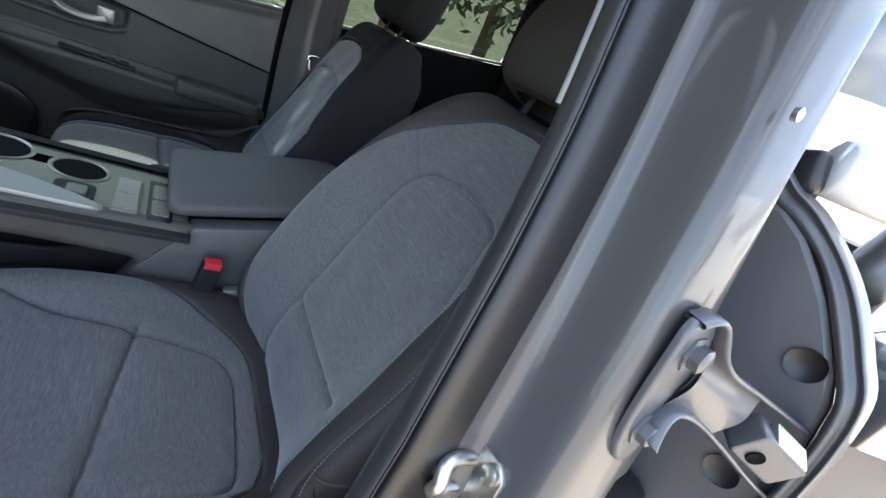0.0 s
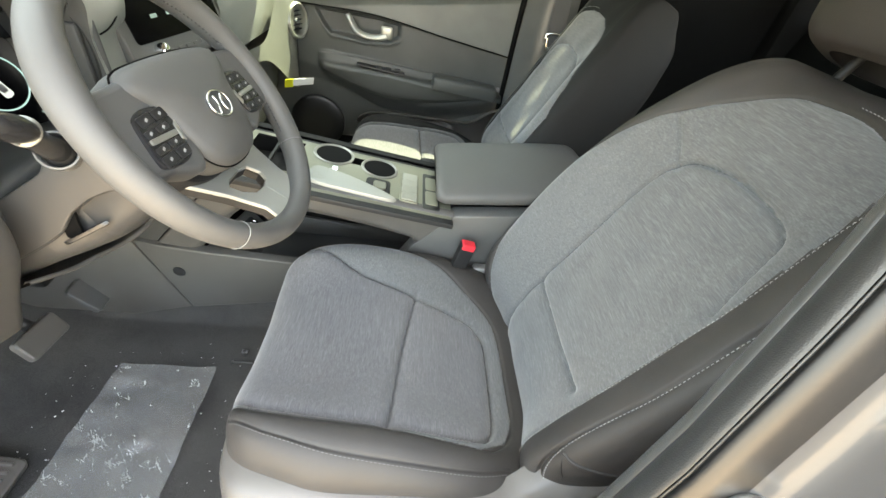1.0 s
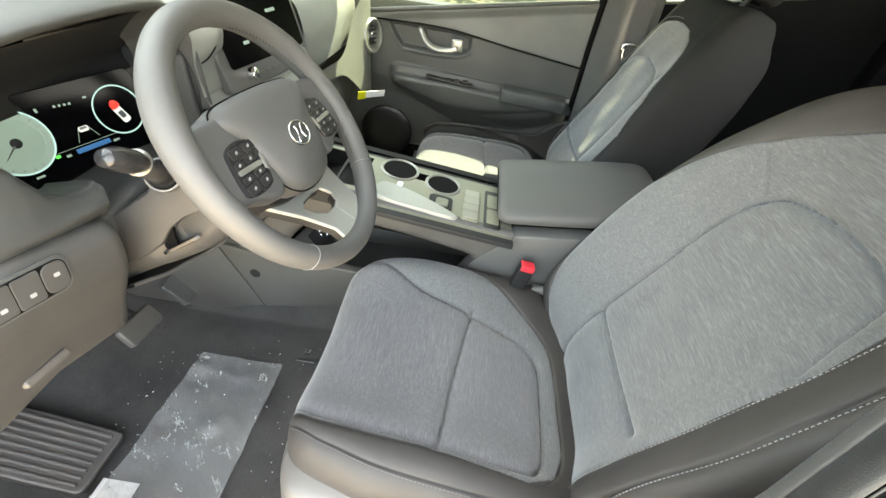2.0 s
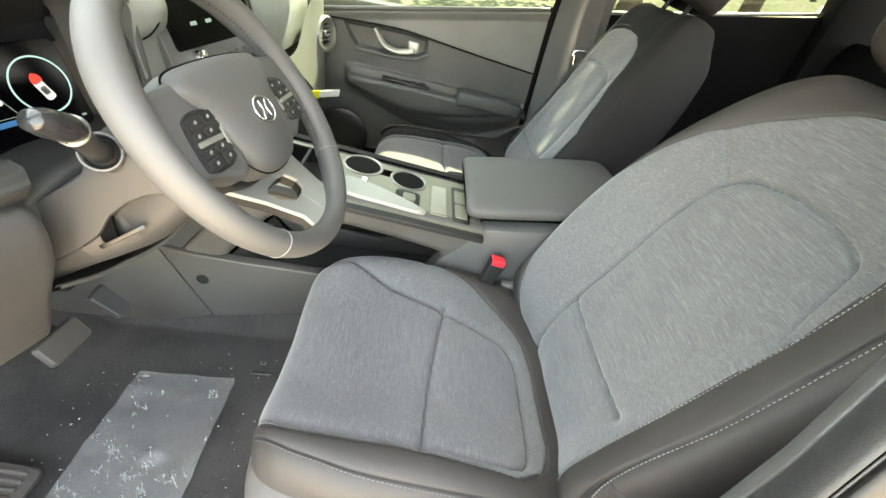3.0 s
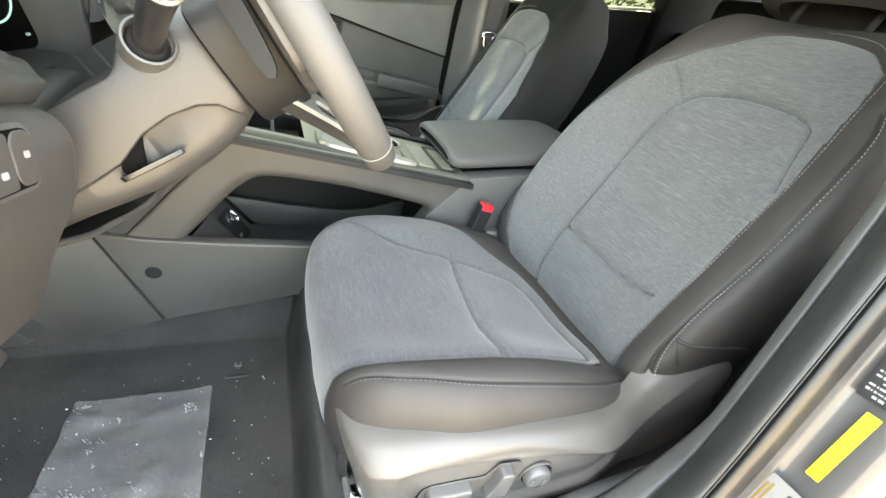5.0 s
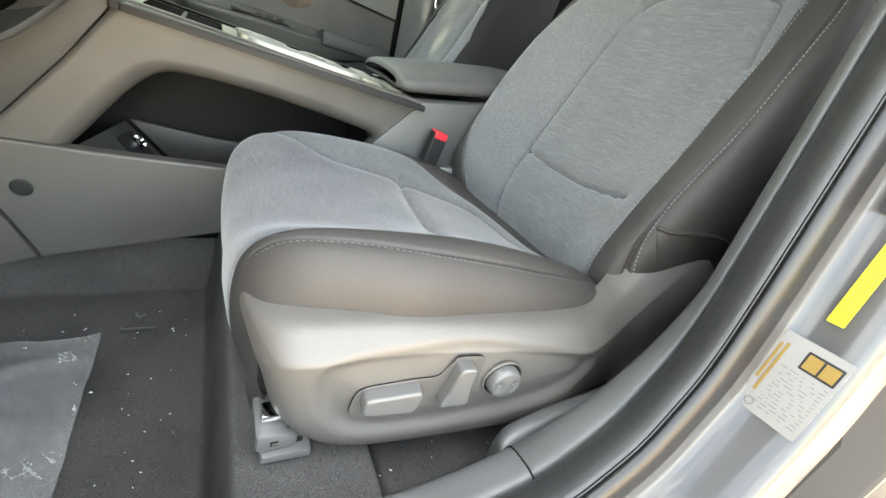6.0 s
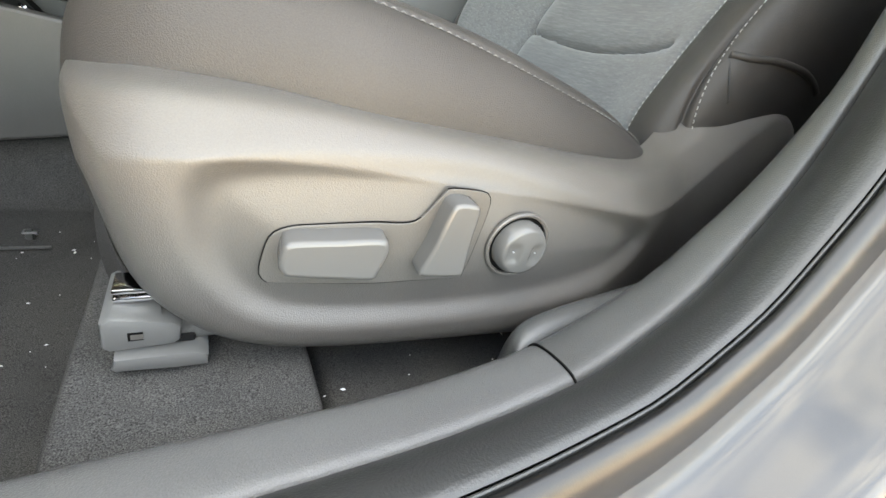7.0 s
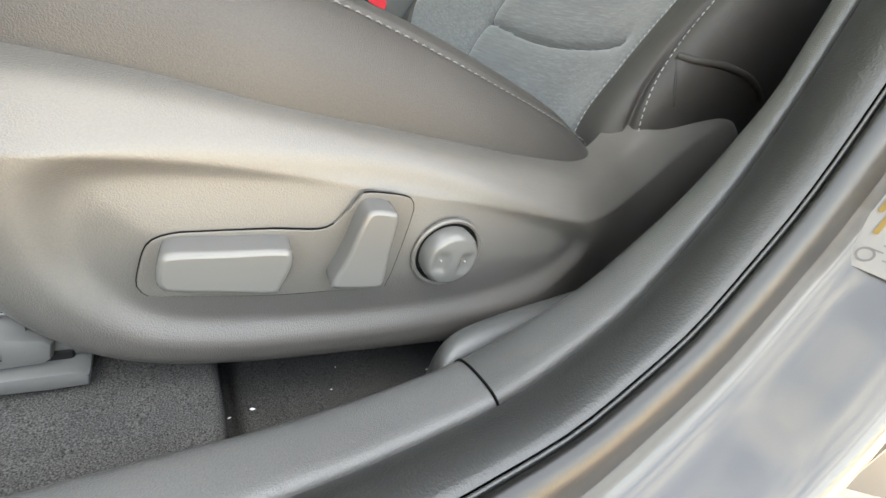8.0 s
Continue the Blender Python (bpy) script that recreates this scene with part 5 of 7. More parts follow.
# binnacle hood over the instruments
hood = []
for u in np.linspace(0, 1, 9):
    a = math.pi * u
    c, s = math.cos(a), math.sin(a)
    y = 0.516 - 0.195 * np.sign(c) * abs(c) ** 0.5
    z = 0.845 + 0.168 * abs(s) ** 0.42
    hood.append([(-0.80, y, z + 0.012), (-0.62, y, z + 0.017), (-0.53, y, z + 0.013), (-0.497, y + 0.003 * c, z + 0.004), (-0.500, y + 0.010 * c, z - 0.006), (-0.53, y + 0.016 * c, z - 0.014), (-0.585, y + 0.03 * c, z - 0.035)])
grid("binnacle_hood", dense(hood, 0, 0, 80, 50), "dash", dash, "dark grey instrument hood", flip=True)
grid("binnacle_floor", dense([[(-0.60, y, 0.795), (-0.55, y, 0.80), (-0.50, y, 0.815 - 0.02 * abs(y - 0.516) / 0.18), (-0.485, y, 0.80), (-0.49, y, 0.76), (-0.53, y, 0.68)] for y in np.linspace(0.335, 0.70, 6)], 0, 0, 20, 40), "dash", dash)
for s in (-1, 1):
    box("binnacle_cheek", (-0.62, 0.516 + s * 0.172 - 0.006, 0.78), (-0.51, 0.516 + s * 0.172 + 0.006, 0.93), "dash", dash, r=0.005)
grid("binnacle_liner", dense([[(-0.508, y, 1.000), (-0.54, y, 0.985), (-0.58, y, 0.955), (-0.606, y, 0.925), (-0.60, y, 0.90)] for y in np.linspace(0.345, 0.69, 5)], 0, 0, 20, 20), "side_black", dash, "dark liner under the hood")
# driver's knee panel with the switch bank, wrapping round the column
knee_prof = [(-0.475, 0.856), (-0.462, 0.853), (-0.451, 0.843), (-0.447, 0.825), (-0.452, 0.79), (-0.462, 0.765), (-0.478, 0.73), (-0.490, 0.70), (-0.501, 0.672), (-0.512, 0.656), (-0.55, 0.640)]
kc = spline(knee_prof, 40)
KG = np.array([[(x - 0.10 * np.clip((y - 0.383) / 0.06, 0, 1) ** 2 - 0.02 * np.clip((0.2 - y) / 0.07, 0, 1) ** 2, y, z - 0.036 * np.clip((y - 0.29) / 0.12, 0, 1)) for y in np.linspace(0.14, 0.432, 50)] for x, z in kc])
grid("knee_panel", KG, "dash_warm", dash, "warm grey knee panel", flip=True)
lip = [(-0.495, 0.418, 0.690), (-0.489, 0.435, 0.684), (-0.480, 0.468, 0.672), (-0.472, 0.50, 0.666), (-0.456, 0.535, 0.664), (-0.440, 0.57, 0.670), (-0.428, 0.62, 0.684), (-0.415, 0.695, 0.705)]
foot_line = [(-0.60, 0.41, 0.640), (-0.60, 0.43, 0.636), (-0.595, 0.47, 0.628), (-0.59, 0.51, 0.622), (-0.58, 0.55, 0.620), (-0.57, 0.59, 0.622), (-0.56, 0.63, 0.628), (-0.55, 0.70, 0.640)]
cover = [[Vector(a) + Vector((-0.006, 0, -0.006)), a, Vector(a) + Vector((0.001, 0, -0.007)), Vector(a).lerp(Vector(b), 0.3) + Vector((0.004, 0, -0.004)), Vector(a).lerp(Vector(b), 0.65), b] for a, b in zip(lip, foot_line)]
grid("column_cover", dense([[tuple(p) for p in row] for row in cover], 0, 0, 60, 40), "dash_warm", dash, "warm grey panel below the column")
end_lip = [(-0.50, 0.20, 0.935), (-0.495, 0.27, 0.934), (-0.490, 0.325, 0.925), (-0.487, 0.35, 0.912), (-0.485, 0.361, 0.892), (-0.485, 0.374, 0.870), (-0.485, 0.393, 0.855), (-0.487, 0.421, 0.847), (-0.49, 0.436, 0.847)]
end_low = [(-0.463, 0.20, 0.868), (-0.460, 0.25, 0.864), (-0.457, 0.294, 0.858), (-0.457, 0.315, 0.854), (-0.457, 0.33, 0.851), (-0.458, 0.35, 0.846), (-0.459, 0.365, 0.843), (-0.462, 0.395, 0.836), (-0.466, 0.418, 0.83)]
end_rows = [[Vector(a) + Vector((-0.07, 0, -0.012)), Vector(a) + Vector((-0.012, 0, 0.002)), Vector(a), Vector(a).lerp(Vector(b), 0.15) + Vector((0.006, 0, 0)), Vector(a).lerp(Vector(b), 0.55) + Vector((0.004, 0, 0)), Vector(b) + Vector((0, 0, 0.003)), Vector(b) + Vector((-0.010, 0, -0.012))] for a, b in zip(end_lip, end_low)]
grid("dash_end", dense([[tuple(p) for p in r] for r in end_rows], 0, 0, 80, 40), "dash", dash, "grey dash end beside the instruments")
SB = axes((-0.4465, 0.297, 0.815), (0, 1, 0), (-0.08, 0, 1))
SB = SB @ Matrix.Translation((0.003, 0.006, 0)) @ Matrix.Rotation(-0.22, 4, "Z")
plate("bank_rim", rounded(0.118, 0.040, 0.013), 0.0022, "panel_mid", dash, "grey switch bank rim", r=0.001, place=SB @ Matrix.Translation((-0.034, 0, -0.0006)))
bank = plate("switch_bank", rounded(0.112, 0.034, 0.011), 0.0026, "gap", dash, "switch bank", r=0.0004, place=SB @ Matrix.Translation((-0.034, 0, 0)))
for k in range(4):
    plate("bank_button", rounded(0.0262 if k else 0.0255, 0.0318, 0.003 if k else 0.009), 0.0036, "dash_warm", bank, "flush grey switch", r=0.0008, place=SB @ Matrix.Translation((0.0075 - 0.0272 * k, 0, 0)))
    plate("bank_mark", rounded(0.006, 0.004, 0.001), 0.0003, "thread", bank, r=0, place=SB @ Matrix.Translation((0.0085 - 0.0272 * k, 0.002 if k == 0 else -0.006, 0.0037)))
plate("fuse_handle", rounded(0.055, 0.011, 0.004), 0.006, "panel", dash, "grey fuse cover pull", r=0.003, place=axes((-0.4895, 0.272, 0.698), (0.01, 1, -0.12), (-0.4, 0, 1)))
# added dark block: fills the recess below the knee panel with shade
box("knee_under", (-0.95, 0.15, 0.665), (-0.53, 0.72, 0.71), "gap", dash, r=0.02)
# side air vent by the door
def air_vent(at, turn, scale=1.0):
    v = thing("air_vent", "round silver-ringed air vent at the dashboard end", "air vent", at, group="air vents")
    p = Matrix.Translation(at) @ turn.to_matrix().to_4x4() @ Matrix.Scale(scale, 4)
    lathe("vent_ring", [(0.046, -0.02), (0.046, 0.004), (0.042, 0.008), (0.037, 0.006), (0.035, -0.002), (0.035, -0.015)], "silver", v, "silver vent ring", place=p, n=40)
    lathe("vent_well", [(0.035, -0.02), (0.035, -0.018)], "gap", v, place=p, n=32)
    for k in range(5):
        plate("vent_slat", rounded(0.060 - 0.006 * abs(k - 2) ** 2 * 0.5, 0.002, 0.0008), 0.010, "panel_dark", v, r=0, place=p @ Matrix.Translation((0, -0.022 + 0.011 * k, -0.014)))
    lathe("vent_knob", [(0.007, -0.014), (0.007, 0.0), (0.005, 0.002)], "chrome", v, place=p, n=20)
    return v


air_vent((-0.402, 1.472, 0.805), Vector((0.93, -0.35, 0.1)).to_track_quat("Z", "Y"), 1.12)
# the dash end's sunlight is painted in as a paler, yellower grey
M["dash_sunlit"] = material("grey dashboard band with sunlight in its colour", (0.16, 0.162, 0.14), 0.5, grain=0.05, grain_scale=900, bump=0.2, bump_scale=1100)
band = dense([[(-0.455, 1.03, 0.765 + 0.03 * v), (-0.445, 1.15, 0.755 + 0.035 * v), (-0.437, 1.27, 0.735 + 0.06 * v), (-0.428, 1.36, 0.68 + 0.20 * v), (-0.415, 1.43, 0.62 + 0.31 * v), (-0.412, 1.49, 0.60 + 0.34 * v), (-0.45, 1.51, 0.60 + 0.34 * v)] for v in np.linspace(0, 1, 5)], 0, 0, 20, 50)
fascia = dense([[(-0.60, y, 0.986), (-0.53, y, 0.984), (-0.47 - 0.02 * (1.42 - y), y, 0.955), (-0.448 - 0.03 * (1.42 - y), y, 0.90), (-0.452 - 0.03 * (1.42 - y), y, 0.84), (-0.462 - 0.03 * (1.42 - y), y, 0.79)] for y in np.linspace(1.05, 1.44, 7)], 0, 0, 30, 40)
# base colour lifted to carry the daylight falling through the windscreen
M["fascia"] = material("soft grey fascia brightened for windscreen light", (0.25, 0.257, 0.235), 0.5, grain=0.05, grain_scale=900, bump=0.3, bump_scale=1100)
grid("passenger_fascia", fascia, "fascia", dash, "soft grey fascia brightened for windscreen light", flip=True)
grid("dash_band", band, "dash_sunlit", dash, "grey dash band paled by painted sunlight", flip=False)
grid("glovebox", dense([[(-0.45 + 0.01 * math.sin(3 * v) - 0.03 * v, y, 0.765 - 0.22 * v) for y in np.linspace(1.02, 1.40, 5)] for v in np.linspace(0, 1, 5)], 0, 0, 20, 20), "dash", dash, "grey glovebox lid")
tag = thing("hang_tag", "yellow and white paper tag hanging at the glovebox", "paper tag", (-0.44, 1.36, 0.70))
box("tag_paper", (-0.408, 1.385, 0.640), (-0.338, 1.387, 0.662), "white_paper", tag, r=0, turn=Euler((0.2, 0.05, 0.75)))
box("tag_stub", (-0.424, 1.355, 0.638), (-0.396, 1.357, 0.664), "yellow", tag, "yellow tag end", r=0, turn=Euler((0.2, 0.05, 0.75)))
# panel with a vent hood between the instruments and the screen, paled for windscreen light
grid("centre_fascia", dense([[(-0.56, y, 0.992), (-0.508, y, 0.980), (-0.494 + 0.006 * k, y, 0.955), (-0.497 + 0.006 * k, y, 0.930), (-0.500, y, 0.905), (-0.497, y, 0.86)] for k, y in ((0, 0.694), (1, 0.715), (2, 0.735), (2, 0.755), (1, 0.775))], 0, 0, 24, 30), "fascia", dash, "grey panel beside the screen, paled for windscreen light", flip=False)
tube("fascia_seam", [(-0.4905, 0.700, 0.915), (-0.486, 0.715, 0.920), (-0.484, 0.735, 0.930), (-0.486, 0.760, 0.945)], 0.0012, "gap", dash, n=24, sides=6)
# instrument display
cluster = thing("instrument_display", "wide black instrument display with a pale dial and blue bar", "display", (-0.585, 0.52, 0.80))
CD = axes((-0.583, 0.524, 0.862), (0.30, 1, 0), (-0.28, 0, 0.96))
def on_display(x, y, z=0.0, turn=0.0):
    return CD @ Matrix.Translation((x, y, z)) @ Matrix.Rotation(turn, 4, "Z")


plate("display_glass", rounded(0.236, 0.108, 0.012), 0.004, "screen", cluster, r=0.001, place=on_display(-0.010, 0.005))
DIAL, RING = (-0.066, 0.008), (0.066, 0.009)
lathe("dial_face", [(0.038, 0.0), (0.038, 0.0046)], "grey_glow", cluster, "pale speed dial", n=48, place=on_display(*DIAL))
lathe("dial_band", [(0.037, 0.0046), (0.037, 0.0049), (0.029, 0.0049), (0.029, 0.0046)], "grey_glow", cluster, n=48, place=on_display(*DIAL))
for k in range(20):
    a = 2 * math.pi * k / 20
    plate("dial_tick", rounded(0.0035, 0.0008, 0.0002), 0.0004, "ink", cluster, r=0, place=on_display(DIAL[0] + 0.034 * math.cos(a), DIAL[1] + 0.034 * math.sin(a), 0.0049, a))
lathe("dial_hub", [(0.006, 0.0046), (0.006, 0.0056), (0.003, 0.006)], "panel_dark", cluster, n=20, place=on_display(*DIAL))
plate("dial_needle", [(-0.0012, 0.0), (0.0012, 0.0), (0.0005, -0.024), (-0.0005, -0.024)], 0.0003, "ink", cluster, r=0, place=on_display(*DIAL, 0.0056, -0.9))
for (cx, cy), r, mt in ((RING, 0.033, "cyan_glow"), (DIAL, 0.0385, "cyan_glow")):
    tube("dial_ring", [CD @ Vector((cx + r * math.cos(a), cy + r * math.sin(a), 0.005)) for a in np.linspace(0, 2 * math.pi, 24, endpoint=False)], 0.0010, mt, cluster, n=48, sides=6, closed=True)
plate("car_icon", [tuple(p) for p in spline([(-0.0052, -0.014), (0.0052, -0.014), (0.0058, -0.004), (0.0050, 0.012), (0.0, 0.015), (-0.0050, 0.012), (-0.0058, -0.004)], 30, closed=True)], 0.0003, "white_glow", cluster, "white car picture", r=0, place=on_display(RING[0], RING[1] - 0.004, 0.0046, 0.35))
plate("car_icon_glass", rounded(0.0075, 0.010, 0.002), 0.0003, "ink", cluster, r=0, place=on_display(RING[0] + 0.001, RING[1] - 0.007, 0.0050, 0.35))
plate("warning_icon", [tuple(p) for p in spline([(-0.0055, -0.004), (0.0055, -0.004), (0.0058, 0.003), (0.0, 0.0075), (-0.0058, 0.003)], 24, closed=True)], 0.0003, "red_glow", cluster, "red bonnet mark", r=0, place=on_display(RING[0] - 0.003, RING[1] + 0.007, 0.0052, 0.35))
plate("lane_car", rounded(0.013, 0.007, 0.0025), 0.0003, "white_glow", cluster, r=0, place=on_display(0.010, 0.000, 0.0046))
plate("lane_car_glass", rounded(0.009, 0.0028, 0.001), 0.0002, "ink", cluster, r=0, place=on_display(0.010, 0.0012, 0.0050))
for s in (-1, 1):
    plate("lane_mark", rounded(0.0007, 0.017, 0.0002), 0.0003, "grey_glow", cluster, r=0, place=on_display(0.010 + s * 0.0105, -0.007, 0.0046, s * 0.45))
plate("range_line", rounded(0.082, 0.0006, 0.0002), 0.0003, "grey_glow", cluster, r=0, place=on_display(0.006, -0.0185, 0.0046))
plate("power_bar", rounded(0.046, 0.0062, 0.001), 0.0003, "blue_glow", cluster, "blue range bar", r=0, place=on_display(0.010, -0.0245, 0.0046))
plate("ready_icon", rounded(0.006, 0.0038, 0.001), 0.0003, "green_glow", cluster, "green ready lamp", r=0, place=on_display(-0.036, -0.022, 0.0046))
for cx, cy, w, h in ((-0.027, 0.036, 0.003, 0.005), (-0.006, 0.035, 0.003, 0.0028), (0.0, 0.0345, 0.003, 0.0028), (0.006, 0.034, 0.003, 0.0028), (0.012, 0.0335, 0.003, 0.0028), (0.033, 0.036, 0.005, 0.0026), (0.041, -0.027, 0.009, 0.0026), (0.096, -0.036, 0.006, 0.0026), (-0.024, -0.0255, 0.006, 0.003), (-0.066, -0.037, 0.010, 0.0028), (-0.088, -0.036, 0.006, 0.0028)):
    plate("display_mark", rounded(w, h, 0.0005), 0.0003, "grey_glow", cluster, r=0, place=on_display(cx, cy, 0.0046))
# centre screen
centre = thing("centre_screen", "black touch screen with a chrome volume knob in the dashboard", "touch screen", (-0.48, 0.9, 0.85))
SD = axes((-0.482, 0.895, 0.935), (0.18, 1, 0), (-0.30, 0, 0.95))
plate("screen_frame", rounded(0.268, 0.180, 0.012), 0.022, "panel_mid", centre, "grey screen frame", r=0.004, place=SD @ Matrix.Translation((-0.010, -0.003, -0.018)))
plate("screen_glass", rounded(0.236, 0.135, 0.008), 0.0055, "screen", centre, r=0.0008, place=SD @ Matrix.Translation((-0.004, 0.012, 0)))
for sx in (-0.118, 0.118):
    lathe("volume_knob", [(0.011, 0.004), (0.0115, 0.012), (0.0105, 0.018), (0.008, 0.0195)], "chrome", centre, "chrome volume knob", place=SD @ Matrix.Translation((sx * 0.70, -0.070, 0)), n=28)
for k in range(6):
    plate("screen_key", rounded(0.014, 0.006, 0.002), 0.0062, "panel_mid", centre, r=0, place=SD @ Matrix.Translation((-0.052 + 0.022 * k, -0.076, 0)))
for cx, cy, w in ((-0.06, -0.02, 0.016), (-0.02, -0.02, 0.016), (0.02, -0.02, 0.016), (-0.05, 0.02, 0.03), (0.04, 0.02, 0.03)):
    plate("screen_mark", rounded(w, 0.006, 0.001), 0.0058, "grey_glow", centre, r=0, place=SD @ Matrix.Translation((cx, cy, 0)))
# wall of the dash beside the screen, running down to the console
# the stack shares the fascia's grey with daylight painted in
grid("centre_stack", dense([[(-0.50 + 0.10 * v**1.5, y, 0.86 - 0.13 * v) for y in np.linspace(0.70, 1.02, 5)] for v in np.linspace(0, 1, 6)], 0, 0, 24, 16), "fascia", dash, "grey centre stack")
for k in range(6):
    plate("climate_key", rounded(0.034, 0.012, 0.003), 0.004, "silver" if k in (0, 5) else "panel_dark", dash, r=0.001, place=axes((-0.478, 0.745 + 0.044 * k, 0.815), (0, 1, 0), (-0.45, 0, 0.9)))

# ---------------------------------------------------------------- centre console
M["console_grey"] = material("grey console plastic", (0.084, 0.079, 0.073), 0.42, spec=0.45, grain=0.08, grain_scale=1200, bump=0.3, bump_scale=1500)
# deck silver, made paler and yellower to carry the sun on it
M["sunlit_silver"] = material("silver paint with yellow sunlight in its colour", (0.200, 0.199, 0.150), 0.44, metal=0.35, vary=0.06, bump=0.04, bump_scale=1500)
console = thing("centre_console", "grey centre console with silver top, cup holders and padded armrest", "console", (-0.1, MID, 0.42))


def top_z(x):
    return 0.664 + 0.13 * (0.07 - x)


def console_side(y0, turn, mat):
    """A flank with a broad rolled edge round the open tray; it turns in towards the tunnel."""
    low = spline([(-0.452, 0.495), (-0.438, 0.512), (-0.41, 0.545), (-0.375, 0.588), (-0.35, 0.613), (-0.328, 0.628), (-0.30, 0.6325), (-0.24, 0.628), (-0.15, 0.615), (-0.02, 0.588), (-0.006, 0.575)], 90)
    u = np.linspace(0, 1, 90)
    high = np.stack([np.interp(u, [0, 0.22, 0.40, 0.68, 1], [-0.535, -0.430, -0.3620, -0.17, 0.072]), np.interp(u, [0, 0.22, 0.40, 0.68, 1], [0.506, 0.6270, 0.7150, 0.690, 0.659])], 1)
    R, rows = 0.024, []
    for a in (0.0, 0.35, 0.7, 1.0, 1.25, 1.45, math.pi / 2):
        rows.append((R * (1 - math.sin(a)), R * math.cos(a)))
    width = np.linalg.norm(high - low, axis=1)
    g = [np.stack([low[:, 0], 0 * u + y0 + turn * 0.05, low[:, 1]], 1)]
    for d, deep in rows:
        k = np.minimum((R - deep) / width, 0.95)[:, None]
        p = low * (1 - k) + high * k
        g.append(np.stack([p[:, 0], 0 * u + y0 + turn * d, p[:, 1]], 1))
    for v in (0.35, 0.5, 0.7, 0.9, 1.0):
        k = np.maximum(v, np.minimum(R / width, 0.95) + 0.02)[:, None]
        p = low * (1 - k) + high * k
        g.append(np.stack([p[:, 0], 0 * u + y0, p[:, 1]], 1))
    g.append(np.stack([high[:, 0], 0 * u + y0 + turn * 0.02, high[:, 1]], 1))
    grid("console_flank", np.array(g), mat, console, "console flank with a rolled tray edge", flip=turn < 0)


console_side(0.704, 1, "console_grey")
# far flank is the same part blackened, for the shade inside the tray
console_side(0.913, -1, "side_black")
plate("dash_side", [(-0.360, 0.722), (-0.4285, 0.630), (-0.536, 0.507), (-0.60, 0.507), (-0.49, 0.66), (-0.40, 0.745)], 0.018, "dash", dash, "grey dash side beside the console", r=0.004, place=axes((0, 0.725, 0), (1, 0, 0), (0, 0, 1)))
rearbox = [(0.0735, 0.6575), (0.20, 0.672), (0.40, 0.69), (0.46, 0.66), (0.48, 0.42), (-0.04, 0.42), (-0.03, 0.53), (-0.0045, 0.574)]
for y in (0.742, 1.006):
    plate("console_box_side", rearbox, 0.036, "panel_mid", console, "grey console rear box", r=0.004, place=axes((0, y, 0), (1, 0, 0), (0, 0, 1)))
box("console_core", (0.0, 0.74, 0.42), (0.44, 0.96, 0.655), "panel_dark", console, r=0.01)
# top deck
DECK = axes((-0.14, MID - 0.006, top_z(-0.14) - 0.008), (1, 0, -0.13), (0, 1, 0))


def deck(x, y, z=0.0):
    return DECK @ Matrix.Translation(((x + 0.14) * 1.0085, y - MID, z))


CUPS = ((-0.187, 0.852, 0.039), (-0.088, 0.835, 0.036))
du, dv = np.meshgrid(np.linspace(-0.358, 0.066, 240), np.linspace(0.701, 0.888, 120), indexing="ij")
dcu, dcv = 0.5 * (du[:-1, :-1] + du[1:, 1:]), 0.5 * (dv[:-1, :-1] + dv[1:, 1:])
solid = np.ones(dcu.shape, bool)
for cx, cy, r in CUPS:
    solid &= np.hypot(dcu - cx, dcv - cy) > r - 0.0005
solid &= ~((np.abs(dcu + 0.137) < 0.022) & (np.abs(dcv - 0.845) < 0.015))
solid &= ~((dcu < -0.25) & (dcu > -0.345) & (dcv > 0.745) & (dcv < 0.872))


def deck_point(x, y, z=0.0):
    return deck(x, y, z).translation


crown = 0.0030 * (1 - ((dv - 0.795) / 0.094) ** 4)
DKG = np.array([[deck_point(du[i, j], dv[i, j], crown[i, j] - 0.001) for j in range(du.shape[1])] for i in range(du.shape[0])])
grid("deck_panel", DKG, "sunlit_silver", console, "satin silver deck panel", mask=solid, flip=False)
for y0, y1 in ((0.684, 0.7035), (0.8845, 0.896)):
    plate("deck_frame", rounded(0.436, y1 - y0, 0.004), 0.010, "panel_dark", console, "charcoal deck frame", r=0.003, place=deck(-0.146, 0.5 * (y0 + y1), -0.0105))
plate("deck_end", rounded(0.016, 0.20, 0.004), 0.010, "panel_dark", console, r=0.003, place=deck(-0.366, 0.79, -0.0105))
for cx, cy, r in CUPS:
    lathe("cup_rim", [(r + 0.004, 0.0015), (r + 0.004, 0.0040), (r + 0.001, 0.0050), (r - 0.002, 0.0035), (r - 0.003, -0.002), (r - 0.001, -0.002)], "silver", console, "silver cup holder rim", place=deck(cx, cy), n=44)
    wells = [(r, 0.0025), (r - 0.001, -0.02), (r - 0.004, -0.052), (r - 0.007, -0.056), (0.002, -0.057), (0.002, -0.0575), (r - 0.005, -0.0575), (r + 0.001, -0.02), (r + 0.0008, 0.002)]
    lathe("cup_well", wells, "shade_black", console, "black cup well", place=deck(cx, cy), n=44)
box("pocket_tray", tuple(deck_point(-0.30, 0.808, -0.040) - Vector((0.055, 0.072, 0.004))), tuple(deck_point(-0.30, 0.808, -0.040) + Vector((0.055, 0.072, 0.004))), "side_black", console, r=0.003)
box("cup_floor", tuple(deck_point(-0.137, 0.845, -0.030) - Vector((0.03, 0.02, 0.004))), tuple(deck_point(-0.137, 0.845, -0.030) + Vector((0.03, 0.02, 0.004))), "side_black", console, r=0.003)
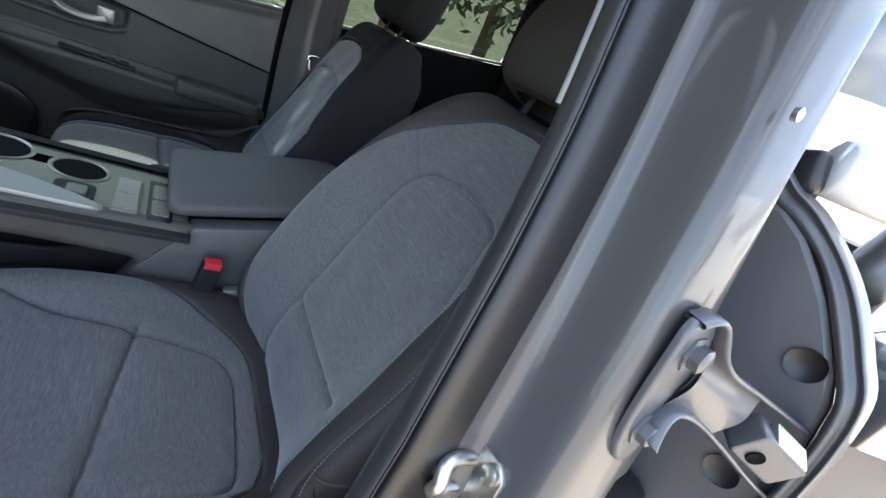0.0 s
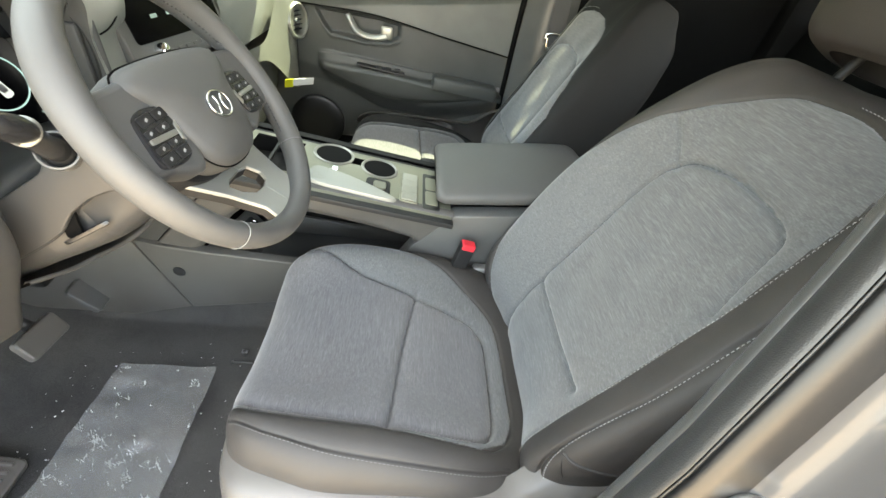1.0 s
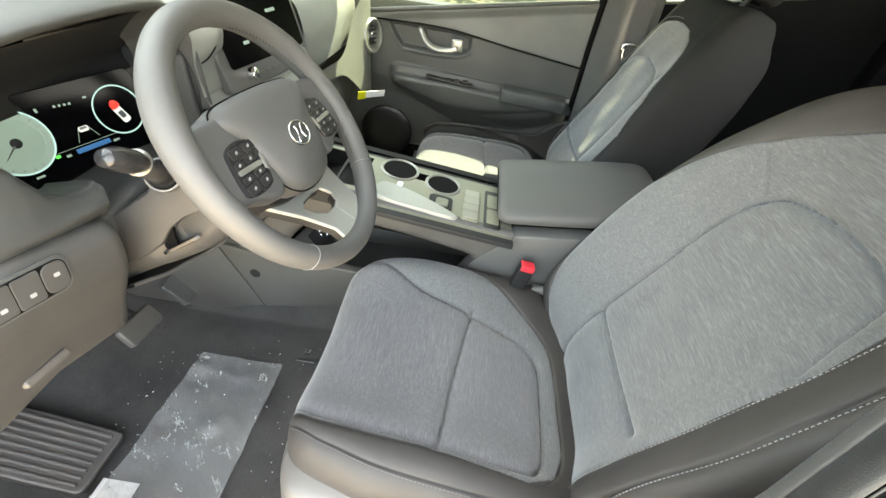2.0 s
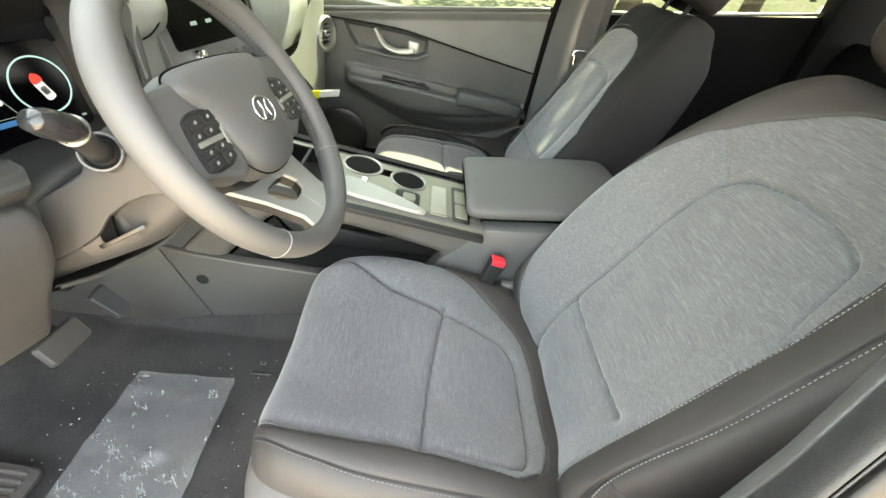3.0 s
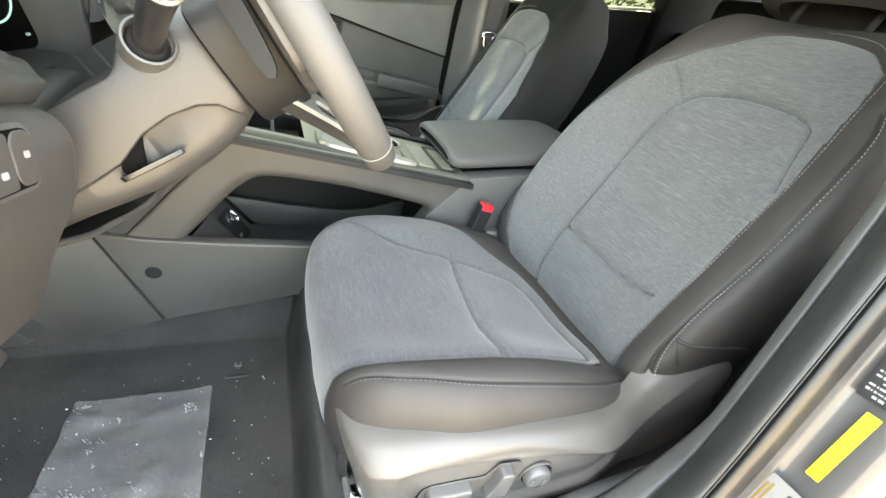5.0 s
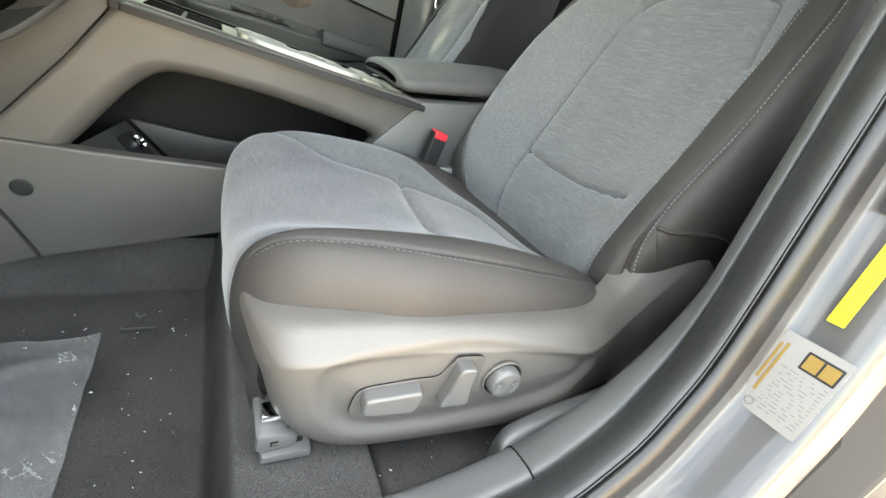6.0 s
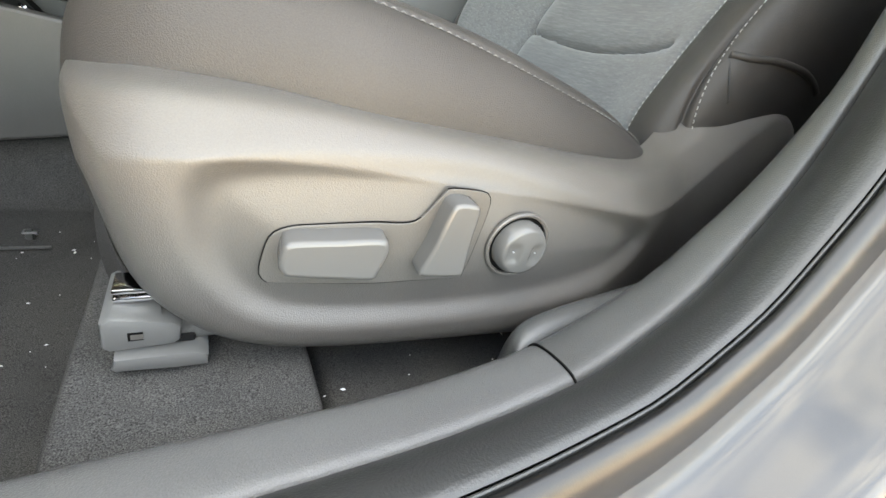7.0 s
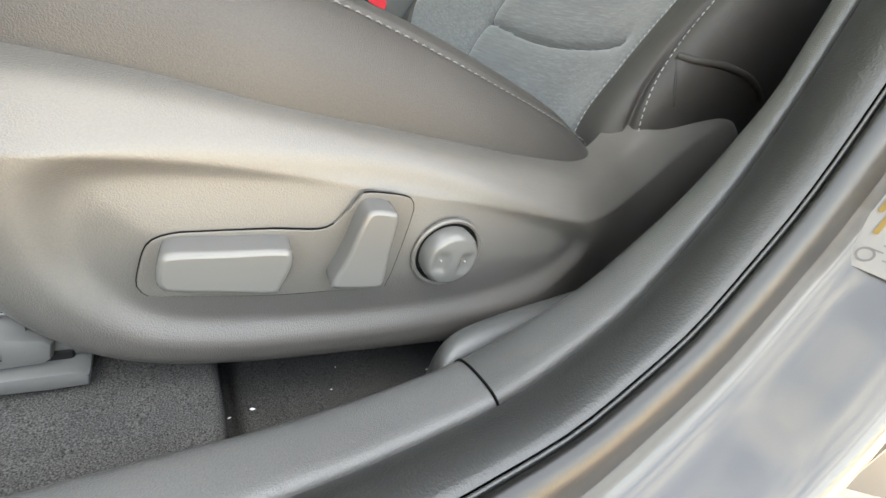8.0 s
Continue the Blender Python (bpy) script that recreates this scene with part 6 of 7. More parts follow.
gp = plate("gear_pad", [tuple(p) for p in spline([(-0.085, -0.030), (0.02, -0.032), (0.085, -0.026), (0.070, -0.010), (0.03, 0.006), (-0.03, 0.022), (-0.085, 0.024)], 40, closed=True)], 0.009, "wheel_silver", console, "silver gear selector pad", r=0.003, place=deck(-0.130, 0.748, 0.001) @ Matrix.Rotation(-0.1, 4, "Z"))
for x, y, w, h in ((-0.207, 0.757, 0.046, 0.058), (-0.083, 0.759, 0.026, 0.027)):
    plate("gear_button", rounded(w, h, 0.006), 0.008, "sunlit_silver", gp, r=0.002, place=deck(x, y, 0.002))
plate("gear_slot", rounded(0.012, 0.05, 0.004), 0.0042, "chrome", gp, r=0.001, place=deck(-0.176, 0.775, 0.001))
plate("gear_well", rounded(0.05, 0.05, 0.01), 0.0036, "panel_dark", console, r=0.0005, place=deck(-0.086, 0.762, 0.0015))
sp = plate("switch_block", rounded(0.038, 0.112, 0.006), 0.0045, "sunlit_silver", console, "pale silver switch block", r=0.001, place=deck(-0.022, 0.780, 0.001))
for k in range(4):
    plate("block_switch", rounded(0.032, 0.022, 0.003), 0.003, "silver", sp, "silver rocker switch", r=0.001, place=deck(-0.022, 0.741 + 0.026 * k, 0.005) @ Matrix.Rotation(0.12, 4, "X"))
plate("rear_slot", rounded(0.036, 0.14, 0.006), 0.003, "black", console, r=0.001, place=deck(0.024, 0.785, 0.0012))
for k in range(2):
    plate("slot_lid", rounded(0.026, 0.050, 0.004), 0.0045, "sunlit_silver", console, "pale slot lid", r=0.001, place=deck(0.025, 0.756 + 0.056 * k, 0.0015))
plate("pocket_socket", rounded(0.022, 0.022, 0.004), 0.0045, "panel_dark", console, r=0.001, place=deck(-0.325, 0.78, -0.036))
plate("pocket_bar", rounded(0.006, 0.125, 0.002), 0.006, "panel_dark", console, r=0.001, place=deck(-0.300, 0.808, -0.006))
# padded armrest
arm = []
for x, z, w, h in ((0.033, 0.679, 0.100, 0.006), (0.036, 0.679, 0.113, 0.013), (0.045, 0.679, 0.121, 0.0175), (0.062, 0.680, 0.1245, 0.0195), (0.12, 0.687, 0.126, 0.0205), (0.22, 0.699, 0.126, 0.021), (0.33, 0.712, 0.124, 0.0205), (0.362, 0.716, 0.115, 0.014), (0.368, 0.717, 0.095, 0.004)):
    a = np.linspace(0, 2 * math.pi, 48, endpoint=False)
    cx, sx = np.sign(np.cos(a)) * np.abs(np.cos(a)) ** 0.42, np.sign(np.sin(a)) * np.abs(np.sin(a)) ** 0.66
    arm.append(np.stack([x + 0.003 * cx * 0, MID + w * cx, z + h * sx + 0.006 * (1 - (cx) ** 2)], 1))
grid("armrest", dense(arm, 0, 0, 60, 48), "wheel_leather", console, "grey padded armrest lid", wrap=True, flip=True)
# lower flank below the open tray
low_out = [(-0.566, 0.530), (-0.50, 0.519), (-0.40, 0.511), (-0.233, 0.503), (-0.05, 0.507), (-0.02, 0.42), (-0.10, 0.40), (-0.248, 0.386), (-0.36, 0.364), (-0.487, 0.340)]
plate("lower_flank", low_out, 0.020, "console_grey", console, "grey lower console flank", r=0.004, place=axes((0, 0.716, 0), (1, 0, 0), (0, 0, 1)))
plate("front_flank", [(-0.5705, 0.530), (-0.4915, 0.3395), (-0.62, 0.30), (-0.90, 0.30), (-0.90, 0.545)], 0.019, "console_grey", console, "grey footwell side panel", r=0.004, place=axes((0, 0.7165, 0), (1, 0, 0), (0, 0, 1)) @ Matrix.Rotation(0.0, 4, "Y"))
lathe("clip_cover", [(0.0125, 0.0), (0.0125, 0.0015), (0.0105, 0.0022), (0.0095, 0.0012), (0.004, 0.0016)], "panel_dark", console, "round clip cover", n=28, place=axes((-0.492, 0.6965, 0.452), (1, 0, 0), (0, 0, 1)))
box("tray_floor", (-0.40, 0.717, 0.436), (0.0, 0.880, 0.446), "dash", console, "grey tray floor", r=0.003)
plate("tray_wall", [(-0.390, 0.513), (-0.27, 0.496), (-0.145, 0.484), (-0.08, 0.493), (-0.025, 0.512), (0.0, 0.515), (0.0, 0.437), (-0.325, 0.437)], 0.009, "dash", console, "grey inner tray wall", r=0.0014, place=axes((0, 0.8845, 0), (1, 0, 0), (0, 0, 1)))
# added black sheet stands in for the unlit space beyond the tray
plate("tray_back", [(-0.62, 0.36), (-0.60, 0.50), (-0.45, 0.66), (-0.36, 0.70), (0.02, 0.655), (0.02, 0.36)], 0.006, "side_black", console, "black sheet for the dark space beyond the tray", r=0.001, place=axes((0, 0.906, 0), (1, 0, 0), (0, 0, 1)))
box("tunnel_cover", (-0.62, 0.72, 0.36), (0.0, 0.910, 0.430), "shade_black", console, r=0.004)
# added black block for the darkness above the pedals, no real part
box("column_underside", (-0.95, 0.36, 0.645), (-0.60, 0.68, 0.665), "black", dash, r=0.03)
# the tray's front end slopes up to the dash and carries the sockets
sock = axes((-0.3955, 0.875, 0.509), (0.0345, 0.153, -0.003), (-0.0635, 0.005, 0.065))
plate("tray_end", [(-0.160, 0.0), (0.0, 0.002), (0.001, -0.094), (-0.160, -0.094)], 0.004, "dash", console, "grey sloping tray end", r=0.001, place=sock @ Matrix.Translation((0, 0, -0.004)))
plate("socket_panel", rounded(0.058, 0.070, 0.006), 0.0012, "panel_dark", console, "charcoal socket panel", r=0.0005, place=sock @ Matrix.Translation((-0.046, -0.050, 0)))
lathe("power_socket", [(0.0135, 0.0), (0.0135, 0.005), (0.0115, 0.0065), (0.010, 0.002), (0.002, 0.001)], "chrome", console, "chrome-ringed power socket", n=28, place=sock @ Matrix.Translation((-0.032, -0.036, 0.001)))
plate("usb_port", rounded(0.013, 0.006, 0.001), 0.003, "chrome", console, r=0, place=sock @ Matrix.Translation((-0.060, -0.070, 0.0005)))

# ---------------------------------------------------------------- passenger door
pdoor = thing("passenger_door", "closed passenger door with a grey moulded panel and silver handle", "car door", (-0.1, 1.55, 0.4))
px_, pz_ = np.linspace(-0.62, 0.285, 220), np.linspace(0.30, 0.985, 260)
PX, PZ = np.meshgrid(px_, pz_, indexing="ij")
belt_z = 0.925 + 0.15 * PX + 0.0
trim_pts = [(-0.62, 0.845), (-0.34, 0.850), (-0.155, 0.845), (0.07, 0.811), (0.285, 0.781)]
trim_z = np.interp(PX, *zip(*trim_pts))
armt = np.interp(PX, [-0.45, -0.31, -0.124, 0.039, 0.26, 0.285], [0.715, 0.716, 0.702, 0.682, 0.664, 0.66])
armb = np.interp(PX, [-0.45, -0.30, -0.134, 0.025, 0.185, 0.27], [0.69, 0.66, 0.606, 0.581, 0.604, 0.63])
swell = ramp(PZ, armb - 0.055, armb + 0.02) * np.clip((armt + 0.006 - PZ) / 0.042, 0, 1) ** 0.75 * ramp(PX, -0.36, -0.30) * (1 - 0.6 * ramp(PX, 0.24, 0.28))
PY = 1.515 - 0.030 * swell + 0.006 * (1 - ramp(PZ, trim_z - 0.006, trim_z + 0.002)) - 0.010 * ramp(PZ, belt_z - 0.03, belt_z)
PY = PY + 0.012 * ramp(armb - PZ, 0.0, 0.06)
cup_low = np.interp(PX, [-0.36, -0.335, -0.31, -0.20, -0.12, -0.085, -0.07], [0.845, 0.80, 0.770, 0.762, 0.766, 0.782, 0.80])
hand = ramp(PZ - cup_low, 0.0, 0.012) * (1 - ramp(PZ - trim_z, -0.016, -0.006)) * ramp(PX, -0.365, -0.35) * (1 - ramp(PX, -0.095, -0.08))
PY = PY + 0.020 * hand - 0.003 * np.exp(-(((PZ - cup_low + 0.004) / 0.004) ** 2)) * ramp(PX, -0.36, -0.33) * (1 - ramp(PX, -0.10, -0.07))
PG = np.stack([PX, PY, np.minimum(PZ, belt_z)], -1)
cx_, cz_ = 0.5 * (PX[:-1, :-1] + PX[1:, 1:]), 0.5 * (PZ[:-1, :-1] + PZ[1:, 1:])
tz_ = 0.5 * (trim_z[:-1, :-1] + trim_z[1:, 1:])
bz_ = 0.5 * (belt_z[:-1, :-1] + belt_z[1:, 1:])
lowz = np.interp(cx_, [-0.62, -0.121, 0.04, 0.241, 0.285], [0.35, 0.451, 0.499, 0.575, 0.59])
keep = cz_ < bz_ + 0.003
upper, lowp = keep & (cz_ > tz_), keep & (cz_ < lowz)
M["door_grey"] = material("grey door trim", (0.118, 0.123, 0.115), 0.42, grain=0.08, grain_scale=1200, bump=0.3, bump_scale=1500)
M["door_soft"] = material("soft charcoal door panel", (0.054, 0.056, 0.053), 0.45, grain=0.08, grain_scale=1000, bump=0.35, bump_scale=1200)
grid("door_upper", PG, "door_grey", pdoor, "grey upper door trim", mask=upper, flip=True)
grid("door_middle", PG, "door_soft", pdoor, "grey door panel with armrest", mask=keep & ~upper & ~lowp, flip=True)
grid("door_pocket", PG, "door_grey", pdoor, "grey lower door trim", mask=lowp, flip=True)
ledge = []
for x, f in ((-0.350, 0.02), (-0.338, 0.55), (-0.315, 0.9), (-0.25, 1.0), (-0.124, 1.0), (0.0, 1.0), (0.10, 1.0), (0.20, 0.95), (0.262, 0.85), (0.284, 0.75)):
    t = float(np.interp(x, [-0.35, -0.31, -0.124, 0.039, 0.26, 0.285], [0.708, 0.712, 0.704, 0.690, 0.676, 0.672]))
    dip = 0.014 if x < 0.02 else 0.002
    low = float(np.interp(x, [-0.35, -0.20, -0.10, 0.06, 0.24, 0.285], [0.66, 0.575, 0.545, 0.570, 0.630, 0.645]))
    prof = [(0.0, t + 0.004), (0.006, t + 0.003), (0.012, t - 0.6 * dip), (0.020, t - dip - 0.004), (0.040, t - dip - 0.010), (0.047, t - 0.016), (0.054, t - 0.018), (0.060, t - 0.024), (0.059, t - 0.036), (0.050, 0.5 * (t + low) - 0.01), (0.030, 0.3 * t + 0.7 * low), (0.0, low)]
    ledge.append([(x, 1.516 - f * d, z) for d, z in prof])
grid("door_armrest", dense(ledge, 0, 0, 90, 70), "door_soft", pdoor, "moulded charcoal door armrest with a pull pocket", flip=True)
tube("trim_seam", [(x, 1.510, z) for x, z in trim_pts], 0.0022, "gap", pdoor, n=60, sides=6)
tube("door_handle", [(-0.252, 1.512, 0.836), (-0.243, 1.500, 0.826), (-0.228, 1.494, 0.805), (-0.210, 1.491, 0.792), (-0.180, 1.490, 0.786), (-0.150, 1.490, 0.788), (-0.125, 1.491, 0.796)], [0.009, 0.010, 0.011, 0.011, 0.0105, 0.011, 0.012], "silver", pdoor, "satin chrome door handle", n=40, sides=14, flat=0.7)
box("lock_tab", (-0.146, 1.486, 0.784), (-0.108, 1.499, 0.823), "silver", pdoor, "silver lock tab", r=0.006, seg=3)
box("window_switch", (-0.22, 1.468, 0.692), (-0.06, 1.498, 0.6975), "black", pdoor, "black window switch plate", r=0.003, turn=Euler((0, 0.09, 0)))
for k in range(3):
    box("switch_key", (-0.155 + 0.03 * k, 1.472, 0.694), (-0.135 + 0.03 * k, 1.488, 0.702), "panel_dark", pdoor, r=0.002)
box("arm_pad", (0.035, 1.446, 0.648), (0.262, 1.51, 0.694), "door_soft", pdoor, "charcoal padded elbow rest", r=0.010, seg=4, turn=Euler((0, 0.075, 0)))
lathe("speaker_grille", [(0.095, 0.0), (0.095, 0.012), (0.085, 0.018), (0.05, 0.016), (0.02, 0.018)], "black", pdoor, "round black speaker grille", n=40, place=axes((-0.36, 1.522, 0.47), (1, 0, 0), (0, 0, 1)))
box("door_skin", (-1.0, 1.60, 0.28), (0.30, 1.66, 0.90), "paint", pdoor, r=0.02)
tube("belt_seal", [(-0.62, 1.527, 0.836), (-0.2, 1.527, 0.899), (0.285, 1.527, 0.971)], 0.008, "rubber", pdoor, n=30)
pw = mesh("window_pane", [(-0.9, 1.555, 0.79), (0.31, 1.555, 0.97), (0.31, 1.45, 1.40), (-0.3, 1.45, 1.40), (-0.9, 1.53, 1.0)], [(0, 1, 2, 3, 4)], "glass", pdoor, "clear side window", smooth=False)
box("footwell_side", (-1.1, 1.53, 0.2), (-0.615, 1.60, 0.96), "shade_black", pdoor, r=0.01)
box("passenger_sill", (-1.1, 1.52, 0.2), (1.1, 1.60, 0.42), "shade_black", pdoor, r=0.01)
box("bulkhead", (-1.12, 0.1, 0.2), (-1.04, 1.6, 0.93), "shade_black", dash, r=0.01)
# passenger centre pillar, belt and rear door
ppillar = thing("centre_pillar", "grey passenger-side centre pillar trim", "pillar", (0.36, 1.5, 0.5), kind="structure")
grid("pillar_cover", dense([[(0.288 + 0.02 * k, 1.515 - 0.11 * k, 0.40), (0.285 + 0.02 * k, 1.50, 0.6), (0.29 + 0.0 * k, 1.49, 0.80), (0.295, 1.485, 1.0), (0.31, 1.44, 1.25), (0.32, 1.40, 1.42)] if k == 0 else
                            [(0.30 + 0.055 * k, 1.475 - 0.01 * k, 0.40), (0.30 + 0.055 * k, 1.46 - 0.008 * k, 0.6), (0.305 + 0.05 * k, 1.445 - 0.005 * k, 0.80), (0.31 + 0.045 * k, 1.435, 1.0), (0.325 + 0.04 * k, 1.39, 1.25), (0.335 + 0.035 * k, 1.35, 1.42)] for k in range(4)], 0, 0, 24, 40), "panel_mid", ppillar, flip=True)
box("door_edge", (0.272, 1.528, 0.3), (0.34, 1.565, 0.98), "gap", ppillar, r=0.004)
tube("door_gap", [(0.283, 1.497, 0.42), (0.286, 1.492, 0.7), (0.290, 1.485, 0.98), (0.31, 1.44, 1.25)], 0.009, "gap", ppillar, n=30, sides=8)
belt = thing("seat_belt", "grey seat belt webbing with a bright latch on the pillar", "seat belt", (0.38, 1.40, 0.9))
web = dense([[(0.353, 1.395, 1.36), (0.362, 1.412, 1.1), (0.366, 1.418, 0.95), (0.372, 1.422, 0.85), (0.378, 1.425, 0.68), (0.385, 1.43, 0.45)], [(0.40, 1.385, 1.36), (0.408, 1.402, 1.1), (0.413, 1.408, 0.95), (0.419, 1.412, 0.85), (0.425, 1.415, 0.68), (0.43, 1.42, 0.45)]], 0, 0, 4, 60)
grid("webbing", web, "belt", belt, "grey webbing")
lt = axes((0.383, 1.402, 0.868), (0.97, -0.2, 0.05), (0.05, 0.02, 1))
for nm, pts in (("latch_plate", [(-0.022, 0.006, 0), (-0.018, 0.020, 0), (0.0, 0.024, 0), (0.018, 0.020, 0), (0.022, 0.006, 0)]), ("latch_tongue", [(-0.016, 0.012, 0), (-0.013, -0.016, 0), (0.0, -0.026, 0), (0.013, -0.016, 0), (0.016, 0.012, 0)])):
    tube(nm, [lt @ Vector(p) for p in pts], 0.0045, "chrome", belt, "bright steel belt latch", n=24, sides=8)
rdoor = thing("rear_passenger_door", "closed rear passenger door with a charcoal panel", "car door", (0.8, 1.53, 0.5))
grid("rear_panel", dense([[(0.42 + 0.17 * k, 1.53, 0.30), (0.42 + 0.17 * k, 1.49, 0.6), (0.42 + 0.17 * k, 1.50, 0.8), (0.42 + 0.17 * k, 1.49, 0.985 + 0.0245 * k)] for k in range(6)], 0, 0, 30, 30), "shade_black", rdoor, flip=True)
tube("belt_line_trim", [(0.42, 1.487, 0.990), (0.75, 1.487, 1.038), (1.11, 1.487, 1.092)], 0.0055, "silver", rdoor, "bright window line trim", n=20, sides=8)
box("rear_quarter_trim", (1.115, 1.44, 0.3), (1.75, 1.52, 1.42), "shade_black", rdoor, r=0.02)
rp = mesh("rear_window_pane", [(0.33, 1.53, 0.97), (1.12, 1.53, 1.09), (1.2, 1.44, 1.38), (0.36, 1.44, 1.40)], [(0, 1, 2, 3)], "privacy_glass", rdoor, "clear rear side window", smooth=False)

# rear bench
bench = thing("rear_bench", "black rear bench seat in shade", "rear bench", (0.95, MID, 0.4))
# the bench's shade is in its near-black colour
grid("bench_cushion", dense([[(0.62, y, 0.35), (0.60, y, 0.52), (0.68, y, 0.565), (0.85, y, 0.55), (1.08, y, 0.52)] for y in np.linspace(0.22, 1.48, 6)], 0, 0, 30, 40), "shade_black", bench, flip=True)
grid("bench_back", dense([[(1.06, y, 0.48), (1.10, y, 0.65), (1.16, y, 0.85), (1.20, y, 1.0), (1.25, y, 1.04), (1.34, y, 0.98)] for y in np.linspace(0.22, 1.48, 6)], 0, 0, 30, 40), "shade_black", bench, flip=True)
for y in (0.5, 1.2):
    box("bench_headrest", (1.22, y - 0.13, 1.03), (1.31, y + 0.13, 1.17), "shade_black", bench, r=0.03, seg=3)

# ---------------------------------------------------------------- pillar details: striker, hinge, labels
def face_pose(at, up, lift=0.0016):
    """A pose on the pillar's painted front face: x to the cabin, y up the pillar, z out of the face."""
    m = axes(at, Vector(up).cross(Vector((1, 0, 0))), up)
    if (m.to_3x3() @ Vector((0, 0, 1))).x > 0:
        m = m @ Matrix.Rotation(math.pi, 4, "Y")
    return m @ Matrix.Translation((0, 0, lift))


lab = thing("certification_label", "white printed label with ochre panels stuck on the pillar", "label", (0.13, 0.06, 0.6))
LP = face_pose((0.1295, 0.0595, 0.6022), (0.22, 0.055, 0.97))
plate("label_sheet", rounded(0.045, 0.072, 0.002), 0.0004, "paper", lab, r=0, place=LP)
sx = 1 if (LP.to_3x3() @ Vector((1, 0, 0))).y > 0 else -1
plate("label_frame", rounded(0.0235, 0.0155, 0.001), 0.0002, "label_black", lab, "dark frame round the ochre panels", r=0, place=LP @ Matrix.Translation((sx * -0.0085, 0.0215, 0.0004)))
for cx, cy, w, h in ((-0.0140, 0.0215, 0.0094, 0.0120), (-0.0030, 0.0215, 0.0094, 0.0120), (0.0160, 0.004, 0.0021, 0.046), (0.0198, 0.008, 0.0021, 0.034)):
    plate("label_panel", rounded(w, h, 0.0004), 0.0002, "ochre", lab, "ochre label panel", r=0, place=LP @ Matrix.Translation((sx * cx, cy, 0.0007)))
random.seed(8)
for k in range(13):
    x = -0.0195
    while x < 0.009:
        w = random.uniform(0.0015, 0.006)
        plate("label_line", rounded(w, 0.0007, 0.0002), 0.0002, "ink", lab, r=0, place=LP @ Matrix.Translation((sx * (x + w / 2), 0.0095 - 0.0032 * k, 0.0004)))
        x += w + random.uniform(0.001, 0.006)
lathe("label_seal", [(0.0036, 0.0), (0.0036, 0.0003), (0.0026, 0.0003), (0.0026, 0.0)], "ink", lab, n=20, place=LP @ Matrix.Translation((sx * 0.014, -0.029, 0.0003)))
yel = thing("yellow_sticker", "bright yellow strip sticker on the painted pillar", "sticker", (0.15, 0.07, 0.69))
YP = face_pose((0.1545, 0.0685, 0.6925), (0.215, 0.07, 0.97))
plate("sticker_sheet", rounded(0.011, 0.078, 0.001), 0.0004, "yellow", yel, r=0, place=YP)
for k in range(3):
    plate("sticker_line", rounded(0.0007, 0.055, 0.0002), 0.0002, "ochre", yel, r=0, place=YP @ Matrix.Translation((-0.003 + 0.003 * k, 0, 0.0004)))
blk = thing("plate_label", "black printed data label on the painted pillar", "label", (0.16, 0.08, 0.78))
BP = face_pose((0.1738, 0.0748, 0.7804), (0.20, 0.11, 0.97))
plate("label_sheet", rounded(0.044, 0.085, 0.002), 0.0004, "label_black", blk, r=0, place=BP)
random.seed(5)
for k in range(17):
    y = -0.038 + 0.0046 * k
    x = -0.019 if k % 3 else -0.012
    while x < 0.016:
        w = random.uniform(0.001, 0.0045)
        plate("label_print", rounded(w, random.choice((0.0014, 0.0018, 0.0024)), 0.0003), 0.0002, "thread", blk, r=0, place=BP @ Matrix.Translation((x + w / 2, y, 0.0004)))
        x += w + random.choice((0.0008, 0.0012, 0.003))

striker = thing("door_striker", "zinc plated door striker loop on the pillar", "door striker", (0.19, 0.09, 0.84))
SP = face_pose((0.200, 0.104, 0.858), (0.17, 0.12, 0.97), 0.0)
plate("striker_base", rounded(0.032, 0.052, 0.012), 0.004, "zinc", striker, r=0.001, place=SP)
tube("striker_loop", [SP @ Vector(p) for p in ((-0.010, -0.012, 0.0), (-0.010, -0.012, 0.024), (-0.004, 0.0, 0.030), (-0.010, 0.012, 0.024), (-0.010, 0.012, 0.0))], 0.005, "zinc", striker, n=30, sides=10)
for y in (-0.017, 0.017):
    lathe("striker_screw", [(0.0065, 0.003), (0.0065, 0.008), (0.004, 0.009)], "zinc", striker, n=16, place=SP @ Matrix.Translation((0.007, y, 0)))


def outer_y(z):
    return aperture_y(z) - 0.070


clip = lathe("pillar_screw", [(0.0032, -0.001), (0.0032, 0.0015), (0.0018, 0.0024)], "zinc", None, "small brass-coloured screw on the pillar", n=16, place=axes((0.243, outer_y(1.10) + 0.0005, 1.115), (1, 0, 0), (0, 0.12, 1)))
tagged(clip, category="screw")

hinge = thing("rear_door_hinge", "grey painted rear door hinge bolted to the pillar", "door hinge", (0.26, 0.07, 0.96))
HP = axes((0.0, 0.0800 - 0.125 * 0.97, 0.0), (1, 0, 0), (0, 0.125, 1))
hp = spline([(0.243, 1.020), (0.256, 1.023), (0.272, 1.018), (0.280, 1.004), (0.288, 0.990), (0.294, 0.976), (0.290, 0.962), (0.280, 0.956), (0.274, 0.946), (0.272, 0.934), (0.266, 0.924), (0.254, 0.923), (0.244, 0.932), (0.239, 0.950), (0.238, 0.974), (0.240, 1.0)], 80, closed=True)
plate("hinge_leaf", [tuple(p) for p in hp], 0.005, "paint_inner", hinge, r=0.0025, seg=3, place=HP)
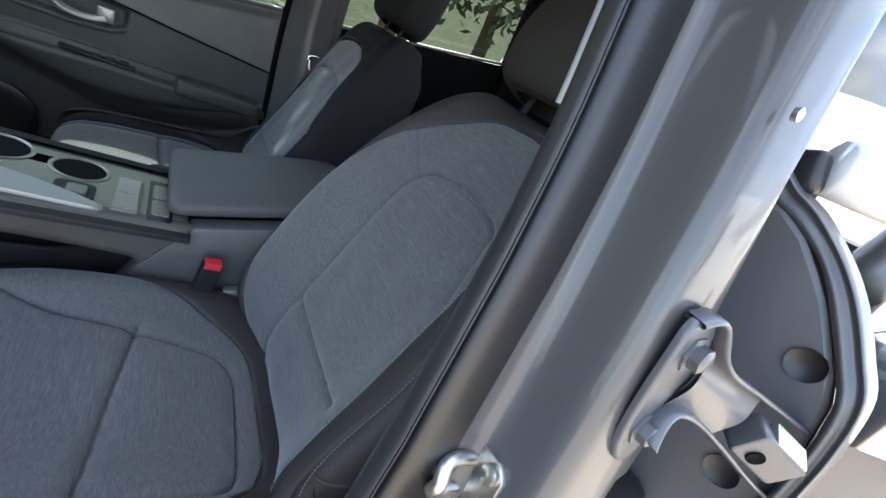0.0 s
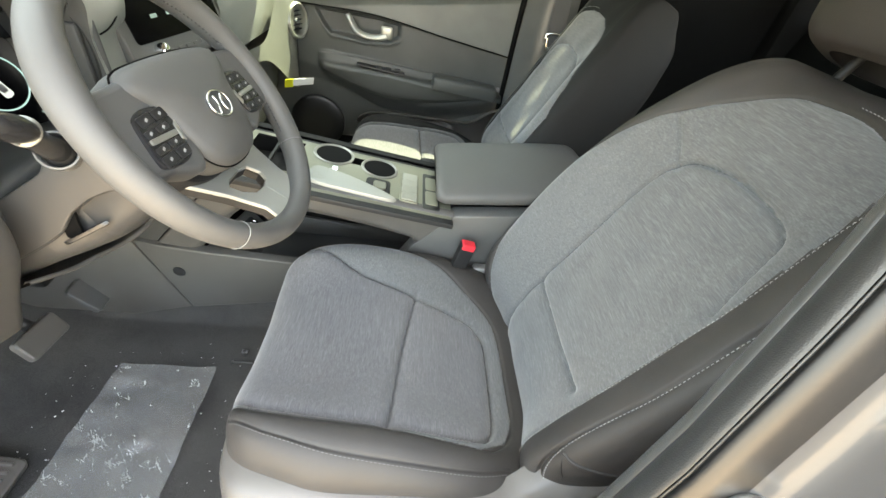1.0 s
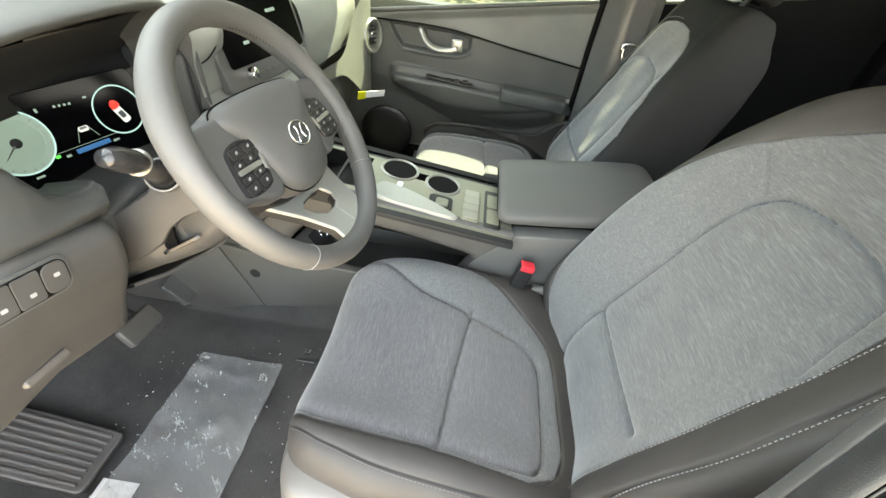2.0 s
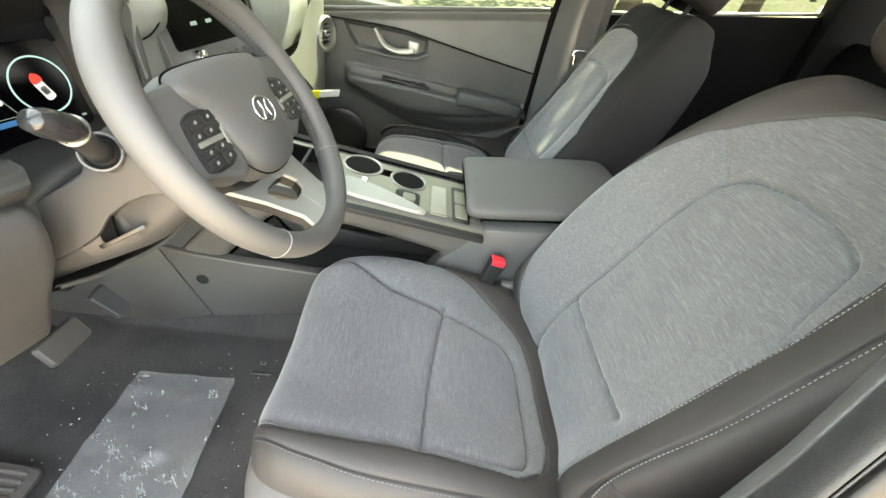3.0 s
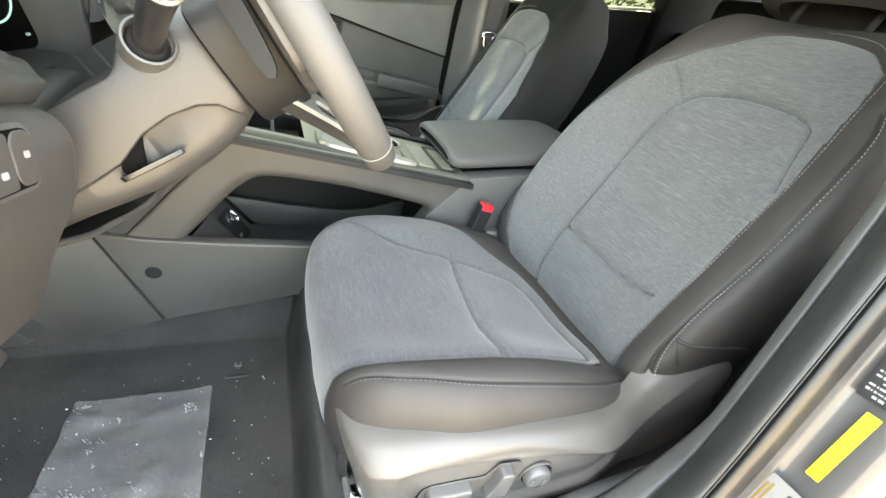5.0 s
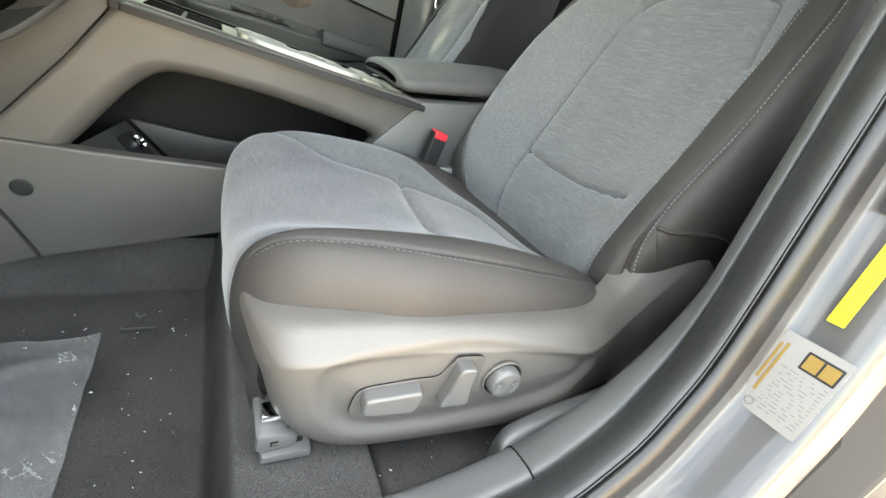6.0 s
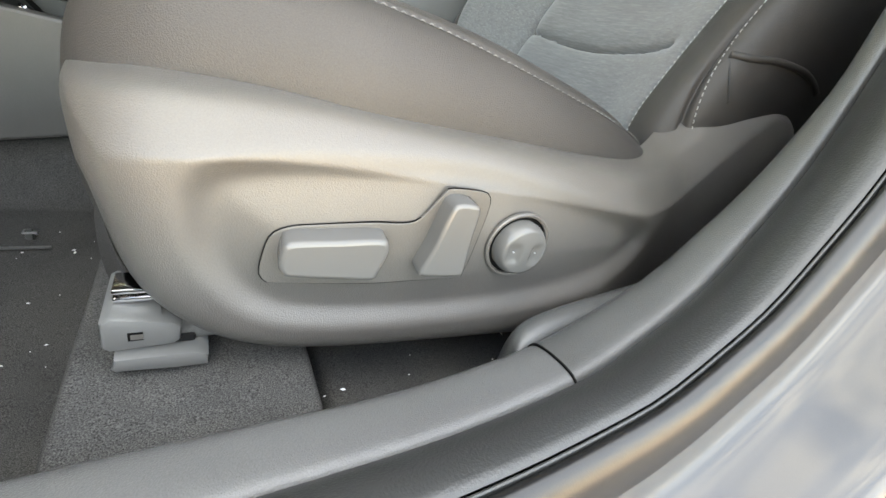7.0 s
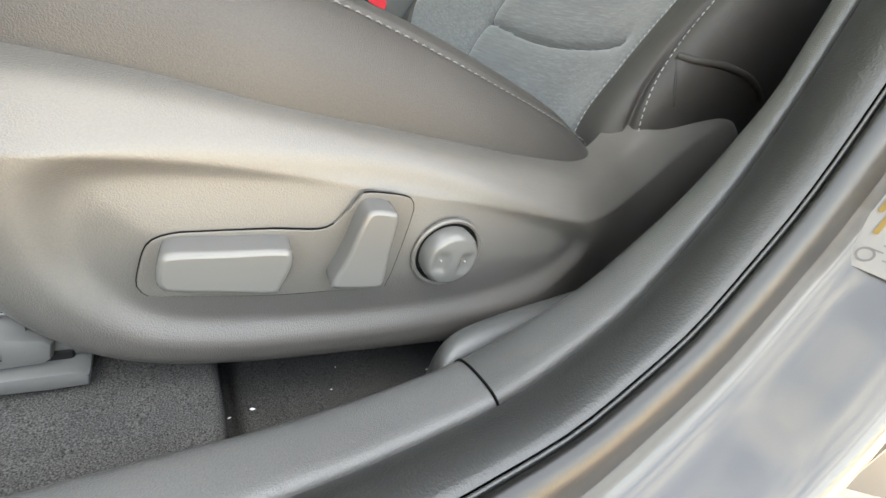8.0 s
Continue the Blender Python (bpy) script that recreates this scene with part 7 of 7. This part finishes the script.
for cx, cy in ((0.260, 1.002), (0.256, 0.950)):
    lathe("hinge_bolt", [(0.0115, -0.002), (0.0115, 0.0012), (0.0078, 0.0018), (0.0078, 0.0075), (0.0055, 0.0088)], "paint_inner", hinge, "painted hexagon bolt", n=6, place=HP @ Matrix.Translation((cx, cy, 0.005)))
# stamped arm of the hinge: two standing flanges with a web between them, reaching to the open rear door
def flange_bar(name, pts, deep=0.011, thick=0.0036, n=50):
    p = spline(pts, n)
    t = np.gradient(p, axis=0)
    w = np.cross(t, (0, 1, 0))
    w /= np.linalg.norm(w, axis=1, keepdims=True)
    ring = [(0.0, -0.4), (-0.0012, 0.0), (0.0, 0.4), (0.2 * deep, 0.5), (deep, 0.5), (deep + 0.001, 0.0), (deep, -0.5), (0.2 * deep, -0.5)]
    g = np.stack([p + np.array([0, d, 0]) + w * (h * thick) for d, h in ring], 1)
    return grid(name, g, "paint_inner", hinge, wrap=True)


upper_line = [(0.248, 0.0785, 1.014), (0.262, 0.0765, 1.0175), (0.273, 0.0745, 1.0125), (0.282, 0.0683, 0.9971), (0.300, 0.0628, 0.9863), (0.345, 0.0544, 0.9717), (0.425, 0.0350, 0.9452), (0.450, 0.0290, 0.937)]
lower_line = [(0.250, 0.0577, 0.9428), (0.256, 0.0616, 0.9492), (0.264, 0.0647, 0.9561), (0.275, 0.0643, 0.9573), (0.295, 0.0598, 0.9512), (0.335, 0.0503, 0.9314), (0.400, 0.0268, 0.8958), (0.450, 0.0120, 0.872)]
flange_bar("upper_flange", upper_line)
flange_bar("lower_flange", lower_line)
ua, la = spline(upper_line[3:6] + [(0.368, 0.0490, 0.9640)], 30), spline(lower_line[2:6], 30)
web = np.stack([ua * (1 - q) + la * q + np.array([0, 0.008 - 0.004 * math.sin(math.pi * q) ** 2, 0]) for q in np.linspace(0, 1, 20)], 1)
grid("hinge_web", web, "paint_inner", hinge)
grid("hinge_web", web + np.array([0.0, 0.003, 0.0]), "paint_inner", hinge, flip=True)
KP = axes((0.380, 0.037, 0.930), (0.75, -0.56, -0.35), (0.15, -0.35, 0.90))
plate("hinge_knuckle", rounded(0.046, 0.028, 0.004), 0.020, "paint_inner", hinge, r=0.002, place=KP @ Matrix.Translation((0, 0, -0.012)))
plate("hinge_cap", rounded(0.034, 0.016, 0.002), 0.004, "zinc", hinge, "bright zinc hinge cap", r=0.001, place=KP @ Matrix.Translation((0.004, 0.0135, -0.002)) @ Matrix.Rotation(math.radians(-70), 4, "X"))
lathe("hinge_pin", [(0.0060, 0.0), (0.0060, 0.0015), (0.0045, 0.0004)], "gap", hinge, n=20, place=KP @ Matrix.Translation((-0.008, -0.004, 0.008)))

# open rear door: its leading end, its seal and its skin
rear_door = thing("open_rear_door", "open grey rear car door seen at its hinge end", "car door", (0.46, 0.05, 0.6))
DO = axes((0.445, 0.0, 0.0), (0.10, -1, 0), (0, 0, 1))     # x outwards, y up
if (DO.to_3x3() @ Vector((0, 0, 1))).x > 0:
    DO = DO @ Matrix.Rotation(math.pi, 4, "Y") @ Matrix.Diagonal((1, 1, 1, 1))
dx = -1 if (DO.to_3x3() @ Vector((1, 0, 0))).y > 0 else 1
end_out = [(dx * -y, z) for y, z in ((0.30, 0.30), (0.30, 1.06), (0.165, 1.078), (0.142, 1.077), (0.118, 1.064), (0.096, 1.045), (0.078, 1.028), (0.062, 1.008), (0.046, 0.988), (0.034, 0.965), (0.026, 0.93), (0.018, 0.878), (0.0, 0.75), (-0.01, 0.3))]
plate("door_end", end_out, 0.02, "paint_inner", rear_door, r=0.006, place=DO @ Matrix.Translation((0, 0, -0.02)))
lathe("door_plug", [(0.0135, 0.0), (0.0135, 0.003), (0.0105, 0.0006)], "black", rear_door, "black rubber plug", n=24, place=DO @ Matrix.Translation((dx * -0.063, 0.982, 0.0)))
lathe("door_plug", [(0.014, 0.0), (0.014, 0.003), (0.0105, 0.0006)], "black", rear_door, "black rubber plug", n=24, place=DO @ Matrix.Translation((dx * -0.05, 0.865, 0.0)))
inner_line = spline([(0.172, 1.092), (0.160, 1.076), (0.139, 1.070), (0.112, 1.057), (0.092, 1.041), (0.074, 1.021), (0.052, 0.994), (0.036, 0.970), (0.027, 0.934), (0.02, 0.871), (0.006, 0.74), (0.0, 0.5)], 60)
outer_line = spline([(0.158, 1.104), (0.143, 1.094), (0.122, 1.085), (0.096, 1.068), (0.077, 1.053), (0.058, 1.034), (0.038, 1.009), (0.022, 0.986), (0.012, 0.945), (0.005, 0.89), (-0.010, 0.74), (-0.016, 0.5)], 60)
flange = np.array([[(0.452, a[0], a[1]), (0.436, 0.92 * a[0] + 0.08 * b[0], 0.92 * a[1] + 0.08 * b[1]), (0.430, 0.7 * a[0] + 0.3 * b[0], 0.7 * a[1] + 0.3 * b[1]), (0.433, 0.35 * a[0] + 0.65 * b[0], 0.35 * a[1] + 0.65 * b[1]), (0.430, 0.1 * a[0] + 0.9 * b[0], 0.1 * a[1] + 0.9 * b[1]), (0.455, b[0], b[1])] for a, b in zip(inner_line, outer_line)])
grid("door_flange", dense(flange, 0, 0, 90, 30), "paint_inner", rear_door, "grey painted door flange")
tube("window_frame", [(0.445, 0.178, 1.09), (0.447, 0.19, 1.125), (0.45, 0.218, 1.225), (0.455, 0.245, 1.33)], [0.016, 0.014, 0.013, 0.012], "panel_dark", rear_door, "charcoal window frame", n=24, sides=10)
mesh("door_skin", [(0.455, 0.0, 0.3), (0.455, 0.03, 0.94), (1.25, -0.50, 0.94), (1.25, -0.53, 0.3)], [(0, 1, 2, 3)], "paint", rear_door, smooth=False)
# white paint puts the sun on the waist trim into its colour
tube("door_waist", [(0.464, 0.146, 1.117), (0.62, -0.02, 1.120), (0.95, -0.37, 1.12)], [0.024, 0.024, 0.024], "white_paint", rear_door, "pale sunlit door waist trim", n=20, sides=10)

box("waist_cap", (0.440, 0.140, 1.088), (0.462, 0.172, 1.124), "black", rear_door, "black waist trim end cap", r=0.008, seg=3, turn=Euler((-0.35, 0, 0)))
pane = mesh("window_pane", [(0.466, 0.165, 1.10), (0.470, 0.232, 1.31), (1.2, -0.40, 1.31), (1.2, -0.50, 1.10)], [(0, 1, 2, 3)], "glass", rear_door, "clear side window", smooth=False)

# open front door, swung forward
fd = thing("open_driver_door", "open grey driver's door swung forward", "car door", (-1.0, -0.4, 0.6))
FM = axes((-1.02, 0.02, 0.35), (-0.30, -0.95, 0), (0, 0, 1))
plate("door_panel", [(0.0, 0.0), (1.0, 0.0), (1.05, 0.3), (1.0, 0.56), (0.0, 0.5)], 0.09, "panel_dark", fd, r=0.02, place=FM)
plate("door_frame_bar", [(0.15, 0.55), (1.0, 0.57), (0.9, 1.0), (0.86, 1.0), (0.95, 0.60), (0.2, 0.585)], 0.03, "panel_dark", fd, r=0.005, place=FM @ Matrix.Translation((0, 0, 0.03)))

# ---------------------------------------------------------------- footwell
film = thing("floor_film", "clear wrinkled protective film lying on the carpet", "plastic film", (-0.5, 0.42, FLOOR))
ua, va = np.meshgrid(np.linspace(0, 1, 150), np.linspace(0, 1, 300), indexing="ij")
fxx = -0.601 + 0.196 * ua + (-0.02) * va * (1 - ua)
fyy = 0.583 - 0.40 * va + 0.0 * ua
fold = np.random.default_rng(4)
wx, wy = fxx + 0.006 * np.sin(fyy * 55) + 0.004 * np.sin(fyy * 140 + fxx * 60), fyy + 0.006 * np.sin(fxx * 61 + 1) + 0.004 * np.sin(fxx * 150)
crumple = 0 * fxx
for k in range(12):
    ang, size, off = fold.uniform(0, math.pi), fold.uniform(0.014, 0.10), fold.uniform(0, 1)
    wave = np.abs(((wx * math.cos(ang) + wy * math.sin(ang)) / size + off) % 1 - 0.5)
    crumple += wave * size * fold.uniform(0.03, 0.10)
fzz = FLOOR + 0.008 + crumple
grid("film_sheet", np.stack([fxx, fyy, fzz], -1), "film", film, flip=True, smooth=False)
slip = box("paper_slip", (-0.63, 0.235, FLOOR + 0.013), (-0.56, 0.297, FLOOR + 0.0136), "white_paper", None, "white paper slip on the floor film", r=0)
tagged(slip, category="paper")
rest = thing("foot_rest", "ribbed grey rubber foot rest pad", "foot rest", (-0.75, 0.30, 0.27))
FR = axes((-0.75, 0.315, 0.310), (0.92, 0.0, -0.25), (-0.1, 1, 0))
plate("rest_pad", rounded(0.235, 0.115, 0.012), 0.012, "panel", rest, r=0.004, place=FR)
for k in range(8):
    plate("rest_rib", rounded(0.205, 0.0068, 0.003), 0.005, "panel", rest, r=0.002, place=FR @ Matrix.Translation((0, -0.045 + 0.0128 * k, 0.011)))
brake = thing("brake_pedal", "grey rubber brake pedal on its arm", "pedal", (-0.66, 0.52, 0.4))
BM = axes((-0.668, 0.531, 0.420), (0, 1, -0.10), (-0.55, 0.05, 0.83))
plate("pedal_pad", rounded(0.090, 0.046, 0.008), 0.012, "panel", brake, "grey pedal rubber", r=0.004, place=BM)
plate("pedal_face", rounded(0.075, 0.036, 0.006), 0.0115, "panel_dark", brake, r=0.001, place=BM)
tube("pedal_arm", [(-0.67, 0.53, 0.45), (-0.74, 0.53, 0.52), (-0.78, 0.53, 0.62)], 0.010, "black", brake, n=16)
accel = thing("accelerator_pedal", "charcoal plastic accelerator pedal above the carpet", "pedal", (-0.70, 0.66, 0.35))
AM = axes((-0.695, 0.682, 0.368), (0, 1, 0.1), (-0.6, 0, 0.8))
plate("pedal_pad", rounded(0.048, 0.075, 0.010), 0.012, "panel_mid", accel, r=0.004, place=AM)
box("pedal_base", (-0.79, 0.645, 0.42), (-0.73, 0.685, 0.54), "black", accel, r=0.01)
mat_clip = thing("carpet_clip", "small metal carpet clip on the floor", "clip", (-0.36, 0.63, FLOOR))
box("clip_hook", (-0.370, 0.630, FLOOR + 0.002), (-0.362, 0.638, FLOOR + 0.016), "panel_mid", mat_clip, r=0.002)
box("clip_tongue", (-0.372, 0.629, FLOOR + 0.012), (-0.358, 0.639, FLOOR + 0.0145), "steel", mat_clip, r=0.001)
box("clip_edge", (-0.388, 0.608, FLOOR + 0.003), (-0.342, 0.611, FLOOR + 0.0065), "steel", mat_clip, r=0.0005)
# lint and crumbs
random.seed(11)
lv, lf = [], []
for k in range(150):
    if k % 9:
        x, y = random.uniform(-0.72, -0.30), random.uniform(0.19, 0.66)
        if -0.63 < x < -0.39 and y < 0.60 and k % 10:
            continue
        z = FLOOR + (0.014 if -0.63 < x < -0.39 and y < 0.60 else 0.003)
    else:
        x, y = random.uniform(-0.25, 0.05), random.uniform(0.155, 0.23)
        z = FLOOR + 0.144
    s = random.choice((0.0006, 0.0007, 0.0009, 0.0012, 0.0018))
    a = random.uniform(0, 6.3)
    b = len(lv)
    for du, dv, dw in ((1.5, 0, 0), (0, 0.8, 0), (-1.5, 0, 0), (0, -0.8, 0), (0, 0, 1.0)):
        lv.append((x + s * (du * math.cos(a) - dv * math.sin(a)), y + s * (du * math.sin(a) + dv * math.cos(a)), z + s * dw))
    lf += [(b, b + 1, b + 4), (b + 1, b + 2, b + 4), (b + 2, b + 3, b + 4), (b + 3, b, b + 4)]
lint = mesh("lint", lv, lf, "white_paper", None, "pale lint and crumbs scattered on the carpet", smooth=False)
tagged(lint, category="lint", kind="stuff")

# ---------------------------------------------------------------- outside
gx = np.concatenate([np.linspace(-400, -14, 8), np.linspace(-12, 12, 25), np.linspace(14, 400, 8)])
GX, GY = np.meshgrid(gx, gx, indexing="ij")
ground = grid("ground", np.stack([GX, GY, 0 * GX + 0.02 * np.sin(GX * 0.3) * (np.abs(GY) > 7)], -1), "concrete", None, "pale concrete yard in sunlight", flip=False)
tagged(ground, category="ground", kind="structure")
verge = grid("verge", np.array([[(x, y, 0.03 + 0.05 * math.sin(x * 0.7) * math.sin(y) + 0.012 * max(0, y - 7.5) ** 2 + 0.10 * (y - 6.2)) for y in np.linspace(6.2, 40, 40)] for x in np.linspace(-60, 60, 60)]), "grass", None, "dry green grass bank rising beside the yard")
tagged(verge, category="grass", kind="structure")


def tree(at, height, seed):
    random.seed(seed)
    t = thing("tree", "leafy green tree with a brown trunk beyond the yard", "tree", at, group="trees")
    base = Vector(at)
    tube("trunk", [base + Vector((0, 0, -0.1)), base + Vector((0.1, 0.05, height * 0.3)), base + Vector((-0.05, 0.1, height * 0.6)), base + Vector((0.1, 0, height * 0.85))], [0.22, 0.17, 0.12, 0.05], "bark", t, n=24, sides=12)
    v, f = [], []
    for k in range(9):
        a, h = random.uniform(0, 6.3), random.uniform(0.25, 0.8)
        tip = base + Vector((math.cos(a) * height * 0.28, math.sin(a) * height * 0.28, height * (h + 0.15)))
        root = base + Vector((0.05, 0.05, height * h))
        tube("limb", [root, (root + tip) / 2 + Vector((0, 0, 0.15)), tip], [0.07, 0.045, 0.015], "bark", t, n=10, sides=6)
        for q in range(260):
            c = tip + Vector((random.gauss(0, 0.09), random.gauss(0, 0.09), random.gauss(0, 0.08))) * height
            d = Vector((random.uniform(-1, 1), random.uniform(-1, 1), random.uniform(-1, 1))).normalized() * random.uniform(0.07, 0.16)
            e = d.cross(Vector((random.uniform(-1, 1), random.uniform(-1, 1), random.uniform(-1, 1)))).normalized() * d.length * 0.45
            b = len(v)
            v += [c - d, c + e, c + d, c - e]
            f.append((b, b + 1, b + 2, b + 3))
    mesh("crown", v, f, "leaf", t, "green leaves", smooth=False)


for k, (x, y, h) in enumerate(((-3.5, 8.5, 5.0), (0.4, 9.5, 5.6), (3.2, 8.2, 4.8), (6.5, 10.0, 6.0), (10.5, 9.0, 5.2), (-8, 10, 6))):
    tree((x, y, 0), h, 20 + k)
# white van parked beside the car, behind the open rear door
van = thing("parked_van", "white van parked in the yard", "van", (4.5, -2.2, 0))
box("van_body", (2.2, -5.0, 0.4), (6.8, -3.1, 1.95), "white_paint", van, r=0.15, seg=4)
box("van_glass", (2.6, -3.11, 1.2), (4.0, -3.09, 1.7), "screen", van, r=0.0)
for wx in (3.0, 5.9):
    lathe("van_wheel", [(0.34, -0.11), (0.34, 0.11), (0.2, 0.12)], "black", van, n=28, place=axes((wx, -3.2, 0.34), (1, 0, 0), (0, 0, 1)))
